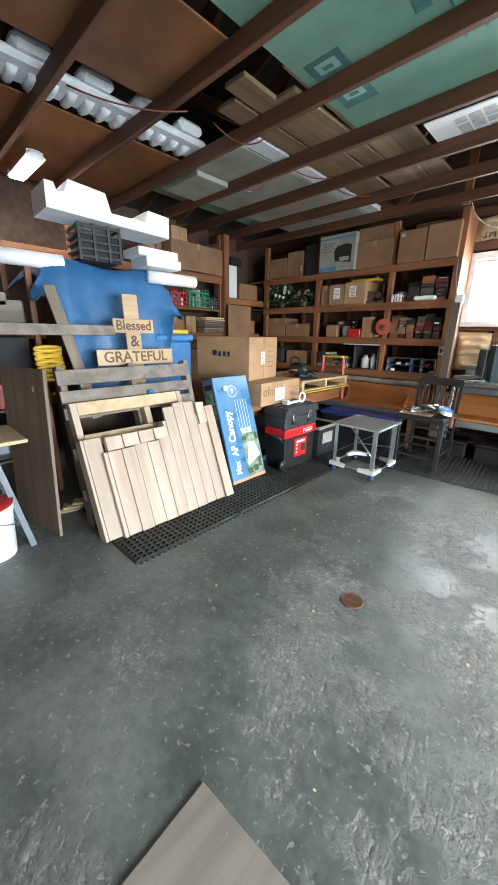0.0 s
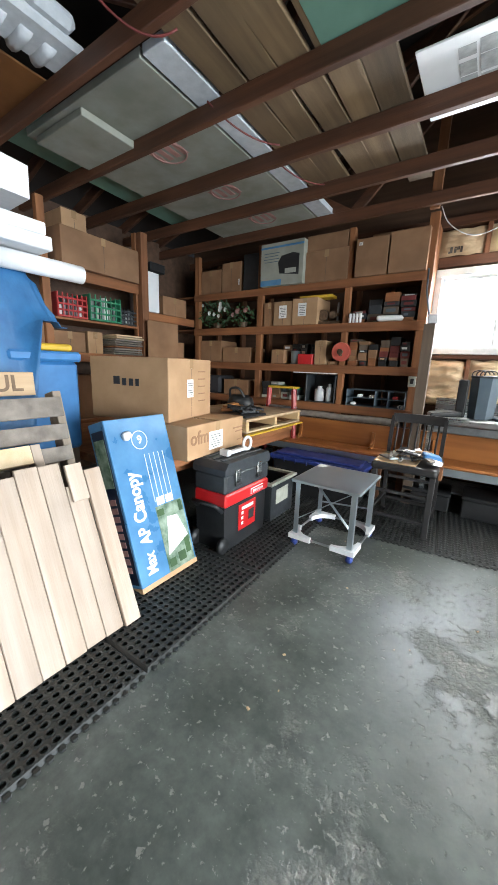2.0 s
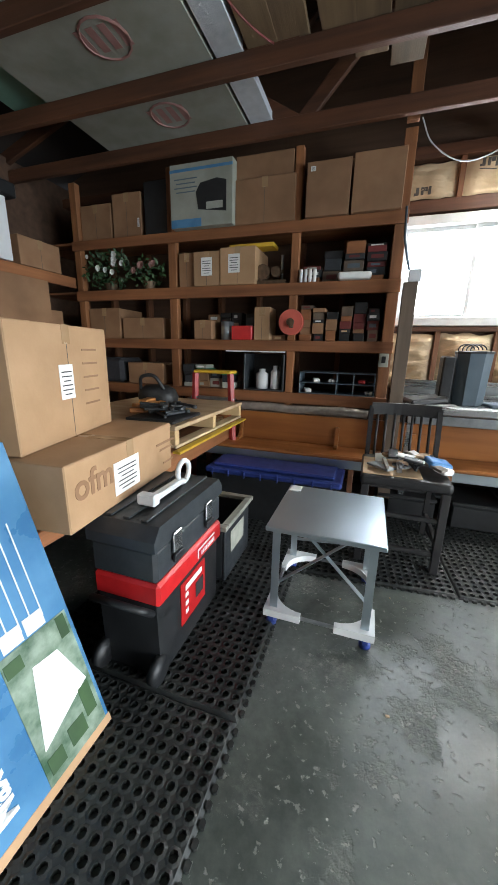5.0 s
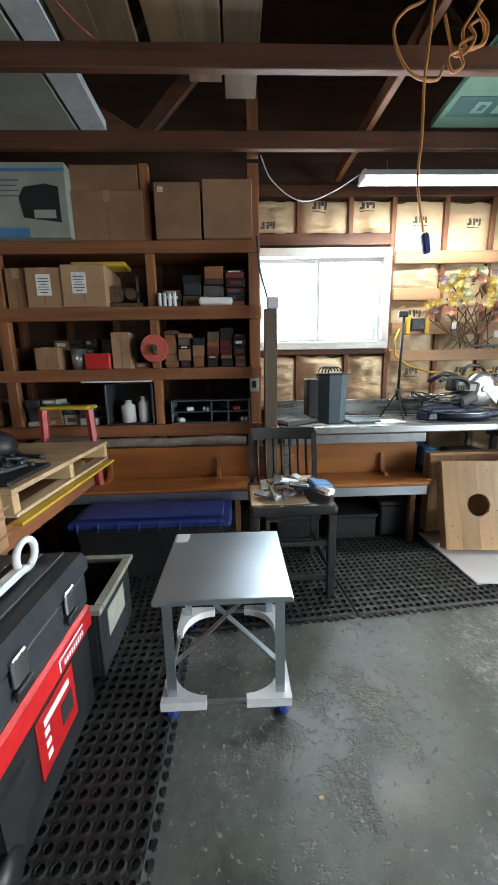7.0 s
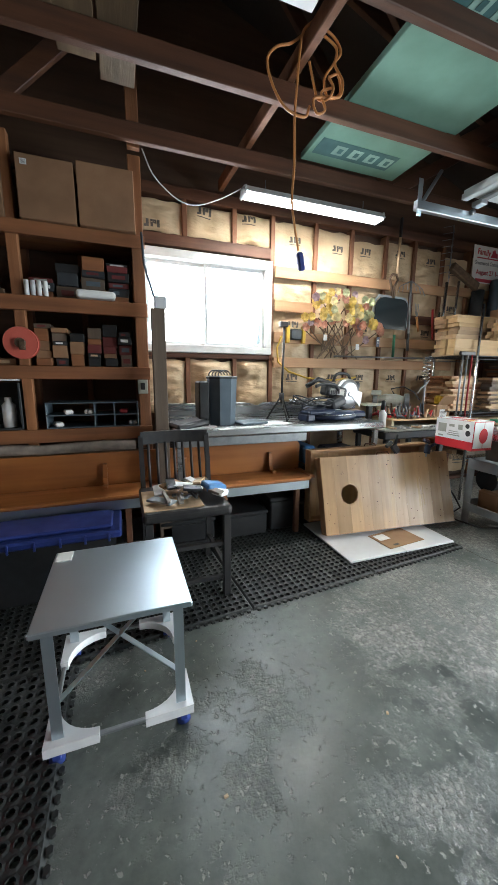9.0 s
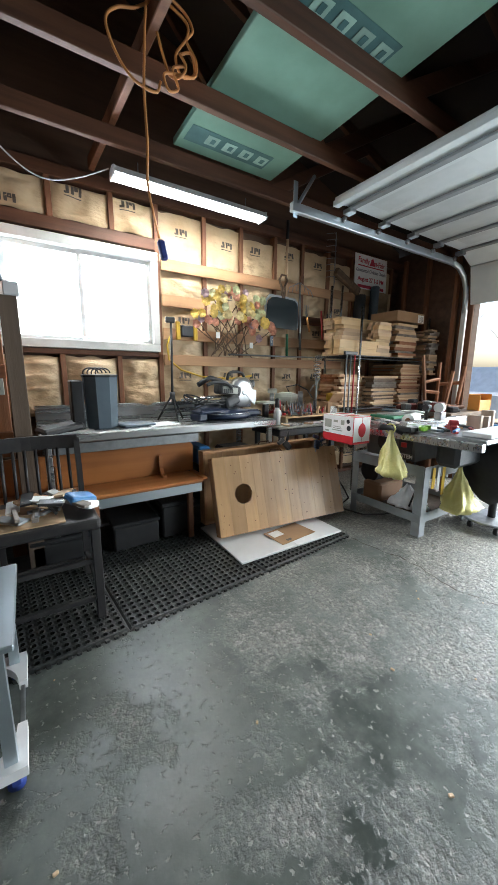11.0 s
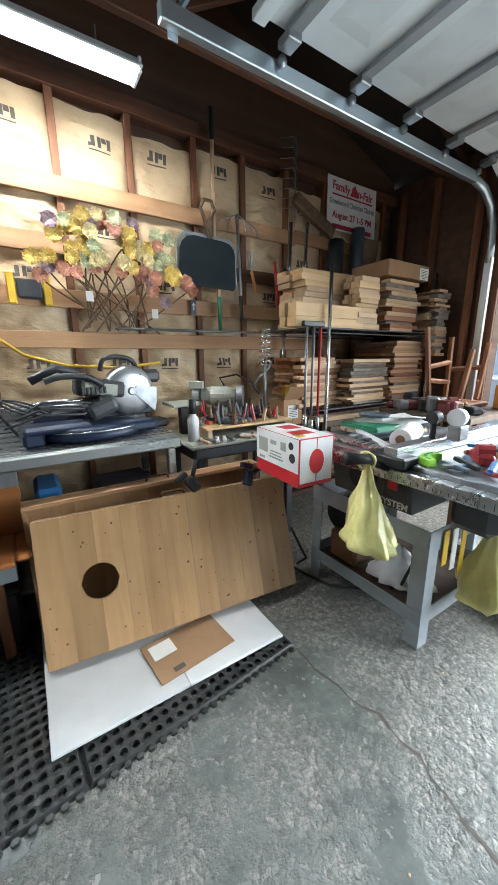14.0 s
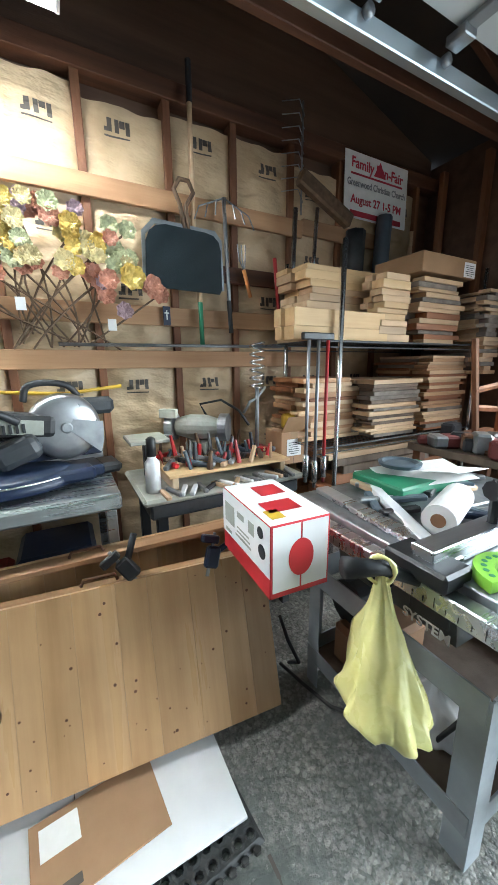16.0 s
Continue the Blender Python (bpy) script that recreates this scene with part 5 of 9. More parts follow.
# canopy carton, leaning
cb_ = thing("canopy_carton", "tall blue printed canopy carton leaning on the bench", "carton", pose(-2.14, 2.41, 0.018, -17.5, 0, 90))
b = bmesh.new()
rbox(b, (0, 0, 0), (0.44, 0.155, 1.0), 0.004)
part("body", b, BOXBLUE, cb_)
b = bmesh.new()
rbox(b, (-0.001, -0.0012, 0), (0.441, 0.156, 0.03), 0.001)
part("bottom_tape", b, CARD, cb_)
part("title", lettering("Canopy", 0.115, Matrix.Translation((0.10, -0.002, 0.535)) @ pose(0, 0, 0, 0, -90, 0), squeeze=0.82, bold=0.03), PAPER, cb_)
part("title", lettering("AP", 0.105, Matrix.Translation((0.10, -0.002, 0.305)) @ pose(0, 0, 0, 0, -90, 0), squeeze=0.8, bold=0.03), PAPER, cb_)
part("title", lettering("Max", 0.10, Matrix.Translation((0.10, -0.002, 0.14)) @ pose(0, 0, 0, 0, -90, 0), squeeze=0.74, bold=0.03), PAPER, cb_)
b = bmesh.new()
rbox(b, (0.21, -0.0022, 0.03), (0.425, -0.0004, 0.44), 0.0005)
pic = part("picture", b, GRASSGREEN, cb_, "printed lawn picture")
b = bmesh.new()
prism(b, [(0.23, 0.13), (0.41, 0.20), (0.36, 0.35), (0.28, 0.36)], -0.0036, -0.0024)
part("picture_tent", b, PAPER, pic)
part("picture_dark", bars([(0.25, 0.08, 0.05, 0.05), (0.33, 0.09, 0.06, 0.06), (0.39, 0.14, 0.04, 0.1), (0.24, 0.40, 0.05, 0.04), (0.40, 0.4, 0.03, 0.07)], Matrix.Translation((0, -0.0024, 0))), LEAF, pic, kind="stuff")
b = bmesh.new()
tube(b, [(0.21 + 0.055 * math.cos(a), -0.001, 0.86 + 0.055 * math.sin(a)) for a in [k * math.pi / 10 for k in range(21)]], 0.003, 5)
part("badge", b, PAPER, cb_)
part("badge_number", lettering("9", 0.07, Matrix.Translation((0.21, -0.002, 0.86))), PAPER, cb_)
part("pole_print", bars([(0.22 + 0.035 * k, 0.62, 0.004, 0.3) for k in range(5)] + [(0.33, 0.47, 0.06, 0.05), (0.26, 0.47, 0.06, 0.05)], Matrix.Translation((0, -0.0005, 0))), PAPER, cb_)
b = bmesh.new()
cube(b, (-0.0015, 0.02, 0.05), (-0.0004, 0.135, 0.95))
side = part("side_print", b, NAVY, cb_)
b = bmesh.new()
for k in range(9):
    cube(b, (-0.003, 0.05, 0.12 + 0.05 * k), (-0.0016, 0.11, 0.155 + 0.05 * k))
part("side_title", b, RED_INK, side)
b = bmesh.new()
cube(b, (-0.003, 0.03, 0.62), (-0.0016, 0.13, 0.9))
part("side_picture", b, GRASSGREEN, side)
cl_ = bmesh.new()
lathe(cl_, [(0.0, 0), (0.02, 0.003), (0.028, 0.02), (0.02, 0.05), (0.005, 0.06)], 10, Matrix.Translation((0.09, -0.02, 0.885)) @ pose(0, 0, 0, 0, 70, 0))
part("plastic_knot", cl_, WHITEPLASTIC, cb_, smooth=True)

# pine board panels leaning in front of the pallets
random.seed(2)


def leaning_panel(y0, width, x, tops, thick, label, lean, z0=0.016, material=PINE_Z, rails=True):
    t = thing("leaning_pallet", label, "wood panel", pose(x, y0, z0, -lean, 0, 90), "leaning panels")
    w = width / len(tops)
    for k, h in enumerate(tops):
        box_part("plank", (k * w + 0.0015, random.uniform(-0.002, 0.002), random.uniform(0, 0.006)), ((k + 1) * w - 0.0015, 0.022, h), material, t, 0.003)
    if rails:
        for z in (0.08, min(tops) - 0.1):
            box_part("batten", (0.0, 0.0225, z), (width, thick, z + 0.07), PINE_Y, t)
        box_part("side_rail", (-0.028, 0.0, 0.002), (-0.002, thick, min(tops)), PINE_Z, t)
    return t


p1 = leaning_panel(1.315, 0.50, -2.02, [0.60, 0.60, 0.61, 0.605, 0.62], 0.085, "pale new pine plank panel leaning with short top blocks", 21)
for k in range(4):
    box_part("top_block", (0.002 + 0.123 * k, -0.012, 0.605 + 0.003 * k), (0.118 + 0.123 * k, 0.03, 0.70), PINE_Z, p1)
p2 = leaning_panel(1.815, 0.385, -2.025, [0.84, 0.865, 0.86, 0.74], 0.085, "tall pale pine plank panel leaning against the pallets", 21)
box_part("front_plank", (0.385, -0.02, 0.0), (0.47, 0.004, 0.80), PINE_Z, p2, 0.003)
box_part("top_block", (0.30, -0.022, 0.66), (0.38, -0.003, 0.84), PINE_Z, p2)
p3 = leaning_panel(1.19, 0.12, -2.06, [0.70], 0.03, "narrow pale pine board panel leaning behind the others", 21, rails=False)
box_part("side_rail", (-0.02, 0.0, 0), (-0.001, 0.1, 0.7), PINE_Z, p3)
fr = thing("pine_pallet", "open pine two-by-four frame leaning behind the panels", "wood frame", pose(-2.17, 1.2, 0.016, -21, 0, 90))
for lo, hi, mm in (((0, 0, 0), (0.045, 0.09, 0.93), PINE_Z), ((0.86, 0, 0), (0.905, 0.09, 0.93), PINE_Z), ((0.046, 0, 0.84), (0.859, 0.09, 0.93), PINE_Y), ((0.046, 0, 0.62), (0.859, 0.09, 0.70), PINE_Y), ((0.55, 0.02, 0.701), (0.6, 0.08, 0.839), PINE_Z)):
    box_part("frame_rail", lo, hi, mm, fr)
gp_ = thing("pallet", "weathered grey pallet standing behind the pine panels", "pallet", pose(-2.33, 1.18, 0.002, -15, 0, 90))
for z, h in ((0.2, 0.085), (0.5, 0.085), (0.79, 0.08), (0.905, 0.085), (1.03, 0.105)):
    box_part("slat", (0.0, 0.0, z), (1.11, 0.02, z + h), GREYWOOD_Y, gp_)
for x in (0.02, 0.55, 1.08):
    box_part("stringer", (x, 0.0205, 0), (x + 0.045, 0.11, 1.17), GREYWOOD_Z, gp_)
b = bmesh.new()
tube(b, [(0.68 + 0.03 * math.cos(a * 2.2), -0.02 + 0.012 * math.sin(a * 3), 0.90 + 0.03 * math.sin(a)) for a in [k * 0.5 for k in range(26)]], 0.007, 6)
part("blue_rope", b, BIN_BLUE, gp_, "knot of bright blue rope", True)
dp = thing("plywood_sheet", "dark weathered plywood board standing on edge", "plywood", pose(-2.385, 0.985, 0.002, -3, 0, 14))
b = bmesh.new()
rbox(b, (-0.50, 0, 0), (0.0, 0.02, 1.13), 0.002)
part("sheet", b, DARKPLY, dp)
part("edge", (lambda q: cube(q, (0.0003, 0.0, 0.0), (0.004, 0.02, 1.13)) and q)(bmesh.new()), GREYWOOD_Z, dp)
part("sticker", bars([(-0.12, 1.0, 0.022, 0.035)], Matrix.Translation((0, -0.0005, 0))), BEIGE, dp)
for k in range(5):
    b = bmesh.new()
    rbox(b, (0, 0, 0), (0.45, 0.09, 0.018), 0.002, pose(-2.72 + 0.02 * k, 1.05 + 0.03 * k, 0.002 + 0.019 * k, 0, 0, 75 - 4 * k))
    single("offcut", b, GREYWOOD_Y if k % 2 else PINE_X, "loose wood offcut lying on the floor", "offcut", group="offcuts")

# moving blanket over a tall stack, with the wooden cross sign before it
stack = thing("covered_stack", "tall stack draped in a creased blue tarpaulin", "covered stack", (-3.1, 1.9, 0), world_built=True)
box_part("crate", (-3.75, 1.5, 0.002), (-3.2, 2.4, 1.86), DARKPLY, stack)
b = bmesh.new()
rows = []
prof = [(-3.85, 1.78), (-3.7, 1.885), (-3.4, 1.90), (-3.18, 1.895), (-3.10, 1.86), (-3.07, 1.75), (-3.05, 1.6), (-3.03, 1.45), (-3.01, 1.3), (-2.99, 1.1), (-2.97, 0.9), (-2.95, 0.7)]
for j in range(61):
    v = j / 60
    row = []
    for i, (x, z) in enumerate(prof):
        y = 1.30 + 1.14 * v
        spread = max(0.0, (1.75 - z)) if v < 0.08 or v > 0.9 else 0
        f = noise.noise(Vector((y * 4.5, z * 1.2, 2.0))) * 0.045 + noise.noise(Vector((y * 11, z * 3, 7.0))) * 0.015
        zz = z
        if v > 0.86 and z < 1.86:
            zz = max(z, 1.52 + 0.5 * (0.98 - v) * 0)
            y += 0.10 * (1.86 - zz) / 0.34
        if v < 0.12 and z < 1.86:
            zz = max(z, 1.6)
            y -= 0.08
        if v > 0.96 or v < 0.02:
            zz -= 0.03
        sag = 0.02 * math.sin(v * 9) if z > 1.8 else 0
        edge = -0.10 * max(0, abs(v - 0.5) - 0.38) / 0.12 if z > 1.7 else 0
        row.append(b.verts.new((x + f, y, zz + sag + edge)))
    rows.append(row)
for r0, r1 in zip(rows, rows[1:]):
    for i in range(len(prof) - 1):
        b.faces.new((r0[i], r0[i + 1], r1[i + 1], r1[i]))
tarp = part("tarpaulin", b, TARP, stack, "bright blue creased tarpaulin", True)
sm = tarp.modifiers.new("thick", "SOLIDIFY")
sm.thickness = 0.004

sg = thing("cross_sign", "handmade wooden cross sign lettered blessed and grateful", "sign", pose(-2.70, 1.885, 0.002, -4, 0, 90))
for nm, lo, hi, mm in (("upright", (-0.07, 0.012, 0.0), (0.062, 0.03, 1.655), PALE_X), ("arm_board", (-0.178, -0.004, 1.352), (0.180, 0.011, 1.462), PALE_X), ("base_board", (-0.338, -0.004, 1.098), (0.348, 0.011, 1.222), PALE_X)):
    box_part(nm, lo, hi, mm, sg)
part("lettering", lettering("Blessed", 0.105, Matrix.Translation((0, -0.005, 1.408))), BRASS, sg)
part("lettering", lettering("&", 0.125, Matrix.Translation((0.0, 0.011, 1.285))), BRASS, sg)
part("lettering", lettering("GRATEFUL", 0.118, Matrix.Translation((0.0, -0.005, 1.16)), squeeze=1.02), BRASS, sg)
gc = thing("wooden_cross", "plain weathered wooden cross leaning on the blue tarpaulin", "cross", pose(-2.66, 1.45, 0.72, -12, 0, 90))
b = bmesh.new()
rbox(b, (-0.04, 0, 0), (0.04, 0.02, 0.98), 0.003, pose(0, 0, 0, 0, -9, 0))
part("upright", b, GREYWOOD_Z, gc)
b = bmesh.new()
rbox(b, (-0.42, -0.022, 0), (0.36, -0.002, 0.075), 0.003, pose(-0.10, 0, 0.62, 0, 0, 0))
part("crossbar", b, GREYWOOD_Y, gc)

# crate and foam packing on top of the stack
cr = thing("milk_crate", "black plastic crate standing on the tarpaulin", "crate", pose(-3.25, 1.82, 1.905, 0, 0, 84))
for k in range(5):
    z = 0.02 + 0.055 * k
    for lo, hi in (((-0.17, -0.17, z), (0.17, -0.155, z + 0.02)), ((-0.17, 0.155, z), (0.17, 0.17, z + 0.02)), ((-0.17, -0.155, z), (-0.155, 0.155, z + 0.02)), ((0.155, -0.155, z), (0.17, 0.155, z + 0.02))):
        box_part("rail", lo, hi, BLACKPLASTIC, cr, 0.002)
for x in (-0.17, -0.055, 0.06, 0.15):
    box_part("upright", (x, -0.172, 0), (x + 0.022, -0.153, 0.27), BLACKPLASTIC, cr, 0.002)
box_part("liner", (-0.15, -0.15, 0.002), (0.15, 0.15, 0.2), CLOTH_DARK, cr)
fp = thing("foam_packing", "white moulded polystyrene packing piece on the crate", "foam packing", pose(-3.12, 1.9, 2.178, 0, 2, 88))
b = bmesh.new()
prism(b, [(-0.49, 0.0), (0.50, 0.0), (0.50, 0.165), (0.30, 0.175), (0.27, 0.08), (-0.02, 0.075), (-0.06, 0.20), (-0.33, 0.215), (-0.36, 0.13), (-0.41, 0.115), (-0.43, 0.17), (-0.49, 0.17)], -0.12, 0.22)
part("block", b, FOAM, fp)
for y0, y1, z, h in ((2.12, 2.47, 1.905, 0.075), (2.05, 2.44, 1.982, 0.065)):
    b = bmesh.new()
    rbox(b, (-3.2, y0, z), (-2.92, y1, z + h), 0.006)
    single("foam_slab", b, FOAM, "white polystyrene slab stacked on the tarpaulin", "foam slab", group="foam slabs")
b = bmesh.new()
tube(b, [(-3.12, 1.02, 1.855), (-3.12, 1.5, 1.86)], 0.055, 16)
single("foam_roll", b, FOAM, "white foam roll poking from the stack", "foam roll", smooth=True)
b = bmesh.new()
tube(b, [(-3.06, 2.2, 1.84), (-3.06, 2.72, 1.845)], 0.055, 16)
single("foam_roll", b, FOAM, "white foam roll resting beside the tarpaulin", "foam roll", smooth=True)

bb = thing("storage_bin", "light blue lidded plastic bin beside the tarpaulin stack", "storage bin", (-3.2, 2.45, 0.7), world_built=True)
box_part("body", (-3.4, 2.22, 0.7), (-3.0, 2.62, 1.28), BIN_BLUE, bb, 0.02)
box_part("lid", (-3.42, 2.2, 1.281), (-2.985, 2.64, 1.345), BIN_BLUE, bb, 0.015)
box_part("stand", (-3.4, 2.25, 0.002), (-3.02, 2.6, 0.699), DARKPLY, bb, 0.005)
b = bmesh.new()
rbox(b, (-0.13, -0.09, 0), (0.13, 0.09, 0.045), 0.02, pose(-3.1, 2.48, 1.347, 0, 0, 70), 3)
single("folded_cloth", b, YELLOW, "crumpled yellow cloth on the blue bin lid", "cloth")

# sawhorse, bucket and board at the start
sw = thing("folding_sawhorse", "grey plastic folding sawhorse with a board on top", "sawhorse", (-2.5, 0.7, 0), world_built=True)
for a, c in (((-2.40, 0.83, 0.001), (-2.52, 0.72, 0.66)), ((-2.76, 0.83, 0.001), (-2.66, 0.72, 0.66)), ((-2.40, 0.15, 0.001), (-2.52, 0.25, 0.66)), ((-2.76, 0.15, 0.001), (-2.66, 0.25, 0.66))):
    b = bmesh.new()
    tube(b, [a, c], 0.024, 4)
    part("leg", b, SLATE, sw)
box_part("beam", (-2.69, 0.12, 0.62), (-2.48, 0.82, 0.70), SLATE, sw, 0.01)
b = bmesh.new()
rbox(b, (-2.85, 0.0, 0.702), (-2.38, 0.90, 0.725), 0.003)
single("loose_board", b, PINE_Y, "pale pine board lying across the sawhorse", "board")
bk = thing("bucket", "white plastic bucket with red lid rim", "bucket", pose(-2.45, 0.62, 0.001))
b = bmesh.new()
lathe(b, [(0.125, 0), (0.145, 0.30), (0.152, 0.30), (0.152, 0.345), (0.14, 0.345), (0.12, 0.01)], 26)
part("pail", b, WHITEPLASTIC, bk, smooth=False)
b = bmesh.new()
lathe(b, [(0.153, 0.335), (0.156, 0.35), (0.12, 0.358), (0.0, 0.36)], 26)
part("lid", b, REDPLASTIC, bk)
b = bmesh.new()
tube(b, [(0.0 + 0.15 * math.cos(a), -0.152 * 0 + 0.15 * math.sin(a), 0.28 - 0.09 * math.sin(a * 1.0)) for a in [math.pi * k / 12 for k in range(13)]], 0.003, 5)
part("bail", b, STEEL, bk)

# cartons and crates on the west shelves
random.seed(31)
WTOP = [(-0.9, -0.5, 0.35, CARD_DARK), (-0.45, 0.0, 0.30, CARD), (0.05, 0.5, 0.28, CARD_DARK), (0.55, 0.95, 0.33, CARD_DARK), (1.0, 1.35, 0.25, CARD), (2.85, 3.1, 0.24, CARD_DARK)]
for y0, y1, h, mm in WTOP:
    carton((0, 0, 0), (y1 - y0, 0.42, h), mm, "brown carton stored on the top side shelf", r90(-4.42, (y0 + y1) / 2, 2.152), group="side shelf cartons")
carton((0, 0, 0), (0.88, 0.42, 0.33), CARD_DARK, "wide brown carton on the upper side shelf", r90(-4.30, 3.59, 2.152, 92), True)
carton((0, 0, 0), (0.24, 0.3, 0.16), CARD, "small brown carton stacked on a wide one", r90(-4.28, 3.33, 2.484), True)
carton((0, 0, 0), (0.16, 0.35, 0.44), MELAMINE, "tall narrow white carton in the corner", r90(-4.30, 4.26, 1.883), False)
carton((0, 0, 0), (0.40, 0.42, 0.22), CARD_DARK, "brown carton standing in the shelf corner", r90(-4.36, 4.62, 1.883), True)
b = bmesh.new()
rbox(b, (-4.4, 4.2, 2.33), (-4.1, 4.42, 2.43), 0.01)
single("black_case", b, BLACKPLASTIC, "small black case on top of the white carton", "case")


def slat_crate(m, w, d, h, material, label):
    t = thing("plastic_crate", label, "crate", m, "plastic crates")
    for k in range(4):
        z = k * h / 4
        box_part("rail", (-w / 2, -d / 2, z), (w / 2, -d / 2 + 0.01, z + 0.018), material, t, 0.002)
    for k in range(7):
        x = -w / 2 + k * (w - 0.012) / 6
        box_part("bar", (x, -d / 2 - 0.001, 0), (x + 0.012, -d / 2 + 0.009, h), material, t, 0.002)
    for lo, hi in (((-w / 2, -d / 2 + 0.011, 0), (-w / 2 + 0.01, d / 2, h)), ((w / 2 - 0.01, -d / 2 + 0.011, 0), (w / 2, d / 2, h)), ((-w / 2 + 0.011, d / 2 - 0.01, 0), (w / 2 - 0.011, d / 2, h)), ((-w / 2 + 0.011, -d / 2 + 0.012, 0.0), (w / 2 - 0.011, d / 2 - 0.011, 0.01))):
        box_part("side", lo, hi, material, t, 0.002)
    for k in range(6):
        box_part("content", (-w / 2 + 0.02 + k * (w - 0.05) / 6, -d / 2 + 0.03, 0.011), (-w / 2 + 0.015 + (k + 0.9) * (w - 0.05) / 6, d / 2 - 0.03, h * random.uniform(0.5, 0.95)), random.choice((PAPER, STEEL, BLACKPLASTIC, BEIGE)), t, 0.003)
    return t


slat_crate(r90(-4.32, 3.28, 1.70), 0.3, 0.32, 0.22, REDPAINT, "dark red plastic crate full of parts")
slat_crate(r90(-4.30, 3.62, 1.70), 0.36, 0.34, 0.25, GREEN, "dark green slatted crate full of bottles")
slat_crate(r90(-4.34, 3.93, 1.70), 0.26, 0.3, 0.18, GREYPLASTIC, "dark grey crate with a white label")
box_part("shelf_board", (W + 0.01, 2.6, 1.675), (WSX - 0.03, 4.05, 1.698), SHELF_Y, wshelf)
for k, (y0, y1, z, h, mm) in enumerate(((2.75, 3.05, 1.372, 0.25, CARD_DARK), (3.1, 3.42, 1.372, 0.2, CARD_DARK), (3.45, 3.62, 1.372, 0.22, CARD), (2.7, 3.2, 0.692, 0.5, CARD_DARK), (3.3, 3.8, 0.692, 0.45, CARD_DARK), (0.1, 0.6, 1.372, 0.32, CARD_DARK), (0.75, 1.15, 1.372, 0.28, CARD), (-0.5, 0.0, 1.372, 0.3, CARD_DARK), (0.2, 0.8, 0.692, 0.4, CARD_DARK), (-0.6, 0.1, 0.692, 0.4, CARD), (4.5, 4.85, 1.372, 0.2, CARD_DARK))):
    carton((0, 0, 0), (y1 - y0, 0.4, h), mm, "brown carton stored on the side shelf", r90(-4.42, (y0 + y1) / 2, z), group="side shelf cartons")
for k in range(9):
    b = bmesh.new()
    rbox(b, (-4.5, 3.66 + 0.004 * k, 1.373 + 0.024 * k), (-4.1 + 0.03 * random.random(), 4.02 + 0.03 * random.random(), 1.39 + 0.024 * k), 0.003)
    single("board_offcut", b, random.choice((PINE_Y, GREYWOOD_Y, SHELF_Y)), "short board stacked on the side shelf", "board", group="boards on side shelf")
b = bmesh.new()
rbox(b, (0, 0, 0), (0.47, 0.006, 1.12), 0.001, r90(-4.0, 4.05, 0.647))
single("cardboard_sheet", b, CARD_DARK, "flat brown cardboard sheet leaning on shelf", "cardboard")
rs = thing("clutter_rack", "dark rack of black cases and a red box by the tarpaulin", "rack", (-3.4, 0.85, 0), world_built=True)
for z in (0.35, 0.75, 1.05, 1.35):
    box_part("shelf", (-3.9, 0.25, z), (-3.15, 1.28, z + 0.02), DARKPLY, rs)
for y in (0.26, 1.24):
    for x in (-3.89, -3.19):
        box_part("post", (x, y, 0.001), (x + 0.04, y + 0.04, 1.9), FIR_Z, rs)
for k, (y0, y1, z, h, mm) in enumerate(((0.35, 0.8, 1.371, 0.14, BLACKPLASTIC), (0.85, 1.2, 1.371, 0.2, GREYWOOD_Y), (0.4, 0.75, 1.071, 0.2, BLACKPLASTIC), (0.8, 1.2, 1.071, 0.24, CLOTH_DARK), (0.35, 0.7, 0.771, 0.16, PAPER), (0.75, 1.05, 0.771, 0.2, REDPAINT), (0.4, 1.1, 0.371, 0.28, BLACKPLASTIC), (0.5, 1.1, 1.52, 0.1, GREYWOOD_Y))):
    b = bmesh.new()
    rbox(b, (-3.7, y0, z), (-3.17, y1, z + h), 0.012)
    single("stored_case", b, mm, "dark case stored on the clutter rack", "case", group="cases on rack")
b = bmesh.new()
for k in range(7):
    tube(b, [(-2.92 + 0.02 * math.sin(k), 1.25 + 0.09 * math.cos(a), 1.02 + 0.035 * k + 0.015 * math.sin(a)) for a in [i * math.pi / 8 for i in range(17)]], 0.014, 6)
single("rope_coil", b, YELLOW, "coiled yellow and black rope hanging by the tarpaulin", "rope", smooth=True)

# ---- north shelf contents ----
Z1, Z2, Z3, Z4 = (z1 for z0, z1 in LEVELS)
up = 0.0015


def on(x0, x1, z, h, mm, label, y=SY + 0.06, d=0.36, **kw):
    return carton((x0, y, z + up), (x1, y + d, z + up + h), mm, label, **kw)


on(-4.12, -3.78, Z4, 0.30, CARD_DARK, "brown carton on the top shelf", group="shelf cartons")
on(-3.76, -3.46, Z4, 0.36, CARD_DARK, "brown carton with a small white label on the top shelf", sticker=(0.12, 0.12, 0.02, 0.07))
b = bmesh.new()
rbox(b, (-3.42, SY + 0.05, Z4 + up), (-3.12, SY + 0.4, Z4 + 0.42), 0.01)
single("black_box", b, BLACKPLASTIC, "plain black box on the top shelf", "box")
pr = thing("printer_carton", "white and blue printed carton showing a black printer", "carton", pose(-2.82, 5.16, Z4 + up))
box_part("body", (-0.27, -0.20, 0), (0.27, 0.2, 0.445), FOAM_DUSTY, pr)
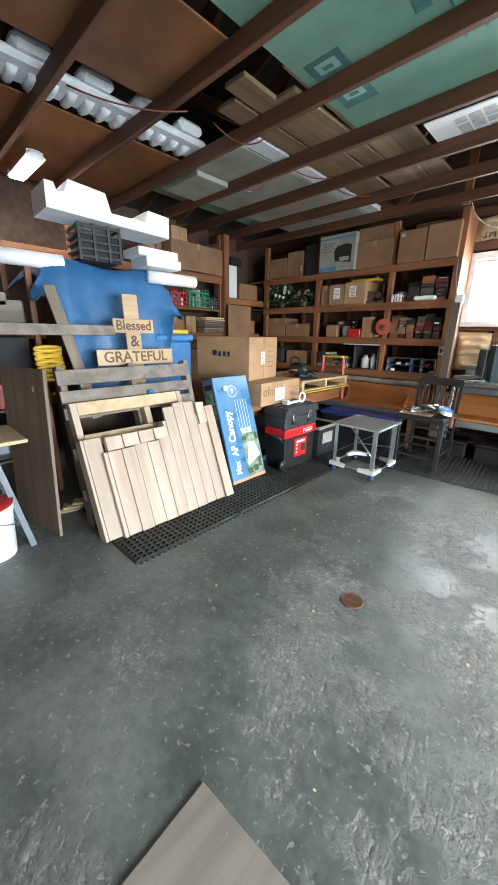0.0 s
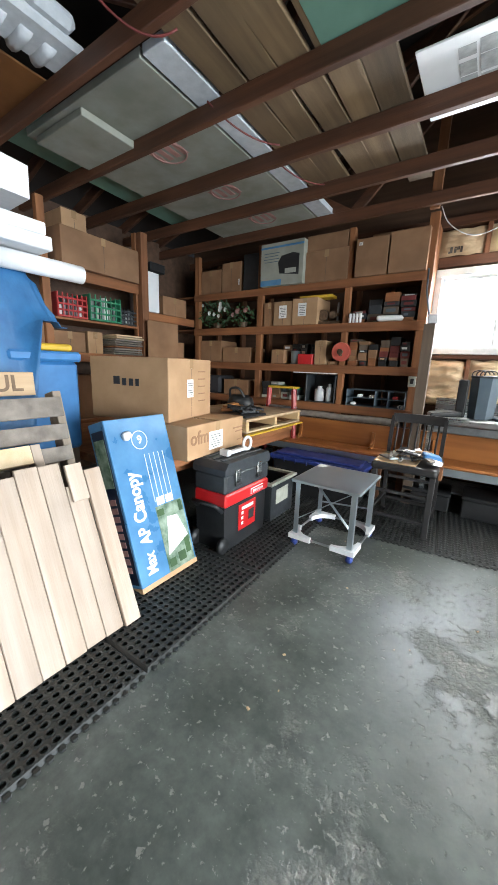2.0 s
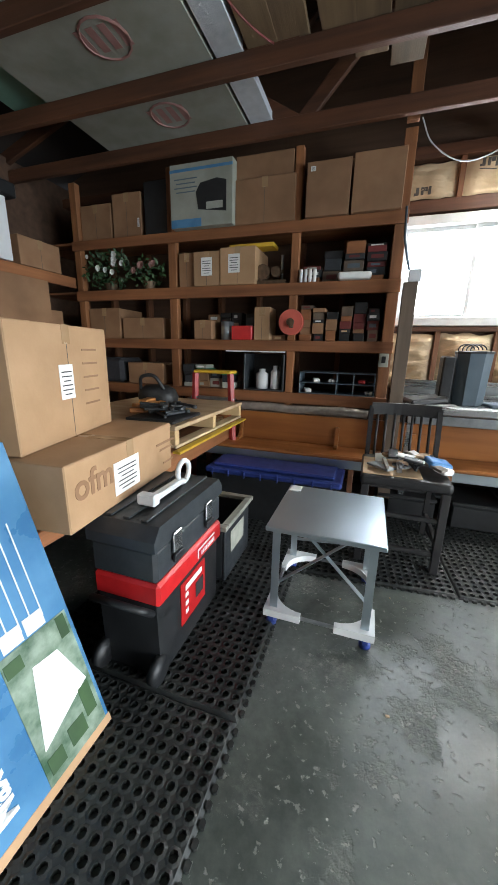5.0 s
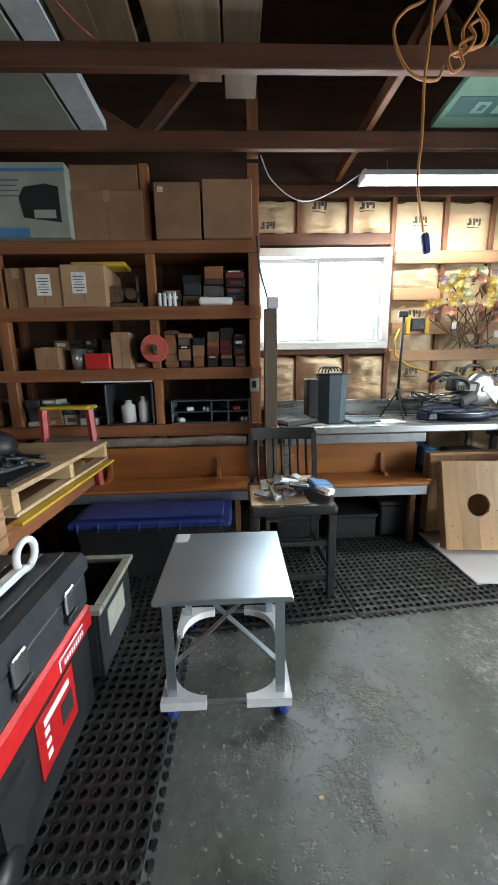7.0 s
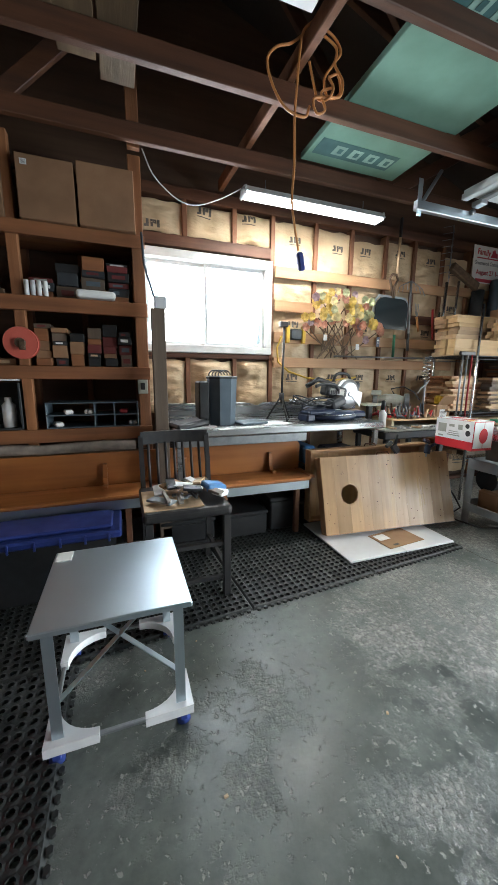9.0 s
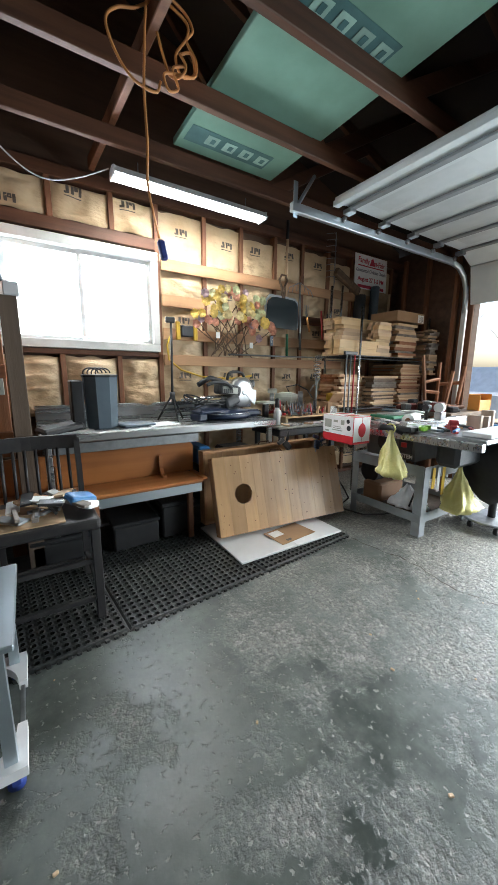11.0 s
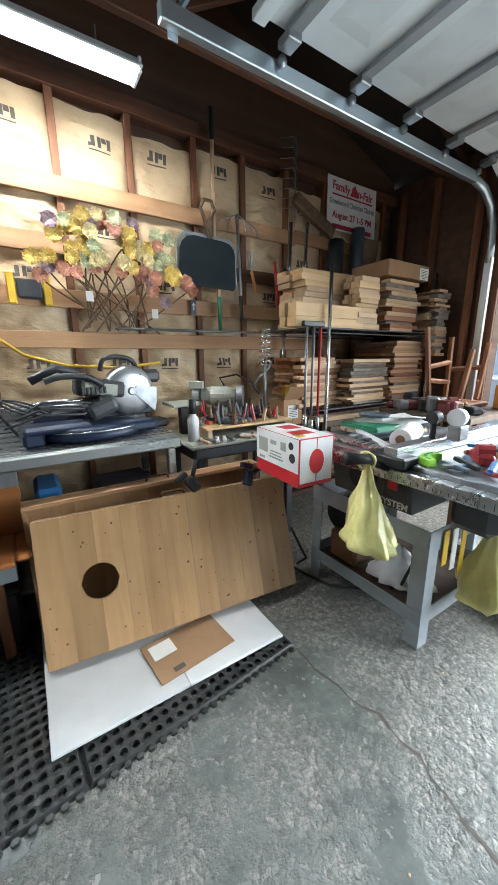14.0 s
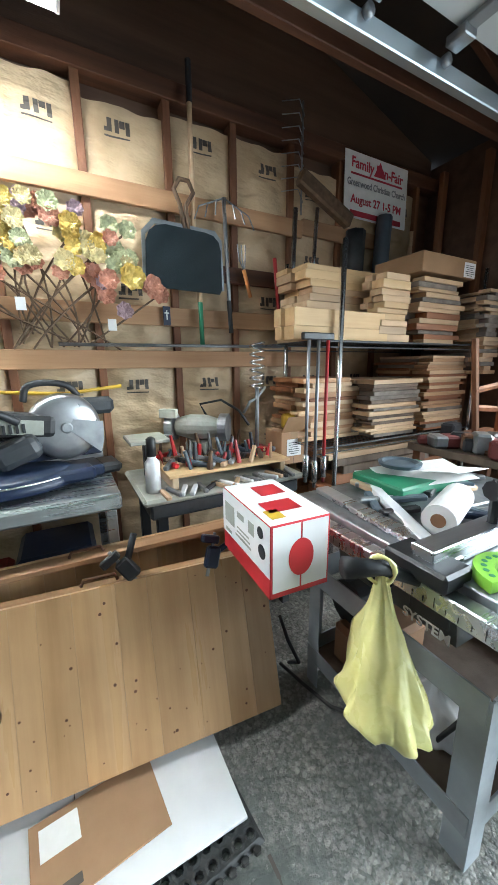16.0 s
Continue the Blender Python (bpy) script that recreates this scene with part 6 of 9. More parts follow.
part("blue_band", bars([(-0.13, 0.03, 0.27, 0.06), (0.0, 0.40, 0.54, 0.02)], Matrix.Translation((0, -0.2005, 0))), BOXBLUE, pr, kind="stuff")
b = bmesh.new()
prism(b, [(-0.02, 0.12), (0.22, 0.09), (0.22, 0.30), (0.14, 0.32), (0.0, 0.30), (-0.04, 0.24)], -0.2035, -0.2008)
pic = part("printer_picture", b, BLACKPLASTIC, pr)
part("picture_detail", bars([(0.12, 0.14, 0.14, 0.05)], Matrix.Translation((0, -0.2038, 0))), BEIGE, pic)
part("print", bars([(-0.13, 0.34 - 0.03 * k, 0.2 - 0.03 * (k % 2), 0.008) for k in range(4)], Matrix.Translation((0, -0.2005, 0))), SLATE, pr)
on(-2.55, -2.075, Z4, 0.31, CARD_DARK, "tall plain brown carton on the top shelf", y=SY + 0.0)
on(-2.55, -2.10, Z4 + 0.312, 0.16, CARD_DARK, "brown carton stacked under the truss", y=SY + 0.02, tape=False)
on(-1.99, -1.68, Z4, 0.345, CARD_DARK, "brown carton with open flaps and small label", y=SY - 0.03, d=0.3, sticker=(-0.11, 0.30, 0.035, 0.03), tape=False, flap=False)
on(-1.665, -1.33, Z4, 0.36, CARD_DARK, "plain brown carton at the shelf end", y=SY - 0.035, d=0.3, tape=False)
on(-1.93, -1.38, Z4 + 0.0, 0.47, CARD_DARK, "large brown carton behind the smaller ones", y=SY + 0.275, d=0.22, sticker=(0.2, 0.42, 0.03, 0.06))
# level three
on(-3.08, -2.93, Z3, 0.27, CARD_DARK, "narrow brown carton on the shelf", y=SY + 0.03)
on(-2.925, -2.68, Z3, 0.265, CARD, "brown carton with a white shipping label", y=SY + 0.0, sticker=(0.0, 0.15, 0.10, 0.14), group="labelled cartons")
on(-2.675, -2.37, Z3, 0.28, CARD, "brown carton with a white shipping label", y=SY - 0.01, sticker=(-0.03, 0.16, 0.10, 0.14), group="labelled cartons")
b = bmesh.new()
rbox(b, (-2.62, SY + 0.05, Z3 + 0.284), (-2.24, SY + 0.2, Z3 + 0.315), 0.004)
single("yellow_level", b, YELLOW, "yellow flat box lying across the cartons", "flat box")
eng = thing("small_machine", "brown cast iron hand machine with wheel and post", "machine", (-2.25, SY + 0.15, Z3 + up), world_built=True)
box_part("base", (-2.40, SY + 0.04, Z3 + up), (-2.13, SY + 0.24, Z3 + 0.035), BRASS, eng)
for k, (x, r) in enumerate(((-2.33, 0.06), (-2.22, 0.04))):
    b = bmesh.new()
    tube(b, [(x, SY + 0.06, Z3 + 0.10), (x, SY + 0.10, Z3 + 0.10)], r, 14)
    part("flywheel", b, BRASS, eng)
b = bmesh.new()
tube(b, [(-2.18, SY + 0.12, Z3 + 0.035), (-2.18, SY + 0.12, Z3 + 0.23)], 0.012, 8)
part("post", b, STEEL, eng)
box_part("arm", (-2.36, SY + 0.10, Z3 + 0.09), (-2.16, SY + 0.14, Z3 + 0.12), BRASS, eng)
random.seed(41)


def clutter(x0, x1, z, top, seed, cols=5, mats=None, y=SY + 0.03):
    """Stacks of small cases and boxes between two posts."""
    random.seed(seed)
    mats = mats or (BLACKPLASTIC, CARD_DARK, BLACKPLASTIC, SHELF_X, GREYPLASTIC, DARKRED, SHELF_X, GREYPLASTIC, SLATE, DARKPLY)
    w = (x1 - x0) / cols
    for c in range(cols):
        zz = z + up
        while zz < top - 0.03:
            h = random.uniform(0.025, 0.085)
            if zz + h > top or random.random() < 0.05:
                break
            a, e = x0 + c * w + random.uniform(0, 0.015), x0 + (c + 1) * w - random.uniform(0.002, 0.02)
            d = random.uniform(0.12, 0.26)
            yy = y + random.uniform(0, 0.05)
            mm = random.choice(mats)
            t = thing("small_box", "small stored box among tools on the shelf", "small box", ((a + e) / 2, yy + d / 2, zz), "small boxes on shelves", True)
            box_part("body", (a, yy, zz), (e, yy + d, zz + h), mm, t, 0.003)
            if random.random() < 0.5:
                b = bmesh.new()
                cube(b, (a + (e - a) * 0.2, yy - 0.0012, zz + h * 0.3), (a + (e - a) * random.uniform(0.5, 0.85), yy - 0.0003, zz + h * 0.7))
                part("label", b, random.choice((PAPER, BEIGE, SLATE, DARKRED, PALE_X)), t)
            zz += h + 0.001


clutter(-2.0, -1.38, Z3, Z3 + 0.30, 51, 4)
for k in range(4):
    b = bmesh.new()
    tube(b, [(-2.0 + 0.035 * k, SY + 0.005, Z3 + up), (-2.0 + 0.035 * k, SY + 0.005, Z3 + 0.09)], 0.014, 10)
    single("small_bottle", b, random.choice((PAPER, BEIGE, WHITEPLASTIC)), "small pale bottle on the shelf edge", "bottle", group="bottles", smooth=True)
box = thing("paper_bundle", "white crumpled paper bundle on shelf edge", "paper", (-1.62, SY - 0.01, Z3 + up), world_built=True)
b = bmesh.new()
rbox(b, (-0.12, -0.05, 0), (0.12, 0.05, 0.05), 0.02, pose(-1.6, SY - 0.01, Z3 + up, 0, 0, 4), 3)
part("bundle", b, PAPER, box)
# level two
on(-4.12, -3.76, Z2, 0.28, CARD_DARK, "brown carton on the middle shelf", group="shelf cartons")
on(-3.73, -3.28, Z2, 0.19, CARD_DARK, "low brown carton on the middle shelf", group="shelf cartons")
clutter(-3.05, -2.3, Z2, Z2 + 0.27, 63, 6, (BLACKPLASTIC, GREYPLASTIC, BLACKPLASTIC, CARD_DARK), SY + 0.24)
on(-2.93, -2.76, Z2, 0.16, CARD_DARK, "small brown carton on the middle shelf", y=SY + 0.0, d=0.2)
can = bmesh.new()
lathe(can, [(0.052, 0), (0.055, 0.15), (0.05, 0.15), (0.045, 0.01)], 20, Matrix.Translation((-2.64, SY + 0.07, Z2 + up)))
single("metal_can", can, GALV, "shiny galvanised metal can on the shelf", "can", smooth=True)
b = bmesh.new()
rbox(b, (-2.57, SY - 0.01, Z2 + up), (-2.39, SY + 0.2, Z2 + 0.115), 0.004)
single("red_box", b, REDPLASTIC, "bright red box on the middle shelf", "box")
on(-2.375, -2.24, Z2, 0.26, CARD, "tall narrow brown carton on the shelf", y=SY + 0.01, d=0.2)
clutter(-2.235, -2.1, Z2, Z2 + 0.30, 71, 1, (CARD, CARD_DARK, SHELF_X))
clutter(-2.0, -1.38, Z2, Z2 + 0.30, 76, 6, (CARD_DARK, BLACKPLASTIC, SHELF_X, DARKPLY, DARKRED, BLACKPLASTIC, GREYPLASTIC))
reel = thing("cord_reel", "red plastic cord reel hanging from the shelf post", "cord reel", pose(-2.05, 4.985, 1.475, 90))
b = bmesh.new()
lathe(b, [(0.02, -0.03), (0.095, -0.03), (0.098, -0.022), (0.04, -0.018), (0.04, 0.018), (0.098, 0.022), (0.095, 0.03), (0.02, 0.03)], 26)
part("spool", b, mat("reel_red_plastic", (0.50, 0.10, 0.07), (0.42, 0.08, 0.055), 0.5), reel)
b = bmesh.new()
tube(b, [(0, 0, 0.03), (0, 0, 0.05)], 0.03, 12)
part("hub", b, BRASS, reel)
box_part("crank", (-0.005, -0.045, 0.05), (0.03, 0.012, 0.06), BRASS, reel)
b = bmesh.new()
tube(b, [(0.02, -0.03, 0.06), (0.02, -0.03, 0.085)], 0.01, 8)
part("knob", b, BRASS, reel)
# level one
on(-3.70, -3.3, Z1, 0.20, CARD_DARK, "brown carton on the lowest shelf", group="shelf cartons")
b = bmesh.new()
rbox(b, (-4.1, SY + 0.04, Z1 + up), (-3.76, SY + 0.4, Z1 + 0.24), 0.03)
single("black_bag", b, CLOTH_DARK, "black bag stuffed on the lowest shelf", "bag")
clutter(-3.08, -2.55, Z1, Z1 + 0.22, 85, 4, (GREEN, CARD_DARK, BEIGE, GREYPLASTIC))
gb = thing("green_cabinet", "open dark green metal box with white bottles", "metal box", (-2.3, SY + 0.2, Z1 + up), world_built=True)
for lo, hi in (((-2.47, SY + 0.03, Z1 + up), (-2.455, SY + 0.3, Z1 + 0.31)), ((-2.12, SY + 0.03, Z1 + up), (-2.105, SY + 0.3, Z1 + 0.31)), ((-2.454, SY + 0.285, Z1 + up), (-2.121, SY + 0.3, Z1 + 0.31)), ((-2.454, SY + 0.03, Z1 + up), (-2.121, SY + 0.284, Z1 + 0.012))):
    box_part("side", lo, hi, GREYPLASTIC, gb)
for x, r, h in ((-2.32, 0.055, 0.17), (-2.2, 0.04, 0.2)):
    b = bmesh.new()
    lathe(b, [(r, 0), (r, h * 0.75), (r * 0.5, h * 0.85), (r * 0.5, h)], 16, Matrix.Translation((x, SY + 0.11, Z1 + 0.0135)))
    single("bottle", b, WHITEPLASTIC, "white plastic bottle in the metal box", "bottle", group="bottles", smooth=True)
org = thing("parts_organiser", "grey pigeonhole parts organiser with paper bundles", "organiser", (-1.68, SY + 0.1, Z1 + up), world_built=True)
for z in (0.0, 0.085, 0.17):
    box_part("shelf", (-1.97, SY + 0.01, Z1 + up + z), (-1.37, SY + 0.25, Z1 + up + z + 0.008), SLATE, org)
for x in (-1.97, -1.67, -1.54, -1.378):
    for z in (0.0085, 0.0935):
        box_part("divider", (x, SY + 0.012, Z1 + up + z), (x + 0.008, SY + 0.25, Z1 + up + z + 0.076), SLATE, org)
random.seed(91)
for k in range(9):
    x, z = random.choice((-1.94, -1.87, -1.80, -1.73, -1.63, -1.5, -1.44)), random.choice((0.009, 0.094))
    b = bmesh.new()
    rbox(b, (-0.025, -0.05, 0), (0.03, 0.05, 0.03), 0.008, pose(x + 0.03, SY + 0.08, Z1 + up + z, 0, 0, random.uniform(-20, 20)))
    part("wrapped_part", b, random.choice((PAPER, PAPER, REDPAINT, SLATE, STEEL)), org)
box_part("white_strip", (-2.62, SY - 0.008, LEVELS[1][0] - 0.012), (-2.1, SY + 0.05, LEVELS[1][0] - 0.001), MELAMINE, shelf)
ob = thing("outlet_box", "beige electrical outlet on the shelf post", "outlet", (-1.33, SY - 0.01, 1.2), world_built=True)
box_part("plate", (-1.365, SY + 0.012, 1.15), (-1.295, SY + 0.024, 1.26), BEIGE, ob)
box_part("socket", (-1.345, SY + 0.006, 1.18), (-1.315, SY + 0.0115, 1.23), BLACKPLASTIC, ob, 0.002)

# artificial plants on shelf


def petal_cluster(b, c, r, n, tilt, seed, long=1.0):
    rr = random.Random(seed)
    for layer, (m_, rad, lift) in enumerate(((n, r, 0.0), (n, r * 0.78, 0.4), (n - 1, r * 0.55, 0.9), (max(3, n - 3), r * 0.3, 1.4))):
        for k in range(m_):
            a = 2 * math.pi * k / m_ + layer * 0.5 + rr.uniform(-0.1, 0.1)
            d = Vector((math.cos(a), 0, math.sin(a)))
            s = Vector((-math.sin(a), 0, math.cos(a))) * rad * 0.46
            lean = Vector((0, -rad * (0.05 + lift * 0.35), 0))
            cup = Vector((0, -rad * 0.16, 0))
            base = c + lean * 0.6
            ends = [base, base + d * rad * 0.35 + s * 0.5 + lean * 0.5, base + d * rad * 0.72 + s + lean * 0.6 + cup, base + d * rad * 0.95 * long + s * 0.55 + lean * 0.7 + cup * 1.4, base + d * rad * 1.08 * long + lean * 0.8 + cup * 0.6, base + d * rad * 0.95 * long - s * 0.55 + lean * 0.7 + cup * 1.4, base + d * rad * 0.72 - s + lean * 0.6 + cup, base + d * rad * 0.35 - s * 0.5 + lean * 0.5]
            jit = Vector((rr.uniform(-1, 1), rr.uniform(-1, 1), rr.uniform(-1, 1))) * rad * 0.05
            v = [b.verts.new(p + jit) for p in ends]
            mid = b.verts.new(base + d * rad * 0.7 + lean * 0.5 + jit)
            for a0 in range(8):
                b.faces.new((mid, v[a0], v[(a0 + 1) % 8]))


def foliage(name, lo, hi, n, seed, material, label, blooms, bloom_mat):
    rr = random.Random(seed)
    t = thing(name, label, "artificial plant", ((lo[0] + hi[0]) / 2, (lo[1] + hi[1]) / 2, lo[2]), world_built=True)
    b = bmesh.new()
    cxm = (lo[0] + hi[0]) / 2
    for k in range(n):
        u = rr.random()
        p = Vector((lo[0] + (hi[0] - lo[0]) * (0.5 + (rr.random() - 0.5) * (0.5 + 0.5 * math.sin(math.pi * u))), lo[1] + (hi[1] - lo[1]) * rr.random(), lo[2] + 0.03 + (hi[2] - lo[2] - 0.03) * u))
        d = Vector((rr.uniform(-1, 1), rr.uniform(-1, 0.3), rr.uniform(-0.6, 1))).normalized() * rr.uniform(0.03, 0.06)
        s = d.orthogonal().normalized() * rr.uniform(0.008, 0.018)
        v = [b.verts.new(q) for q in (p, p + d * 0.5 + s, p + d, p + d * 0.5 - s)]
        b.faces.new(v)
    part("leaves", b, material, t)
    for k in range(blooms):
        b = bmesh.new()
        c = Vector((rr.uniform(lo[0] + 0.02, hi[0] - 0.02), lo[1] - 0.01, rr.uniform(lo[2] + 0.08, hi[2] - 0.03)))
        petal_cluster(b, c, rr.uniform(0.02, 0.035), 7, 0, seed + k)
        part("bloom", b, bloom_mat, t)
    b = bmesh.new()
    lathe(b, [(0.045, 0), (0.06, 0.07), (0.05, 0.07), (0.04, 0.01)], 14, Matrix.Translation((cxm, (lo[1] + hi[1]) / 2, lo[2])))
    part("pot", b, BRASS, t)
    return t


foliage("artificial_plant", (-4.12, SY + 0.02, Z3 + up), (-3.62, SY + 0.2, Z3 + 0.36), 260, 7, LEAF, "dark green artificial plant with white blooms on shelf", 9, PAPER)
foliage("artificial_plant", (-3.6, SY + 0.02, Z3 + up), (-3.25, SY + 0.16, Z3 + 0.26), 120, 17, LEAF, "small artificial flower arrangement on shelf", 5, RED_INK)

# ---- north bench ----
bench = thing("steel_workbench", "stainless steel workbench with raised back edge", "workbench", (-0.25, 5.15, 0), world_built=True)
bx0, bx1, by0 = -1.14, 0.70, 4.86
box_part("top", (bx0, by0, 0.865), (bx1, 5.49, 0.90), STAINLESS, bench, 0.006)
box_part("front_edge", (bx0, by0 - 0.022, 0.838), (bx1, by0 - 0.001, 0.897), STAINLESS, bench, 0.008)
box_part("backsplash", (bx0, 5.475, 0.9005), (bx1, 5.50, 1.04), STAINLESS, bench, 0.004)
for x in (bx0 + 0.02, bx1 - 0.06):
    for y in (by0 + 0.02, 5.42):
        box_part("leg", (x, y, 0.016), (x + 0.042, y + 0.042, 0.864), STAINLESS, bench, 0.004)
box_part("undershelf", (bx0 + 0.07, by0 + 0.09, 0.18), (bx1 - 0.07, 5.40, 0.20), STEEL, bench)
box_part("shelf_rail", (bx0 + 0.07, by0 + 0.02, 0.76), (-0.05, by0 + 0.05, 0.83), STEEL, bench)
random.seed(15)
for k, (x0, x1, z, h, mm) in enumerate(((-0.02, 0.25, 0.201, 0.3, BLACKPLASTIC), (0.28, 0.6, 0.201, 0.22, GREYPLASTIC), (0.0, 0.12, 0.52, 0.16, BIN_BLUE), (0.3, 0.6, 0.43, 0.2, NAVY), (0.05, 0.26, 0.43, 0.1, REDPAINT))):
    t = thing("stored_tool_case", "dark power tool case stored under the bench", "tool case", ((x0 + x1) / 2, 5.1, z), "cases under bench", True)
    box_part("body", (x0, 5.0, z), (x1, 5.3, z + h), mm, t, 0.02)
    b = bmesh.new()
    tube(b, [(x0 + 0.06, 4.99, z + h * 0.7), (x0 + 0.08, 4.95, z + h * 0.75), (x1 - 0.08, 4.95, z + h * 0.75), (x1 - 0.06, 4.99, z + h * 0.7)], 0.01, 6)
    part("handle", b, BLACKPLASTIC, t, smooth=True)

# octagonal plastic bin, with cord loops and a black unit beside it
spk = thing("shop_heater", "slate grey octagonal plastic bin with cords on the bench", "bin", pose(-0.73, 5.06, 0.9015))
b = bmesh.new()
prof = [(0.115 * math.cos(math.pi / 8 + k * math.pi / 4), 0.115 * math.sin(math.pi / 8 + k * math.pi / 4)) for k in range(8)]
lo = [b.verts.new((x * 0.92, y * 0.92, 0)) for x, y in prof]
hi = [b.verts.new((x * 1.04, y * 1.04, 0.36)) for x, y in prof]
b.faces.new(lo)
b.faces.new(hi)
for k in range(8):
    b.faces.new((lo[k], lo[(k + 1) % 8], hi[(k + 1) % 8], hi[k]))
part("body", b, SLATE, spk)
b = bmesh.new()
lathe(b, [(0.122, 0.36), (0.126, 0.375), (0.118, 0.38), (0.0, 0.372)], 8, pose(0, 0, 0, 0, 0, 22.5))
part("rim", b, GREYPLASTIC, spk)
for k in range(4):
    b = bmesh.new()
    tube(b, [(-0.06 + 0.03 * k + 0.05 * math.cos(a), 0.02 * k - 0.03, 0.39 + 0.035 * math.sin(a)) for a in [i * math.pi / 8 for i in range(12)]], 0.005, 6)
    part("cord_loop", b, BLACKPLASTIC, spk, smooth=True)
box_part("side_unit", (-0.2, -0.08, 0.0), (-0.12, 0.08, 0.34), BLACKPLASTIC, spk, 0.01)
bkt = thing("black_tray", "black power supply and tray lying on the bench", "tray", (-1.0, 5.0, 0.9015), world_built=True)
b = bmesh.new()
rbox(b, (-0.16, -0.1, 0), (0.1, 0.1, 0.05), 0.015, pose(-0.98, 5.0, 0.902, 0, -8, 15))
part("case", b, BLACKPLASTIC, bkt)
b = bmesh.new()
rbox(b, (-0.12, -0.1, 0), (0.12, 0.1, 0.02), 0.006, pose(-0.5, 5.04, 0.902, 0, 0, 10))
part("tray", b, SLATE, bkt)
for x, y, w, d, rz in ((-0.31, 5.02, 0.12, 0.1, 8), (-0.95, 4.95, 0.14, 0.05, 3)):
    b = bmesh.new()
    cube(b, (-w, -d, 0), (w, d, 0.0025), pose(x, y, 0.9008, 0, 0, rz))
    single("paper_sheet", b, PAPER, "white paper sheet lying on the steel bench", "paper", group="papers")
pst = thing("outlet_post_cap", "pale plastic clip on top of the weathered post", "clip", (-1.2, 4.88, 1.72), world_built=True)
box_part("cap", (-1.24, 4.87, 1.722), (-1.16, 4.93, 1.80), WHITEPLASTIC, pst, 0.006)
b = bmesh.new()
tube(b, [(-1.3, 4.95, 2.2), (-1.29, 4.93, 2.0), (-1.24, 4.9, 1.8)], 0.008, 6)
part("hose", b, SLATE, pst, smooth=True)

# tripod
tri = thing("camera_tripod", "black tripod stand with a phone clamp on the bench", "tripod", (-0.15, 5.2, 0.9), world_built=True)
for a in (0.5, 2.6, 4.7):
    b = bmesh.new()
    tube(b, [(-0.14 + 0.13 * math.cos(a), 5.2 + 0.13 * math.sin(a), 0.904), (-0.14, 5.2, 1.12)], 0.008, 6)
    part("leg", b, BLACKPLASTIC, tri)
b = bmesh.new()
tube(b, [(-0.14, 5.2, 1.05), (-0.13, 5.2, 1.70)], 0.011, 8)
part("column", b, BLACKPLASTIC, tri, smooth=True)
box_part("clamp", (-0.175, 5.18, 1.70), (-0.10, 5.215, 1.745), BLACKPLASTIC, tri, 0.006)
b = bmesh.new()
tube(b, [(-0.14, 5.2, 1.08), (-0.14, 5.2, 1.14)], 0.022, 10)
part("collar", b, BLACKPLASTIC, tri, smooth=True)

# mitre saw
ms = thing("mitre_saw", "dark blue sliding mitre saw with round silver blade guard", "mitre saw", pose(0.37, 5.14, 0.9015, 0, 0, 8))
box_part("base", (-0.30, -0.06, 0.0), (0.30, 0.12, 0.05), NAVY, ms, 0.012)
b = bmesh.new()
lathe(b, [(0.20, 0.012), (0.215, 0.02), (0.215, 0.045), (0.205, 0.052), (0.205, 0.06), (0.19, 0.075), (0.0, 0.078)], 36, Matrix.Translation((-0.06, -0.05, 0)) @ Matrix.Diagonal((1.15, 0.8, 1, 1)))
part("turntable", b, NAVY, ms, "dark blue round saw table", True)
b = bmesh.new()
lathe(b, [(0.207, 0.053), (0.209, 0.0545), (0.209, 0.0585), (0.207, 0.06)], 36, Matrix.Translation((-0.06, -0.05, 0)) @ Matrix.Diagonal((1.15, 0.8, 1, 1)))
part("scale_ring", b, CHROME, ms, "", True)
box_part("fence", (-0.32, 0.05, 0.0785), (0.32, 0.075, 0.135), NAVY, ms, 0.006)
box_part("front_arm", (0.05, -0.17, 0.02), (0.24, -0.06, 0.075), NAVY, ms, 0.014)
box_part("front_foot", (-0.40, -0.13, 0.0), (-0.31, 0.02, 0.07), NAVY, ms, 0.014)
GUARD = mat("brushed_guard_steel", (0.46, 0.47, 0.48), (0.34, 0.35, 0.36), 0.32, 0.85, scale=14, bump=0.04)
turn = pose(0.17, 0.04, 0.225, 90)
b = bmesh.new()
lathe(b, [(0.02, 0.062), (0.09, 0.060), (0.128, 0.050), (0.142, 0.034), (0.146, 0.0), (0.10, 0.0)], 40, turn)
part("blade_guard", b, GUARD, ms, "silver round blade guard", True)
b = bmesh.new()
prism(b, [(0.17, 0.22), (0.30, 0.10), (0.315, 0.16), (0.318, 0.24), (0.20, 0.26)], -0.026, -0.0225)
part("guard_flap", b, STEEL, ms)
b = bmesh.new()
lathe(b, [(0.024, 0.061), (0.024, 0.068), (0.018, 0.071), (0.0, 0.071)], 14, turn)
part("arbor_cap", b, STEEL, ms)
b = bmesh.new()
tube(b, bend([(0.03, 0.06, 0.34), (0.05, 0.05, 0.40), (0.12, 0.05, 0.415), (0.20, 0.05, 0.40), (0.24, 0.06, 0.355)]), 0.014, 8)
part("carry_handle", b, BLACKPLASTIC, ms, smooth=True)
box_part("rear_head", (0.22, 0.07, 0.26), (0.40, 0.13, 0.34), GREYPLASTIC, ms, 0.02)
b = bmesh.new()
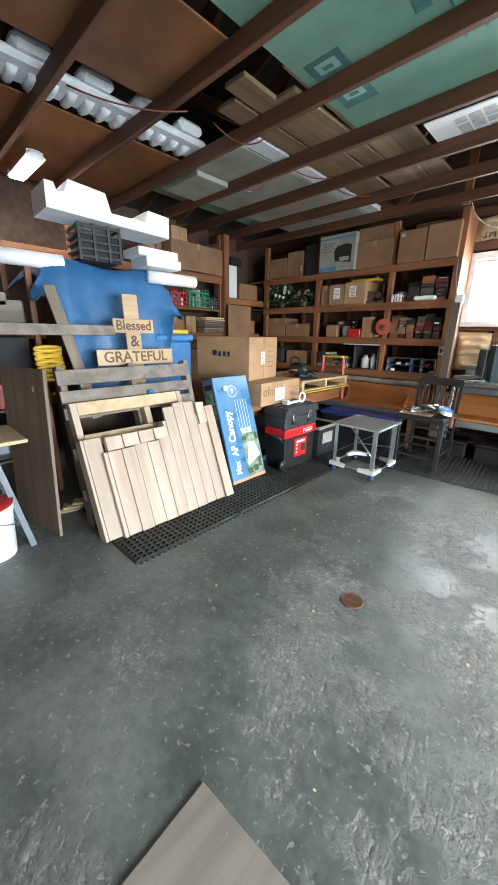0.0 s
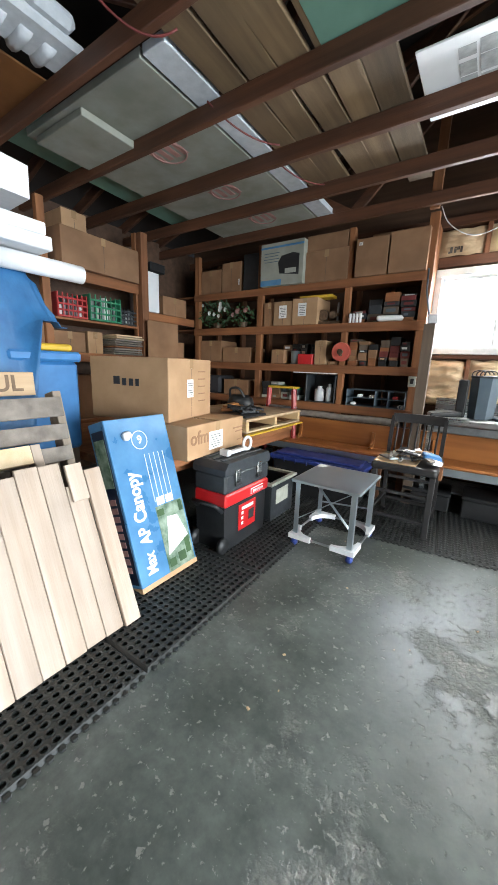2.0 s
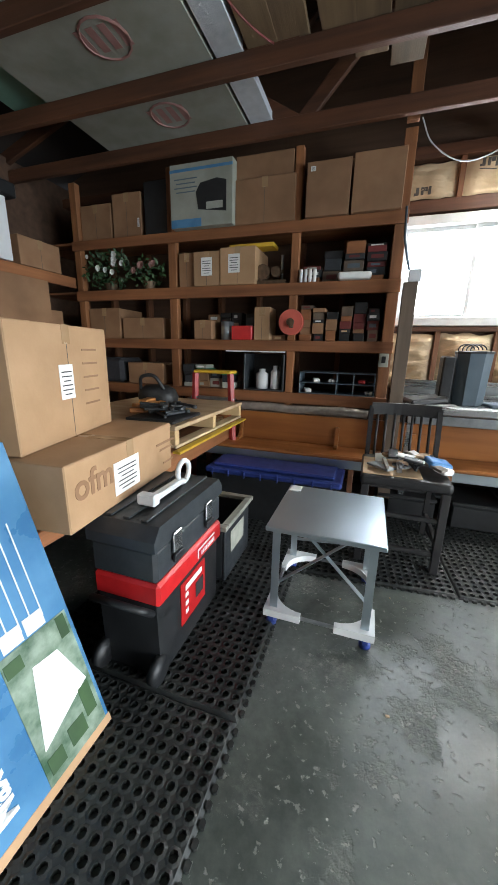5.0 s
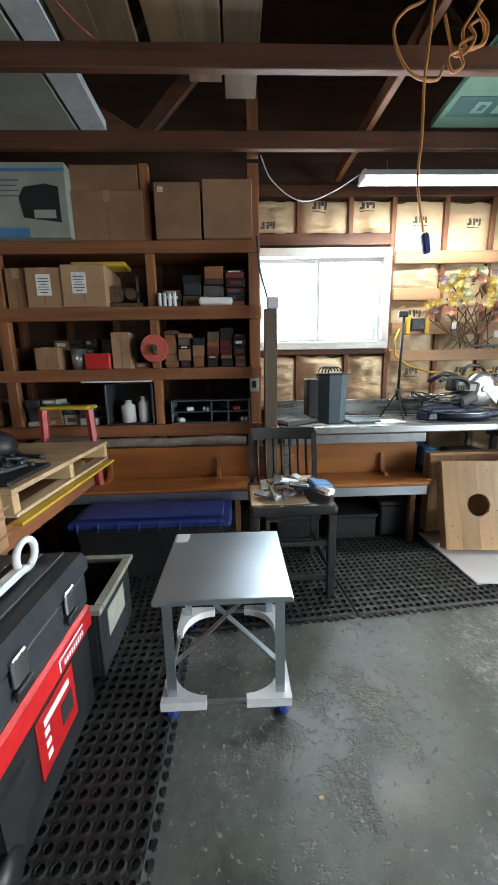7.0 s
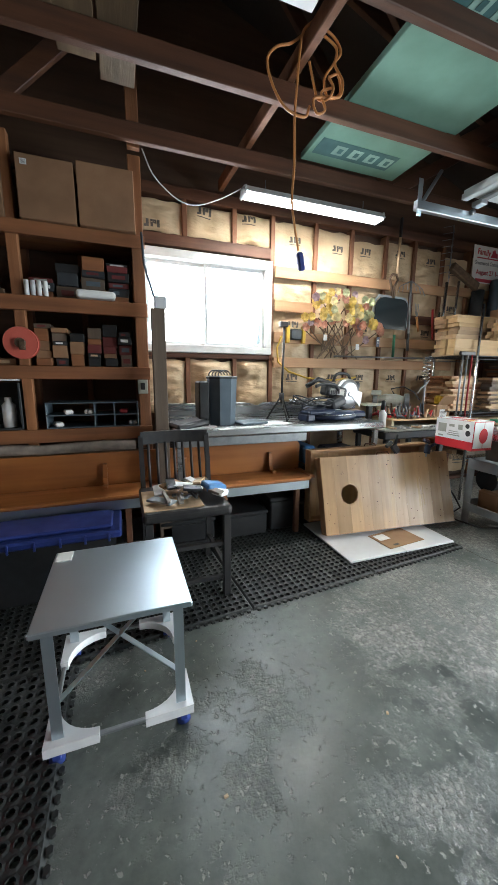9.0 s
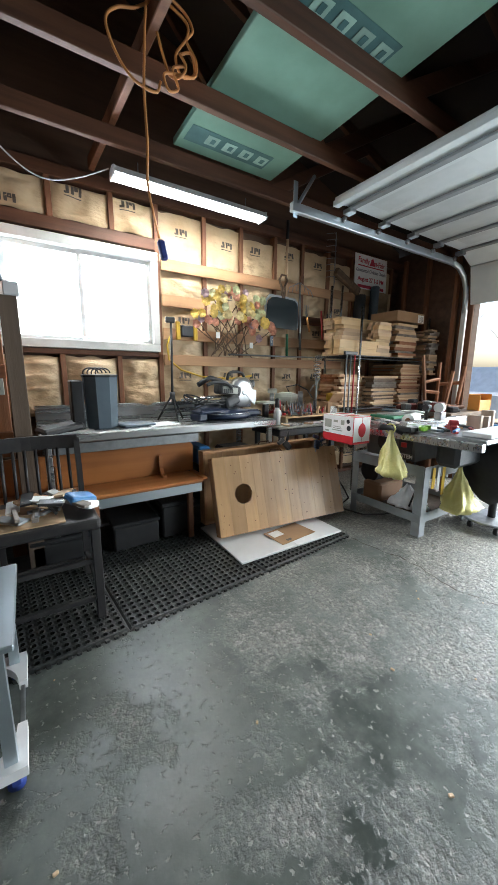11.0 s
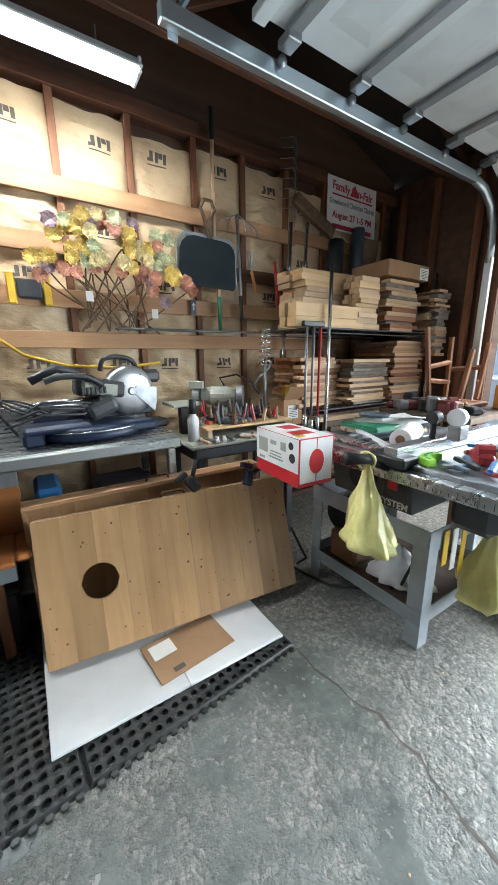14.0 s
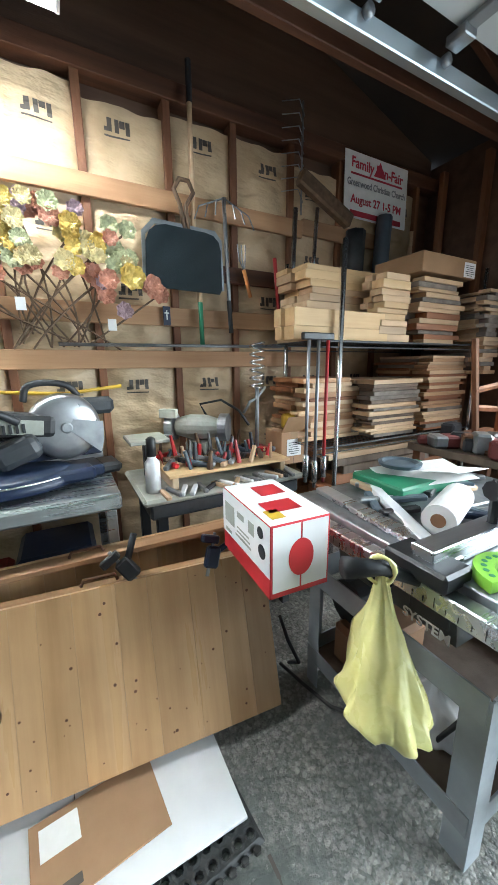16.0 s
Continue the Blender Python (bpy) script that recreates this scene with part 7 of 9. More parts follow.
rbox(b, (-0.16, -0.03, 0.2), (0.1, 0.07, 0.3), 0.025, pose(0, 0, 0.0, 0, 8, 0), 2)
part("motor", b, BLACKPLASTIC, ms)
b = bmesh.new()
rbox(b, (-0.12, -0.036, 0.215), (0.05, -0.0305, 0.275), 0.004, pose(0, 0, 0.0, 0, 8, 0), 2)
part("label_plate", b, BEIGE, ms)
b = bmesh.new()
rbox(b, (-0.05, -0.10, 0.10), (0.12, 0.02, 0.20), 0.03, pose(0, 0, 0.0, 0, -20, 0), 2)
part("arm_casting", b, GREYPLASTIC, ms)
b = bmesh.new()
for k in range(6):
    cube(b, (-0.10 + 0.022 * k, -0.046, 0.225), (-0.09 + 0.022 * k, -0.0365, 0.262))
part("vents", b, BLACKPLASTIC, ms, kind="stuff")
b = bmesh.new()
tube(b, bend([(0.0, -0.05, 0.27), (-0.08, -0.07, 0.315), (-0.2, -0.07, 0.32), (-0.27, -0.06, 0.30)]), 0.016, 8)
part("handle", b, BLACKPLASTIC, ms, smooth=True)
b = bmesh.new()
tube(b, [(-0.32, 0.0, 0.30), (-0.2, 0.0, 0.36), (-0.08, 0.0, 0.33)], 0.022, 8)
part("dust_port", b, BLACKPLASTIC, ms, smooth=True)
for s in (0, 0.05):
    b = bmesh.new()
    tube(b, [(-0.42, 0.06 + s, 0.17), (0.1, 0.06 + s, 0.20)], 0.012, 8)
    part("slide_rail", b, CHROME, ms, smooth=True)
b = bmesh.new()
rbox(b, (-0.4, -0.16, 0.062), (-0.1, 0.0, 0.1), 0.015)
part("table_wing", b, NAVY, ms)
b = bmesh.new()
for k in range(3):
    tube(b, [(-0.46 + 0.05 * k, -0.1 + 0.02 * k, 0.10 + 0.03 * k), (-0.30, -0.12, 0.15 + 0.03 * k), (-0.12, -0.08, 0.13 + 0.03 * k), (0.0, -0.06, 0.17)], 0.0055, 7)
part("hose_coil", b, BLACKPLASTIC, ms, smooth=True, kind="stuff")
b = bmesh.new()
rbox(b, (0.28, -0.05, 0.0), (0.38, 0.1, 0.05), 0.015)
part("clamp_foot", b, BLACKPLASTIC, ms)
b = bmesh.new()
tube(b, [(-0.35 + 0.1 * math.cos(a * 1.3), -0.02 + 0.05 * math.sin(a), 0.13 + 0.09 * math.sin(a * 0.7) ** 2) for a in [k * 0.4 for k in range(26)]], 0.006, 6)
part("power_cord", b, BLACKPLASTIC, ms, smooth=True)
b = bmesh.new()
tube(b, [(-0.02, 5.49, 1.66), (-0.07, 5.48, 1.55), (-0.06, 5.47, 1.42), (0.05, 5.46, 1.33), (0.25, 5.45, 1.27), (0.55, 5.46, 1.25), (0.82, 5.45, 1.28)], 0.009, 8)
single("air_hose", b, YELLOW, "yellow air hose looped along the wall", "hose", smooth=True)
cr = thing("cord_hanger", "yellow wall hanger holding a dark cord timer", "hanger", (0.13, 5.49, 1.66), world_built=True)
box_part("bracket", (0.02, 5.47, 1.60), (0.06, 5.50, 1.76), YELLOW, cr, 0.006)
box_part("bracket", (0.19, 5.47, 1.60), (0.23, 5.50, 1.76), YELLOW, cr, 0.006)
box_part("timer", (0.065, 5.46, 1.63), (0.185, 5.50, 1.73), GREYPLASTIC, cr, 0.01)

# plastic side table with grinder and small tools
st = thing("folding_table", "grey plastic table crowded with grinder and small tools", "table", (1.22, 5.2, 0), world_built=True)
box_part("top", (0.80, 4.94, 0.775), (1.66, 5.48, 0.805), BEIGE, st, 0.012)
box_part("skirt", (0.83, 4.96, 0.70), (1.63, 5.46, 0.774), GREYPLASTIC, st, 0.01)
for x in (0.86, 1.55):
    for y in (4.98, 5.4):
        box_part("leg", (x, y, 0.002), (x + 0.05, y + 0.04, 0.699), GREYPLASTIC, st)
tray = thing("tool_board", "pine board on edge strips crowded with small tools", "tool board", (1.25, 5.12, 0.806), world_built=True)
b = bmesh.new()
rbox(b, (0.93, 5.0, 0.87), (1.60, 5.36, 0.885), 0.002)
part("board", b, PINE_X, tray)
for x in (0.95, 1.55):
    box_part("riser", (x, 5.02, 0.806), (x + 0.03, 5.34, 0.869), PINE_Y, tray)
random.seed(77)
for k in range(85):
    b = bmesh.new()
    x, y = random.uniform(0.96, 1.56), random.uniform(5.02, 5.32)
    kind = random.random()
    if kind < 0.45:
        h = random.uniform(0.05, 0.16)
        tube(b, [(x, y, 0.886), (x + random.uniform(-0.03, 0.03), y + random.uniform(-0.02, 0.02), 0.886 + h)], [random.uniform(0.008, 0.018), random.uniform(0.004, 0.012)], 7)
    else:
        rbox(b, (-0.05, -0.014, 0), (0.05, 0.014, 0.025), 0.006, pose(x, y, 0.887 + random.uniform(0, 0.02), random.uniform(-15, 15), random.uniform(-15, 15), random.uniform(0, 180)))
    part("small_tool", b, random.choice((REDPLASTIC, STEEL, BLACKPLASTIC, STEEL, REDPAINT, PALE_X, SLATE, BRASS)), tray)
for k in range(16):
    b = bmesh.new()
    rbox(b, (-0.06, -0.012, 0), (0.06, 0.012, 0.018), 0.004, pose(0.9 + 0.045 * k, 4.97 + random.uniform(-0.01, 0.015), 0.8065, 0, 0, random.uniform(40, 130)))
    single("hand_tool", b, random.choice((STEEL, BLACKPLASTIC, PALE_X, WHITEPLASTIC, GREYPLASTIC)), "small hand tool lying along the table edge", "hand tool", group="small hand tools")
gd = thing("bench_grinder", "beige double-wheel bench grinder on the side table", "bench grinder", pose(1.20, 5.34, 0.886, 0, 0, -38) @ Matrix.Scale(0.82, 4))
box_part("foot", (-0.08, -0.06, 0), (0.08, 0.06, 0.1), BEIGE, gd, 0.012)
b = bmesh.new()
tube(b, [(-0.15, 0, 0.19), (-0.06, 0, 0.19), (0.06, 0, 0.19), (0.15, 0, 0.19)], [0.06, 0.085, 0.085, 0.06], 18)
part("motor", b, BEIGE, gd)
for s in (-1, 1):
    b = bmesh.new()
    tube(b, [(s * 0.16, 0, 0.19), (s * 0.215, 0, 0.19)], 0.095, 22)
    part("wheel_guard", b, STEEL, gd)
box_part("tool_rest", (-0.22, -0.13, 0.14), (-0.15, -0.07, 0.15), STEEL, gd)
box_part("eye_shield", (-0.24, -0.1, 0.26), (-0.12, -0.05, 0.32), BEIGE, gd, 0.004)
b = bmesh.new()
tube(b, [(0.05, 0.05, 0.26), (0.0, 0.06, 0.34), (0.15, 0.07, 0.37), (0.28, 0.05, 0.3), (0.35, 0.05, 0.2)], 0.009, 7)
part("hose", b, BLACKPLASTIC, gd, smooth=True)
can = bmesh.new()
lathe(can, [(0.035, 0), (0.035, 0.14), (0.02, 0.16), (0.02, 0.17)], 14, Matrix.Translation((0.87, 5.06, 0.8065)))
single("spray_bottle", can, WHITEPLASTIC, "white spray can with black cap on the table", "spray can", smooth=True)
can = bmesh.new()
lathe(can, [(0.022, 0), (0.022, 0.08), (0.01, 0.09)], 12, Matrix.Translation((0.87, 5.06, 0.978)))
single("black_jar", can, BLACKPLASTIC, "small black jar upended on the spray can", "jar", smooth=True)
b = bmesh.new()
rbox(b, (0.80, 5.2, 1.0), (1.0, 5.42, 1.02), 0.004)
t = thing("small_stand", "small pale tool stand with paper on the side table", "stand", (0.9, 5.3, 0.806), world_built=True)
part("top", b, BEIGE, t)
box_part("post", (0.88, 5.28, 0.806), (0.93, 5.33, 0.999), GREYPLASTIC, t)
sp = thing("spring_feeder", "chrome spiral spring on an iron stem over the table", "spring stand", (1.5, 5.2, 0.886), world_built=True)
b = bmesh.new()
tube(b, [(1.506 + 0.038 * math.cos(a), 5.2 + 0.038 * math.sin(a), 1.25 + 0.0068 * a) for a in [k * math.pi / 6 for k in range(72)]], 0.006, 6)
part("spring", b, CHROME, sp, smooth=True)
b = bmesh.new()
tube(b, [(1.506, 5.2, 0.887), (1.506, 5.2, 1.26)], 0.012, 8)
part("stem", b, STEEL, sp, smooth=True)
b = bmesh.new()
tube(b, [(1.42, 5.2, 1.12), (1.46, 5.2, 1.18), (1.506, 5.2, 1.20), (1.56, 5.2, 1.26)], 0.008, 6)
part("arm", b, STEEL, sp, smooth=True)
carton((1.62, 5.12, 0.806), (1.80, 5.3, 1.0), CARD, "small open brown carton with yellow cloth", sticker=(0.0, 0.1, 0.1, 0.1), flap=True)
b = bmesh.new()
rbox(b, (-0.05, -0.04, 0), (0.05, 0.04, 0.1), 0.03, pose(1.73, 5.2, 1.0), 3)
single("yellow_rag", b, YELLOW, "crumpled yellow rag on the small carton", "rag")

# ---- north wall hangings ----
FL = [mat(nm, c, tuple(0.66 * v for v in c), 0.5, scale=40, bump=0) for nm, c in (("petal_yellow", (0.80, 0.57, 0.13)), ("petal_cream", (0.78, 0.65, 0.32)), ("petal_coral", (0.68, 0.31, 0.20)), ("petal_mauve", (0.48, 0.33, 0.36)), ("petal_sage", (0.56, 0.58, 0.33)))]
wr = thing("flower_spray", "metal flower wall spray in yellow, coral, mauve and green", "wall flowers", (0.6, 5.45, 1.5), world_built=True)
rr = random.Random(99)
FLOWERS = []
for k in range(66):
    u = rr.random()
    x = 0.15 + 0.76 * u
    z = 1.92 + rr.uniform(-0.13, 0.17) - 0.12 * abs(u - 0.5)
    FLOWERS.append((x, z, rr.uniform(0.032, 0.047)))
FLOWERS += [(0.90, 1.80, 0.06), (1.0, 1.77, 0.055), (0.78, 1.72, 0.045), (0.86, 1.65, 0.04), (1.04, 1.74, 0.045)]
for k, (x, z, r) in enumerate(FLOWERS):
    b = bmesh.new()
    petal_cluster(b, Vector((x, 5.40 - rr.uniform(0, 0.06), z)), r, 7, 0, 200 + k)
    pick = 0 if x < 0.42 and z < 2.0 else rr.choice((0, 0, 1, 1, 2, 4)) if z < 2.0 else rr.choice((3, 2, 4, 1, 0))
    if z < 1.82:
        pick = rr.choice((2, 2, 3, 0))
    part("flower", b, FL[pick], wr)
for k in range(22):
    x, z, r = FLOWERS[(k * 5) % len(FLOWERS)]
    b = bmesh.new()
    e = Vector((0.35 + 0.5 * rr.random(), 5.47, 1.46 + 0.08 * rr.random()))
    a = Vector((x, 5.44, z))
    c = (a + e) / 2 + Vector((rr.uniform(-0.1, 0.1), -0.02, 0))
    tube(b, [a * (1 - t) ** 2 + 2 * c * t * (1 - t) + e * t * t for t in [i / 8 for i in range(9)]], 0.005, 5)
    part("stem", b, BRASS, wr)
for x, z in ((0.80, 1.585), (0.42, 1.66)):
    box_part("price_tag", (x - 0.02, 5.425, z - 0.028), (x + 0.02, 5.427, z + 0.028), PAPER, wr, 0.0005, "white paper tag")

shv = thing("shovel_blade", "dark blue steel scoop shovel hung by its handle", "shovel", (1.2, 5.46, 1.8), world_built=True)
b = bmesh.new()
prism(b, [(1.0, 1.785), (1.395, 1.775), (1.41, 1.80), (1.408, 2.0), (1.395, 2.045), (1.365, 2.073), (1.32, 2.083), (1.10, 2.09), (1.05, 2.078), (1.015, 2.05), (0.996, 2.005), (0.985, 1.81)], 5.43, 5.44)
part("blade", b, mat("dark_teal_enamel", (0.006, 0.012, 0.016), (0.009, 0.016, 0.02), 0.12, bump=0), shv)
b = bmesh.new()
prism(b, [(0.975, 1.80), (0.989, 1.80), (0.999, 2.035), (1.05, 2.091), (1.37, 2.076), (1.40, 2.04), (1.42, 1.80), (1.43, 1.80), (1.42, 2.06), (1.38, 2.105), (1.04, 2.115), (0.98, 2.05)], 5.445, 5.46)
part("rim", b, STEEL, shv)
b = bmesh.new()
tube(b, [(1.21, 5.45, 2.08), (1.19, 5.45, 2.2), (1.16, 5.45, 2.27), (1.19, 5.45, 2.32), (1.24, 5.45, 2.32), (1.265, 5.45, 2.27), (1.22, 5.45, 2.2), (1.23, 5.45, 2.08)], 0.012, 7)
part("d_handle", b, BRASS, shv, smooth=True)


def pole(name, pts, r, material, label, category, extra=()):
    t = thing(name, label, category, pts[0], world_built=True)
    b = bmesh.new()
    tube(b, pts, r, 8)
    part("shaft", b, material, t, smooth=True)
    for nm, bmx, mm in extra:
        part(nm, bmx, mm, t)
    return t


def make(fn):
    b = bmesh.new()
    fn(b)
    return b


pole("garden_tool", [(1.27, 5.47, 2.78), (1.265, 5.47, 2.1)], 0.014, PALE_X, "long wooden tool handle hung head up", "tool handle", [("ferrule", make(lambda b: tube(b, [(1.27, 5.47, 2.68), (1.27, 5.47, 2.86)], 0.016, 8)), BLACKPLASTIC)])
pole("hedge_handle", [(1.285, 5.46, 1.79), (1.29, 5.46, 1.5)], 0.014, GREEN, "green tool handle with pale collar", "tool handle", [("collar", make(lambda b: tube(b, [(1.284, 5.46, 1.73), (1.286, 5.46, 1.80)], 0.016, 8)), PALE_X)])
pole("garden_rake", [(1.44, 5.45, 2.28), (1.46, 5.45, 1.80), (1.47, 5.45, 1.58)], 0.012, STEEL, "grey steel garden rake hung on the wall", "rake", [("grip", make(lambda b: tube(b, [(1.46, 5.45, 1.75), (1.472, 5.45, 1.57)], 0.014, 8)), BLACKPLASTIC), ("tines", make(lambda b: [tube(b, [(1.44, 5.45, 2.28), (1.44 + 0.05 * k, 5.44, 2.27 - 0.02 * abs(k)), (1.44 + 0.06 * k, 5.43, 2.2 - 0.02 * abs(k))], 0.004, 5) for k in range(-3, 4)]), STEEL)])
pole("hand_fork", [(1.565, 5.46, 1.93), (1.61, 5.46, 1.78)], 0.012, ORANGECORD, "hand fork with worn orange wooden grip", "hand fork", [("tines", make(lambda b: [tube(b, [(1.57, 5.46, 1.92), (1.55 + 0.02 * k, 5.45, 1.98), (1.545 + 0.025 * k, 5.45, 2.06)], 0.004, 5) for k in range(-1, 2)]), STEEL)])
b = bmesh.new()
tube(b, [(0.55, 5.46, 1.488), (1.20, 5.46, 1.492), (1.84, 5.46, 1.497)], 0.009, 7)
single("long_rod", b, STEEL, "long thin steel rod lying on the wall board", "rod", smooth=True)
b = bmesh.new()
rbox(b, (1.075, 5.478, 1.60), (1.115, 5.4825, 1.70), 0.001)
tg = thing("small_cross_tag", "small dark tag with white cross pinned to wall", "tag", (1.09, 5.48, 1.6), world_built=True)
part("tag", b, NAVY, tg)
part("cross", bars([(1.095, 1.655, 0.006, 0.05), (1.095, 1.665, 0.025, 0.006)], Matrix.Translation((0, 5.4778, 0))), PAPER, tg)
pole("push_broom", [(1.98, 5.36, 1.65), (2.05, 5.40, 2.32)], 0.013, CHROME, "push broom standing with worn tan bristles up", "broom", [("brush", make(lambda b: rbox(b, (-0.22, -0.03, -0.045), (0.22, 0.03, 0.045), 0.012, pose(2.09, 5.37, 2.36, 0, 24, 0))), BRASS)])
pole("steel_pole", [(1.86, 5.4, 1.52), (1.90, 5.42, 2.3)], 0.016, CHROME, "bright steel pole standing on the rack", "pole")
pole("red_bar", [(1.80, 5.44, 1.7), (1.78, 5.46, 2.02)], 0.012, REDPAINT, "red painted bar hung at the wall corner", "bar")
b = bmesh.new()
for k in range(8):
    tube(b, [(1.83, 5.47, 2.85 - 0.065 * k), (1.93, 5.44, 2.87 - 0.065 * k), (1.99, 5.47, 2.82 - 0.065 * k)], 0.003, 5)
tube(b, [(1.985, 5.48, 2.9), (1.985, 5.48, 2.3)], 0.006, 5)
single("leaf_rake_head", b, STEEL, "thin curved wire tines hanging on the wall", "wire rake", smooth=True)

# event sign
ev = thing("event_sign", "white yard sign with red and grey lettering", "sign", pose(2.655, 5.50, 2.365, -1.5, 0, 0))
box_part("board", (-0.305, -0.004, 0), (0.305, 0.0, 0.40), PAPER, ev, 0.001)
SRED = mat("sign_red", (0.52, 0.03, 0.06), rough=0.5, bump=0)
SGREY = mat("sign_grey", (0.25, 0.25, 0.27), rough=0.5, bump=0)
part("lettering", lettering("Family Fun-Fair", 0.088, Matrix.Translation((0, -0.006, 0.325)) @ pose(0, 0, 0, 0, 2, 0), squeeze=0.93), SRED, ev)
part("lettering", lettering("Greenwood Christian Church", 0.058, Matrix.Translation((0, -0.006, 0.215)), squeeze=0.80), SGREY, ev)
part("lettering", lettering("August 27 1-5 PM", 0.072, Matrix.Translation((0, -0.006, 0.115)), squeeze=0.95), SRED, ev)
part("underline", bars([(0.0, 0.27, 0.5, 0.012)], Matrix.Translation((0, -0.0045, 0))), SRED, ev)
part("small_print", bars([(0.0, 0.03, 0.5, 0.035)], Matrix.Translation((0, -0.0045, 0))), SRED, ev)
b = bmesh.new()
prism(b, [(-0.04, 0.29), (0.02, 0.385), (0.08, 0.29)], -0.0052, -0.0042)
part("tent_mark", b, SRED, ev)

# ---- cornhole boards ----


def game_board(m, label):
    t = thing("cornhole_board", label, "game board", m, "cornhole boards")
    w, h, n = 1.22, 0.61, 11
    hx, hz, hr = 0.235, 0.305, 0.078
    rw = random.Random(12)
    cuts = [0.0] + [(k + rw.uniform(-0.3, 0.3)) * w / n for k in range(1, n)] + [w]
    for k in range(n):
        x0, x1 = cuts[k] + 0.0002, cuts[k + 1] - 0.0002
        if x1 > hx - hr and x0 < hx + hr:
            xs = [x0] + [x for x in [hx - hr + j * hr / 6 for j in range(13)] if x0 < x < x1] + [x1]
            gap = lambda x: math.sqrt(max(0.0, hr * hr - (x - hx) ** 2))
            outl_t = [(x0, h), (x1, h)] + [(x, hz + gap(x)) for x in xs[::-1]]
            outl_b = [(x0, 0), (x1, 0)] + [(x, hz - gap(x)) for x in xs[::-1]]
            b = bmesh.new()
            prism(b, outl_t, 0, 0.018)
            prism(b, outl_b, 0, 0.018)
            part("plank", b, VARN_Z, t)
        else:
            b = bmesh.new()
            rbox(b, (x0, 0.0, 0), (x1, 0.018, h), 0.0006)
            part("plank", b, VARN_Z, t)
    for lo, hi in (((0, 0.0185, 0), (w, 0.09, 0.02)), ((0, 0.0185, h - 0.02), (w, 0.09, h)), ((0, 0.0185, 0.0205), (0.02, 0.09, h - 0.0205)), ((w - 0.02, 0.0185, 0.0205), (w, 0.09, h - 0.0205))):
        box_part("frame_rail", lo, hi, GIRT_X, t, 0.002)
    b = bmesh.new()
    tube(b, [(0.55, 0.05, h + 0.001), (0.56, 0.05, h + 0.022), (0.66, 0.05, h + 0.022), (0.67, 0.05, h + 0.001)], 0.006, 6)
    part("carry_handle", b, RUST, t, smooth=True)
    b = bmesh.new()
    rk = random.Random(4)
    for k in range(n):
        for z in [rk.uniform(0.03, 0.58) for _ in range(5)]:
            x = (k + rk.uniform(0.15, 0.85)) * w / n
            if (x - hx) ** 2 + (z - hz) ** 2 > 0.012:
                tube(b, [(x, -0.0008, z), (x, 0.001, z)], rk.uniform(0.0015, 0.0058), 7)
    part("knots", b, RUST, t, kind="stuff")
    return t


game_board(pose(-0.044, 4.521, 0.068, -17, 0, -5), "varnished plank cornhole board leaning, round hole at one end")
game_board(pose(1.165, 4.853, 0.075, 2, 0, 179.5), "second plank cornhole board leaning behind the first")
b = bmesh.new()
rbox(b, (-0.06, 4.19, 0.019), (0.43, 4.86, 0.033), 0.002)
single("melamine_sheet", b, MELAMINE, "white melamine panel lying on the rubber mat", "panel", pose(0, 0, 0), "white panels")
b = bmesh.new()
rbox(b, (0.433, 4.19, 0.019), (0.90, 4.86, 0.032), 0.002)
single("melamine_sheet", b, MELAMINE, "white melamine panel lying on the rubber mat", "panel", pose(0, 0, 0), "white panels")
fc = thing("flat_carton", "flattened brown carton with white label on the panel", "flat carton", pose(0.5, 4.36, 0.034, 0, 0, 6))
box_part("sheet", (-0.18, -0.10, 0), (0.18, 0.13, 0.005), CARD, fc, 0.001)
box_part("label", (-0.155, 0.02, 0.0052), (-0.05, 0.105, 0.0062), PAPER, fc, 0.0002)
# nothing is cut here: a thin dark patch carries the hand hole's shade
box_part("hand_hole", (-0.11, -0.08, 0.0052), (-0.06, -0.055, 0.0058), INK, fc, 0.0002)
for x, a in ((0.66, -35), (0.97, 20)):
    cl = thing("spring_clamp", "black and blue bar clamp gripping the board edge", "clamp", pose(x, 4.66 if x < 0.8 else 4.60, 0.70, -15, a, 0), "bar clamps")
    box_part("bar", (-0.006, -0.004, -0.09), (0.006, 0.004, 0.07), STEEL, cl, 0.001)
    box_part("jaw", (-0.05, -0.014, 0.03), (0.02, 0.014, 0.06), BLACKPLASTIC if x < 0.8 else NAVY, cl, 0.005)
    box_part("grip", (-0.02, -0.016, -0.06), (0.035, 0.016, 0.02), BLACKPLASTIC if x < 0.8 else NAVY, cl, 0.008)
    b = bmesh.new()
    tube(b, [(0.02, 0, 0.0), (0.10, 0, 0.06)], 0.012, 7)
    part("handle", b, BLACKPLASTIC if x < 0.8 else NAVY, cl, smooth=True)

# red and white product carton wedged between board and saw
rc = thing("product_carton", "red and white printed drink carton resting on the boards", "carton", pose(1.10, 4.385, 0.735, 0, 0, 87))
RB = mat("carton_red", (0.55, 0.025, 0.035), (0.48, 0.02, 0.03), 0.4, bump=0.03)
RW = mat("carton_white", (0.74, 0.74, 0.73), (0.68, 0.68, 0.67), 0.4, bump=0.03)
m_ = pose(0, 0, 0, 0, 0, 180)
box_part("body", (-0.175, -0.10, 0.0), (0.175, 0.10, 0.225), RB, rc, 0.003)
b = bmesh.new()
cube(b, (-0.174, 0.1005, 0.068), (0.174, 0.102, 0.223))
face = part("white_side", b, RW, rc)
b = bmesh.new()
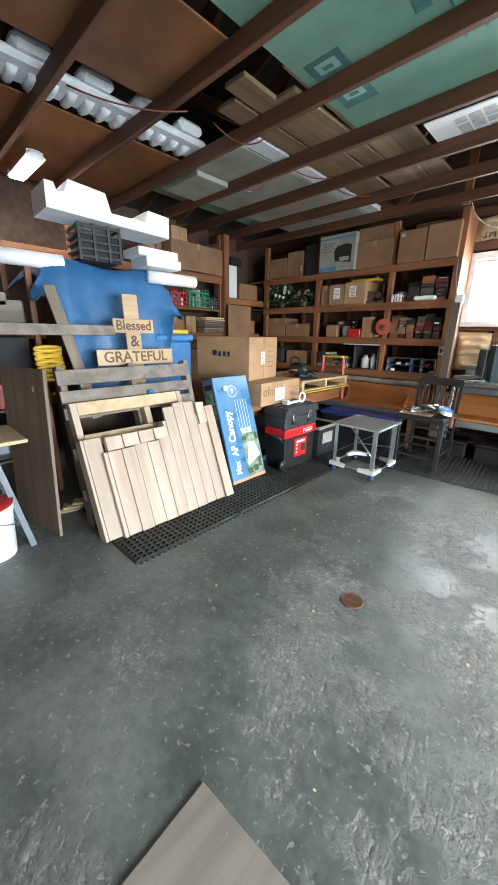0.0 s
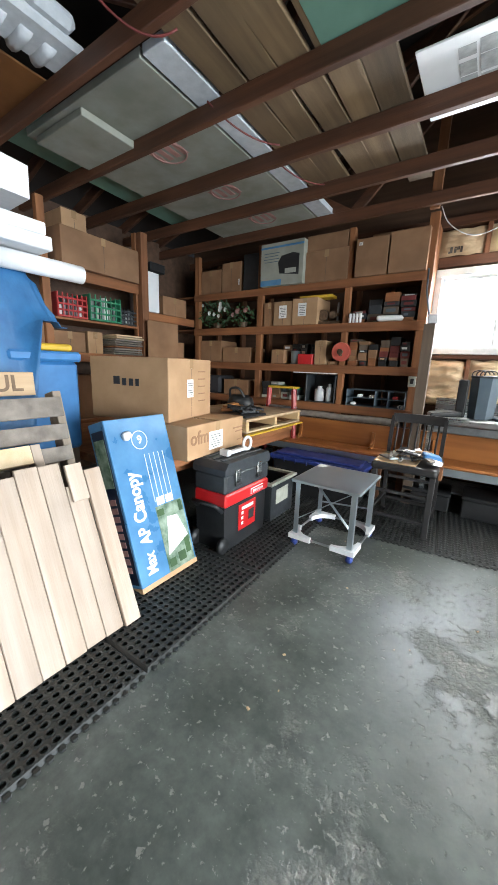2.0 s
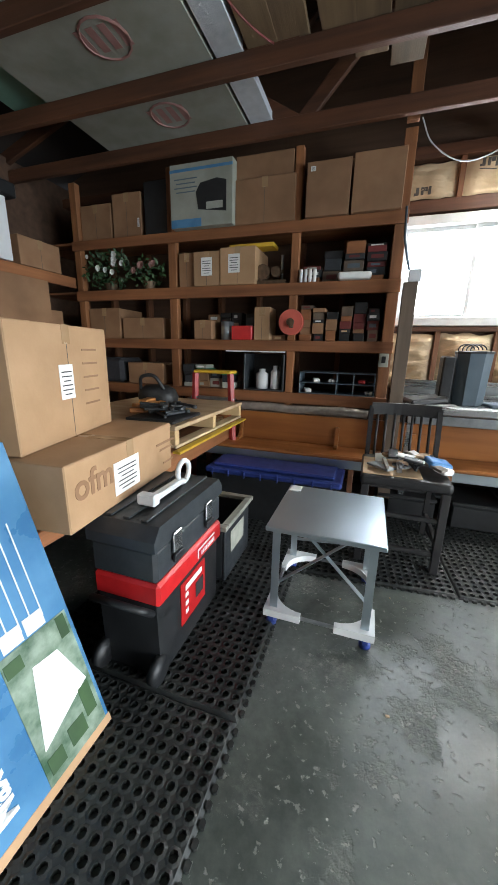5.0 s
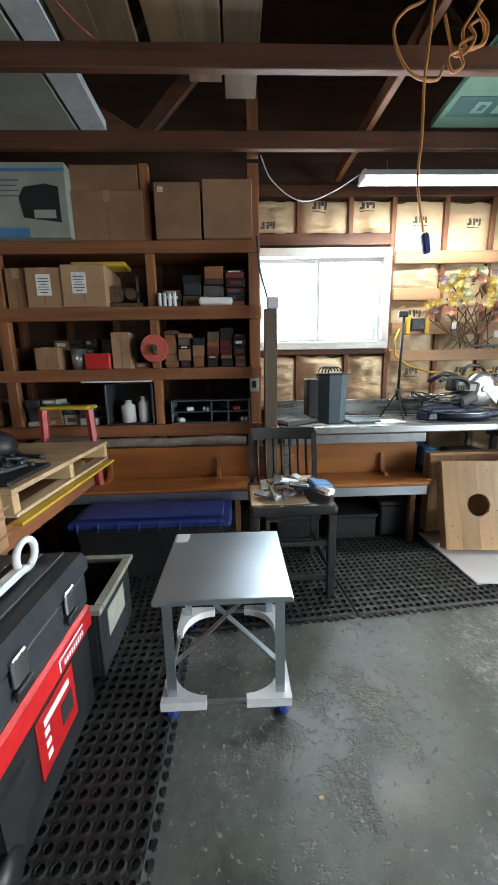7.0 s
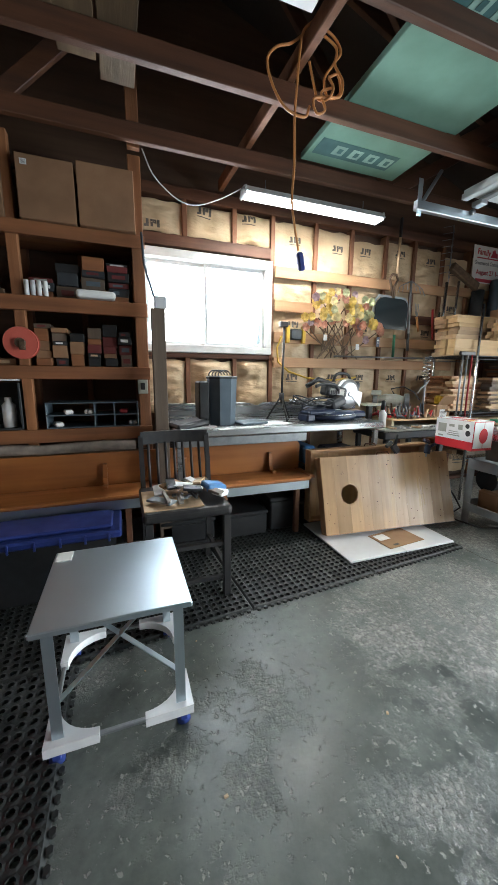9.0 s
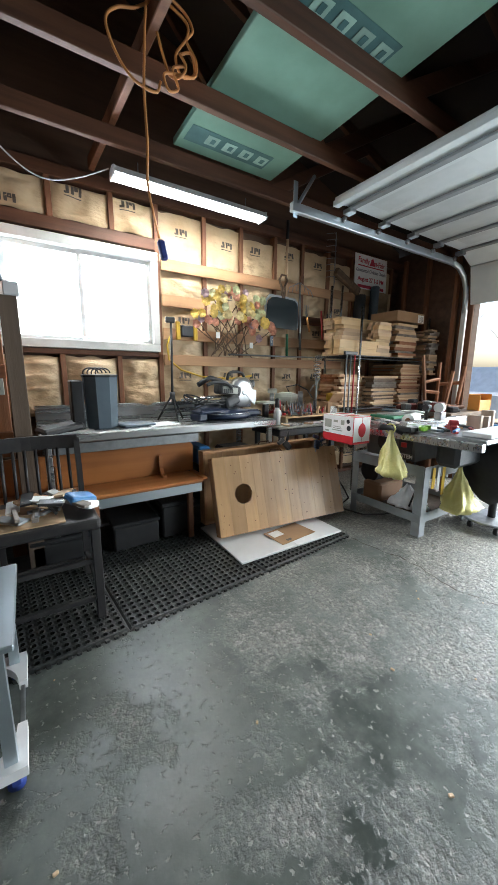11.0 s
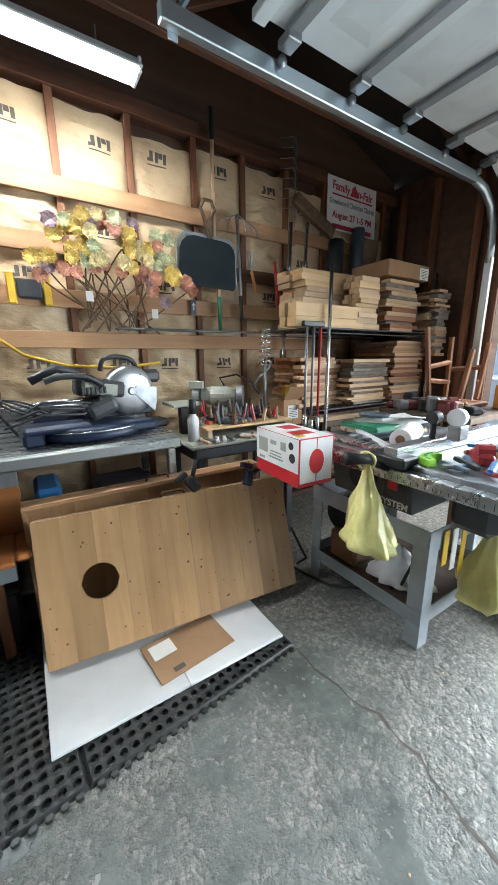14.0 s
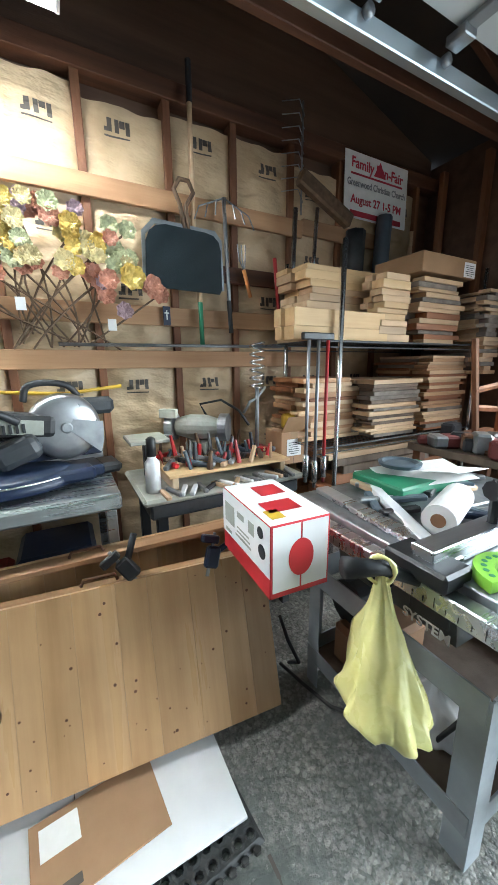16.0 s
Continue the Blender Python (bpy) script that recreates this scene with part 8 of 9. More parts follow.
for k, (x, z, w, h) in enumerate(((0.11, 0.15, 0.08, 0.07), (0.0, 0.10, 0.12, 0.008), (0.0, 0.115, 0.10, 0.006), (0.0, 0.13, 0.09, 0.006), (-0.06, 0.17, 0.04, 0.04), (0.02, 0.175, 0.05, 0.02), (0.12, 0.085, 0.05, 0.012))):
    cube(b, (x - w / 2, 0.1022, z - h / 2), (x + w / 2, 0.1034, z + h / 2))
part("side_print", b, BEIGE, face)
b = bmesh.new()
lathe(b, [(0.0, 0.0), (0.022, 0.0), (0.022, 0.0012), (0.0, 0.0012)], 14, pose(-0.13, 0.1022, 0.13, -90))
lathe(b, [(0.0, 0.0), (0.018, 0.0), (0.018, 0.0012), (0.0, 0.0012)], 14, pose(-0.12, 0.1022, 0.185, -90))
part("side_dots", b, PRINT, face)
b = bmesh.new()
cube(b, (-0.1765, -0.092, 0.02), (-0.1752, -0.003, 0.22))
cube(b, (-0.1765, 0.003, 0.02), (-0.1752, 0.092, 0.22))
ends = part("white_end", b, RW, rc)
b = bmesh.new()
lathe(b, [(0.0, 0.0), (0.058, 0.0), (0.058, 0.0012), (0.0, 0.0012)], 22, pose(-0.1766, 0.0, 0.115, 0, -90, 0) @ Matrix.Diagonal((1.0, 0.72, 1, 1)))
part("end_badge", b, RB, ends)
b = bmesh.new()
cube(b, (-0.172, -0.098, 0.2253), (0.172, 0.098, 0.2262))
top = part("white_top", b, RW, rc)
b = bmesh.new()
cube(b, (-0.10, -0.05, 0.2263), (-0.02, 0.06, 0.2272))
cube(b, (0.03, -0.07, 0.2263), (0.12, 0.02, 0.2272))
part("top_badge", b, RB, top)
box_part("top_sticker", (-0.14, 0.03, 0.2263), (-0.08, 0.075, 0.2272), YELLOW, top, 0.0002)

# ---- table saw ----
ts = thing("table_saw", "grey contractor table saw on steel stand, top piled with tools", "table saw", (1.75, 4.15, 0), world_built=True)
for x in (1.38, 2.12):
    for y in (3.815, 4.52):
        b = bmesh.new()
        cube(b, (x, y - 0.004, 0.002), (x + (0.07 if x < 2 else -0.07), y, 0.58))
        s = 1 if y < 4 else -1
        cube(b, (x - 0.004, y - 0.004, 0.002), (x, y + s * 0.07, 0.58))
        part("leg", b, SAWGREY, ts)
for y in (3.812, 4.516):
    box_part("stand_rail", (1.385, y, 0.48), (2.12, y + 0.006, 0.585), SAWGREY, ts, 0.001)
    box_part("low_rail", (1.385, y, 0.12), (2.12, y + 0.006, 0.20), SAWGREY, ts, 0.001)
for x in (1.372, 2.12):
    box_part("stand_rail", (x, 3.82, 0.50), (x + 0.006, 4.515, 0.59), SAWGREY, ts, 0.001)
    box_part("low_rail", (x, 3.82, 0.12), (x + 0.006, 4.515, 0.19), SAWGREY, ts, 0.001)
box_part("low_shelf", (1.39, 3.83, 0.125), (2.11, 4.51, 0.14), DARKPLY, ts)
b = bmesh.new()
prism(b, [(1.45, 0.592), (2.05, 0.592), (2.05, 0.835), (1.41, 0.835)], 3.95, 4.42)
part("cabinet", b, mat("olive_grey_enamel", (0.12, 0.125, 0.115), (0.085, 0.09, 0.082), 0.45, scale=9, bump=0.06), ts, "dark olive grey saw cabinet")
box_part("top", (1.34, 3.40, 0.836), (2.25, 4.58, 0.866), STEEL, ts, 0.004)
box_part("front_rail", (1.285, 3.40, 0.79), (1.335, 4.62, 0.845), STAINLESS, ts, 0.004)
part("scale", make(lambda b: [cube(b, (1.2835, 3.45 + 0.03 * k, 0.80), (1.2848, 3.452 + 0.03 * k, 0.815 + (0.012 if k % 4 == 0 else 0))) for k in range(38)]), PRINT, ts)
box_part("switch_plate", (1.405, 3.955, 0.66), (1.412, 4.08, 0.82), GREYPLASTIC, ts)
box_part("switch", (1.385, 4.0, 0.71), (1.404, 4.045, 0.75), REDPLASTIC, ts, 0.003, "red paddle switch")
part("nameplate", lettering("SYSTEM", 0.045, pose(1.404, 4.02, 0.635, 0, 0, -90) @ Matrix.Translation((0, 0, 0))), PAPER, ts)
b = bmesh.new()
tube(b, [(1.39, 4.20, 0.73), (1.42, 4.20, 0.73)], 0.075, 20)
part("handwheel", b, BLACKPLASTIC, ts)
b = bmesh.new()
tube(b, [(1.30, 3.98, 0.835), (1.20, 4.02, 0.885), (1.10, 4.05, 0.90)], [0.014, 0.02, 0.028], 10)
part("fence_lever", b, BLACKPLASTIC, ts, smooth=True)
box_part("fence", (1.30, 3.955, 0.868), (2.22, 4.02, 0.93), STAINLESS, ts, 0.003)
box_part("fence_head", (1.27, 3.90, 0.85), (1.38, 4.08, 0.90), BLACKPLASTIC, ts, 0.008)
b = bmesh.new()
rbox(b, (1.46, 3.62, 0.60), (1.95, 3.80, 0.80), 0.03)
part("motor", b, GREYPLASTIC, ts)

# items on the saw table
Zt = 0.8675
random.seed(123)
gtr = thing("green_tray", "green plastic tray with papers and a grey paint lid", "tray", (1.85, 4.42, Zt), world_built=True)
box_part("tray", (1.62, 4.3, Zt), (2.05, 4.56, Zt + 0.055), GREEN, gtr, 0.008)
b = bmesh.new()
rbox(b, (-0.18, -0.1, 0), (0.18, 0.12, 0.004), 0.001, pose(1.85, 4.38, Zt + 0.058, 6, -4, -20))
part("paper", b, PAPER, gtr)
b = bmesh.new()
lathe(b, [(0.0, 0), (0.085, 0.0), (0.09, 0.015), (0.075, 0.018), (0.06, 0.008), (0, 0.008)], 22, Matrix.Translation((1.80, 4.46, Zt + 0.085)))
part("lid", b, SLATE, gtr)
b = bmesh.new()
rbox(b, (-0.17, -0.12, 0), (0.17, 0.02, 0.004), 0.001, pose(1.95, 4.36, Zt + 0.07, -9, 8, 10))
part("paper", b, PAPER, gtr)
for lo, hi, mm, nm, lab, rz in (((-0.36, -0.02, 0), (0.36, 0.02, 0.03), MELAMINE, "white_strip", "long white strip lying on the saw table", 62), ((-0.3, -0.03, 0), (0.3, 0.03, 0.02), STAINLESS, "steel_rule", "aluminium guide strip lying on the table", 85)):
    b = bmesh.new()
    rbox(b, lo, hi, 0.003, pose(1.55, 4.3, Zt + 0.001, 0, 0, rz) if nm == "white_strip" else pose(1.42, 4.25, Zt + 0.001, 0, 0, rz))
    single(nm, b, mm, lab, "strip")
pt = thing("paper_towel_roll", "white paper towel roll lying on the saw table", "paper roll", pose(1.62, 4.12, Zt + 0.052, 0, 0, 20))
b = bmesh.new()
tube(b, [(-0.13, 0, 0), (0.13, 0, 0)], 0.05, 20)
part("roll", b, PAPER, pt)
b = bmesh.new()
tube(b, [(-0.1305, 0, 0), (-0.1315, 0, 0)], 0.022, 14)
part("core", b, CARD_DARK, pt)
gl_ = thing("dial_gauge_stand", "black gauge stand with a white round dial", "gauge", (1.62, 3.93, Zt), world_built=True)
b = bmesh.new()
tube(b, [(1.60, 3.98, 0.931), (1.60, 3.98, 1.06)], 0.014, 8)
part("post", b, BLACKPLASTIC, gl_)
b = bmesh.new()
tube(b, [(1.58, 3.98, 1.03), (1.625, 3.98, 1.03)], 0.03, 8)
part("knob", b, BLACKPLASTIC, gl_)
b = bmesh.new()
rbox(b, (1.62, 3.87, 0.931), (1.70, 3.93, 1.0), 0.006)
part("block", b, STEEL, gl_)
b = bmesh.new()
tube(b, [(1.63, 3.90, 1.035), (1.67, 3.905, 1.035)], 0.04, 18)
part("dial", b, WHITEPLASTIC, gl_)
lg = thing("green_push_block", "bright lime green curved push block with holes", "push block", pose(1.45, 3.83, Zt + 0.001, 0, 0, 25))
b = bmesh.new()
arc = [(0.10 * math.cos(a), 0.10 * math.sin(a)) for a in [0.3 + k * 0.25 for k in range(10)]]
arc2 = [(0.055 * math.cos(a), 0.055 * math.sin(a)) for a in [0.3 + k * 0.25 for k in range(10)]][::-1]
lo = [b.verts.new((x, y, 0)) for x, y in arc + arc2]
hi = [b.verts.new((x, y, 0.03)) for x, y in arc + arc2]
b.faces.new(lo)
b.faces.new(hi)
for k in range(len(lo)):
    j = (k + 1) % len(lo)
    b.faces.new((lo[k], lo[j], hi[j], hi[k]))
part("block", b, LIME, lg)
# discs of darker green on the solid block, coloured like shaded holes
part("holes", make(lambda b: [tube(b, [(0.077 * math.cos(a), 0.077 * math.sin(a), 0.0302), (0.077 * math.cos(a), 0.077 * math.sin(a), 0.031)], 0.007, 8) for a in [0.5 + 0.3 * k for k in range(7)]]), GREEN, lg)
rd = thing("red_tool", "red plastic clamp tool lying on the table", "tool", pose(1.60, 3.76, Zt + 0.001, 0, 0, 40))
box_part("body", (-0.07, -0.03, 0), (0.07, 0.03, 0.05), REDPAINT, rd, 0.012)
b = bmesh.new()
tube(b, [(-0.02, -0.03, 0.055), (-0.02, 0.03, 0.055)], 0.03, 10)
part("drum", b, REDPAINT, rd)
for k, (x, y, w, h, rz) in enumerate(((1.86, 3.72, 0.05, 0.13, 10), (1.94, 3.70, 0.05, 0.12, 8), (2.02, 3.70, 0.045, 0.17, 12))):
    b = bmesh.new()
    rbox(b, (-w * 0.6, -w, 0), (w * 0.6, w, h * 0.85), 0.004, pose(x, y, Zt + 0.0005, 0, 0, rz))
    single("pine_block", b, PINE_Z, "square pine block standing on the saw table", "wood block", group="pine blocks")
for k in range(26):
    b = bmesh.new()
    x, y = random.uniform(1.4, 2.2), random.uniform(3.66, 3.86)
    if k % 3:
        rbox(b, (-0.07, -0.012, 0), (0.07, 0.012, 0.018), 0.004, pose(x, y, Zt + 0.001 + 0.004 * (k % 4), 0, random.uniform(-4, 4), random.uniform(0, 180)))
    else:
        tube(b, [(x, y, Zt + 0.012), (x + random.uniform(-0.1, 0.1), y + random.uniform(-0.06, 0.06), Zt + 0.014)], 0.01, 7)
    single("loose_tool", b, random.choice((BLACKPLASTIC, STEEL, SLATE, BIN_BLUE, GREYPLASTIC, PALE_X, REDPAINT)), "small loose tool lying on the saw table", "hand tool", group="tools on saw")
for k in range(16):
    b = bmesh.new()
    x, y = random.uniform(1.38, 2.1), random.uniform(4.08, 4.55)
    rbox(b, (-0.08, -0.015, 0), (0.08, 0.015, 0.022), 0.005, pose(x, y, Zt + 0.001 + 0.003 * (k % 4), 0, random.uniform(-4, 4), random.uniform(0, 180)))
    single("loose_tool", b, random.choice((BLACKPLASTIC, STEEL, SLATE, NAVY, PALE_X)), "small loose tool lying on the saw table", "hand tool", group="tools on saw")
b = bmesh.new()
rbox(b, (1.42, 3.41, Zt + 0.0005), (2.22, 3.60, Zt + 0.032), 0.004)
single("white_wing", b, MELAMINE, "white melamine extension board beside the saw", "board")

# bags under and beside the saw


def plastic_bag(top, low, w, d, seed, label, material=BAG):
    t = thing("plastic_bag", label, "plastic bag", tuple(top), "plastic bags", True)
    b = bmesh.new()
    n, m_ = 40, 30
    rows = []
    for j in range(m_ + 1):
        v = j / m_
        c = Vector(top).lerp(Vector(low), v)
        r = 0.10 + 0.90 * min(1.0, v / 0.84) ** 1.25
        if v > 0.86:
            r *= math.sqrt(max(0.02, 1 - ((v - 0.86) / 0.145) ** 2))
        row = []
        for k in range(n):
            a = 2 * math.pi * k / n
            f = 1 + 0.38 * noise.noise(Vector((math.cos(a) * 1.6 + seed, math.sin(a) * 1.6, v * 2.4))) + 0.22 * noise.noise(Vector((math.cos(a) * 5, math.sin(a) * 5 + seed, v * 5)))
            fold = 1 + 0.16 * (1 - v) * math.sin(a * 7 + seed + 3 * v) + 0.05 * math.sin(a * 13 + 6 * v + seed)
            row.append(b.verts.new(c + Vector((d * r * f * fold * math.cos(a), w * r * f * fold * math.sin(a), 0.02 * noise.noise(Vector((a, v * 3, seed)))))))
        rows.append(row)
    for p, q in zip(rows, rows[1:]):
        for k in range(n):
            b.faces.new((p[k], p[(k + 1) % n], q[(k + 1) % n], q[k]))
    b.faces.new(rows[-1])
    part("bag", b, material, t, smooth=True)
    return t


bg = plastic_bag((1.20, 4.02, 0.87), (1.16, 3.96, 0.51), 0.125, 0.085, 1.3, "yellow plastic shopping bag hanging from the fence lever")
b = bmesh.new()
tube(b, [(1.193 + 0.022 * math.sin(k * 0.42), 4.02 - 0.026 * math.sin(k * 0.42), 0.88 - 0.038 * math.cos(k * 0.42)) for k in range(16)], [0.006 + 0.002 * math.sin(k * 1.7) for k in range(16)], 8)
part("bag_handle", b, BAG, bg, smooth=True)
plastic_bag((1.72, 3.72, 0.56), (1.72, 3.70, 0.20), 0.14, 0.16, 4.4, "yellow plastic shopping bag hanging beside the saw stand")
box_part("hook", (1.70, 3.79, 0.55), (1.72, 3.812, 0.57), STEEL, ts)
for k in range(3):
    b = bmesh.new()
    rbox(b, (1.47 + 0.05 * k, 3.80 - 0.012 * k, 0.40 - 0.03 * k), (1.51 + 0.05 * k, 3.805 - 0.012 * k, 0.57), 0.001)
    single("yellow_packet", b, YELLOW if k % 2 == 0 else PAPER, "yellow and white paper packet hanging on the stand", "packet", group="packets")
plastic_bag((1.55, 4.05, 0.36), (1.6, 4.05, 0.145), 0.16, 0.14, 7.7, "clear grey plastic bag stuffed on the lower shelf", WHITEPLASTIC)
b = bmesh.new()
rbox(b, (1.45, 4.25, 0.142), (1.8, 4.45, 0.32), 0.02)
single("brown_parcel", b, CARD_DARK, "brown parcel on the saw stand shelf", "parcel")
b = bmesh.new()
tube(b, [(1.5, 4.42, 0.4), (1.62, 4.42, 0.4)], 0.1, 16)
single("coil_reel", b, BLACKPLASTIC, "dark coiled hose on the stand shelf", "coil")
b = bmesh.new()
tube(b, [(1.3, 4.62, 0.02), (1.33, 4.5, 0.012), (1.37, 4.35, 0.012), (1.45, 4.2, 0.05), (1.5, 4.0, 0.16), (1.44, 3.9, 0.4)], 0.008, 7)
single("power_cable", b, BLACKPLASTIC, "black power cable curling under the saw", "cable", smooth=True)
b = bmesh.new()
tube(b, [(1.28, 4.60, 0.30), (1.27, 4.52, 0.24), (1.30, 4.48, 0.15), (1.32, 4.58, 0.05)], 0.008, 7)
single("power_cable", b, BLACKPLASTIC, "black power cable hanging behind the board", "cable", smooth=True)

# ---- lumber rack ----
rk = thing("wire_rack", "chrome wire shelving rack loaded with lumber", "shelving rack", (2.4, 5.2, 0), world_built=True)
for x, y in ((1.86, 4.93), (3.1, 4.93), (1.86, 5.44), (3.1, 5.44)):
    b = bmesh.new()
    tube(b, [(x, y, 0.002), (x, y, 1.99)], 0.0135, 10)
    part("post", b, CHROME, rk, smooth=True)
for z in (0.45, 0.93, 1.50):
    for y in (4.93, 5.44):
        b = bmesh.new()
        tube(b, [(1.70, y, z), (3.12, y, z)], 0.006, 6)
        tube(b, [(1.70, y, z - 0.03), (3.12, y, z - 0.03)], 0.004, 6)
        part("shelf_rod", b, GREYPLASTIC, rk)
    b = bmesh.new()
    for k in range(36):
        x = 1.72 + k * 0.0385
        tube(b, [(x, 4.93, z + 0.004), (x, 5.44, z + 0.004)], 0.0025, 4)
    part("shelf_wires", b, GREYPLASTIC, rk)


def lumber(x0, x1, y0, y1, z0, z1, bh, bw, seed, mats, label, jitter=0.06, squeeze=0.85):
    """A stack of boards that run along x, laid in courses; no two ends level."""
    r = random.Random(seed)
    z = z0
    while z + bh * 0.6 < z1:
        h = bh * r.uniform(0.7, 1.25)
        y = y0 + r.uniform(0, 0.02)
        while y + bw * 0.6 < y1 and y < y0 + 1.7 * bw:
            w = bw * r.uniform(0.75, 1.15)
            b = bmesh.new()
            a, e = x0 + r.uniform(0, jitter), x1 - r.uniform(0, jitter)
            rbox(b, (0, 0, 0), (e - a, (min(w, y1 - y) if y < y0 + 0.7 * bw else y1 - y) - 0.003, h - 0.001), 0.002, pose(a, y, z, 0, 0, r.uniform(-0.6, 0.6)))
            ob = single("board", b, r.choice(mats), label, "lumber", group="stacked lumber")
            y += w
        z += h


Zr = 1.508
lumber(1.56, 2.30, 4.95, 5.12, Zr, Zr + 0.20, 0.085, 0.085, 1, (PINE_X,), "yellow pine two-by-four stacked on the rack", 0.1)
lumber(1.75, 2.48, 5.12, 5.40, Zr, Zr + 0.42, 0.04, 0.14, 2, (PINE_X, PALE_X), "sawn pine board stacked on the rack", 0.07)
lumber(2.15, 2.44, 4.95, 5.1, Zr, Zr + 0.36, 0.038, 0.085, 6, (PINE_X, PALE_X), "short sawn pine board stacked on the rack", 0.05)
lumber(2.50, 3.0, 4.97, 5.42, Zr, Zr + 0.40, 0.032, 0.09, 3, (PALE_X, GREYWOOD_Y, SHELF_X), "mixed offcut board stacked on the rack", 0.16)
lumber(3.0, 3.25, 4.85, 5.3, Zr - 0.2, Zr + 0.36, 0.028, 0.07, 13, (PALE_X, GREYWOOD_Y, PALE_X), "mixed short offcut at the rack end", 0.10)
lumber(1.72, 2.2, 5.08, 5.42, 0.938, 1.30, 0.028, 0.11, 4, (GIRT_X, GIRT_X, PALE_X, SHELF_X), "brown board stacked on the middle shelf", 0.1)
lumber(2.12, 2.62, 4.95, 5.38, 0.938, 1.28, 0.022, 0.13, 5, (GREYWOOD_Y, PALE_X, DARKPLY, PALE_X), "thin panel offcut stacked on the middle shelf", 0.08)
lumber(2.62, 3.08, 4.95, 5.40, 0.938, 1.44, 0.021, 0.12, 8, (GIRT_X, SHELF_X, PALE_X, GREYWOOD_Y), "reddish board stacked on the middle shelf", 0.07)
lumber(1.8, 3.0, 5.0, 5.42, 0.458, 0.86, 0.05, 0.14, 9, (SHELF_X, PALE_X, DARKPLY), "dark board stacked on the low shelf", 0.2)
carton((2.52, 4.98, 1.925), (3.06, 5.35, 2.04), CARD, "flat brown carton on top of lumber", tape=False, sticker=(0.2, 0.05, 0.12, 0.09))
bc = [(1.63, 4.9, 1.02), (1.69, 4.9, 0.98), (1.75, 4.9, 1.0)]
for k, (x, y, z) in enumerate(bc):
    t = thing("bar_clamp", "long steel bar clamp hooked on the rack", "bar clamp", (x, y, z), "bar clamps", True)
    b = bmesh.new()
    tube(b, [(x, y, z - 0.25), (x, y, 1.52)], 0.009, 7)
    part("bar", b, STEEL if k < 2 else REDPAINT, t, smooth=True)
    box_part("head", (x - 0.04, y - 0.015, 1.50), (x + 0.03, y + 0.015, 1.535), BLACKPLASTIC, t, 0.005)
    b = bmesh.new()
    tube(b, [(x, y, z - 0.22), (x, y, z - 0.1)], 0.016, 8)
    part("handle", b, CHROME, t, smooth=True)
pole("grey_pipe", [(2.66, 5.44, 1.93), (2.70, 5.46, 2.40)], 0.055, SLATE, "grey plastic duct pipe standing behind the sign", "pipe")
pole("stove_pipe", [(2.42, 5.46, 1.9), (2.44, 5.47, 2.27)], 0.07, GREYPLASTIC, "dark grey duct piece behind the lumber", "pipe")
pole("wood_pole", [(2.98, 5.45, 1.95), (2.99, 5.46, 2.35)], 0.016, PALE_X, "pale wooden pole standing behind lumber", "pole")

# upturned chairs and the stool near the door
uc = thing("upturned_chair", "brown wooden chair lying upturned on the cluttered bench", "chair", (2.85, 4.62, 0.9), world_built=True)
for a, c in (((2.66, 4.70, 1.52), (2.72, 4.66, 0.96)), ((2.95, 4.66, 1.45), (2.92, 4.64, 0.96)), ((3.1, 4.45, 1.40), (2.95, 4.42, 0.98)), ((2.8, 4.42, 1.35), (2.74, 4.44, 0.98)), ((2.68, 4.68, 1.22), (2.95, 4.65, 1.26)), ((2.7, 4.68, 1.12), (2.94, 4.64, 1.1)), ((2.95, 4.65, 1.2), (3.06, 4.44, 1.22))):
    b = bmesh.new()
    tube(b, [a, c], 0.02, 6)
    part("chair_leg", b, SHELF_Z, uc)
box_part("chair_seat", (2.66, 4.36, 0.93), (3.02, 4.76, 0.965), SHELF_X, uc, 0.008)
cbn = thing("clutter_bench", "dark wooden bench heaped with tools beside the doorway", "bench", (2.75, 4.4, 0), world_built=True)
box_part("top", (2.32, 4.15, 0.885), (3.2, 4.82, 0.925), DARKPLY, cbn)
for x in (2.36, 3.12):
    for y in (4.18, 4.76):
        box_part("leg", (x, y, 0.002), (x + 0.05, y + 0.05, 0.884), FIR_Z, cbn)
random.seed(55)
for k in range(22):
    b = bmesh.new()
    x, y = random.uniform(2.36, 2.64), random.uniform(4.2, 4.76)
    h = random.uniform(0.03, 0.12)
    rbox(b, (-0.06, -0.04, 0), (0.06, 0.04, h), 0.012, pose(x, y, 0.9265, 0, 0, random.uniform(0, 180)))
    single("bench_clutter", b, random.choice((BLACKPLASTIC, GREYPLASTIC, CLOTH_DARK, RUST, STEEL, BRASS, DARKRED)), "small machine part heaped on the bench", "part", group="bench clutter")
oc = thing("orange_caddy", "orange plastic caddy on the bench by the doorway", "caddy", (3.0, 4.2, 0.9265), world_built=True)
ORANGE = mat("orange_plastic", (0.62, 0.27, 0.03), (0.52, 0.21, 0.025), 0.45, bump=0.05)
box_part("floor", (2.90, 4.16, 0.9265), (3.16, 4.28, 0.94), ORANGE, oc)
for lo, hi in (((2.90, 4.16, 0.94), (2.908, 4.28, 1.10)), ((3.152, 4.16, 0.94), (3.16, 4.28, 1.10)), ((2.908, 4.16, 0.94), (3.152, 4.167, 1.04)), ((2.908, 4.273, 0.94), (3.152, 4.28, 1.10))):
    box_part("side", lo, hi, ORANGE, oc)
wb2 = thing("metal_workbench", "grey metal bench with wood top by the doorway", "workbench", (2.7, 3.6, 0), world_built=True)
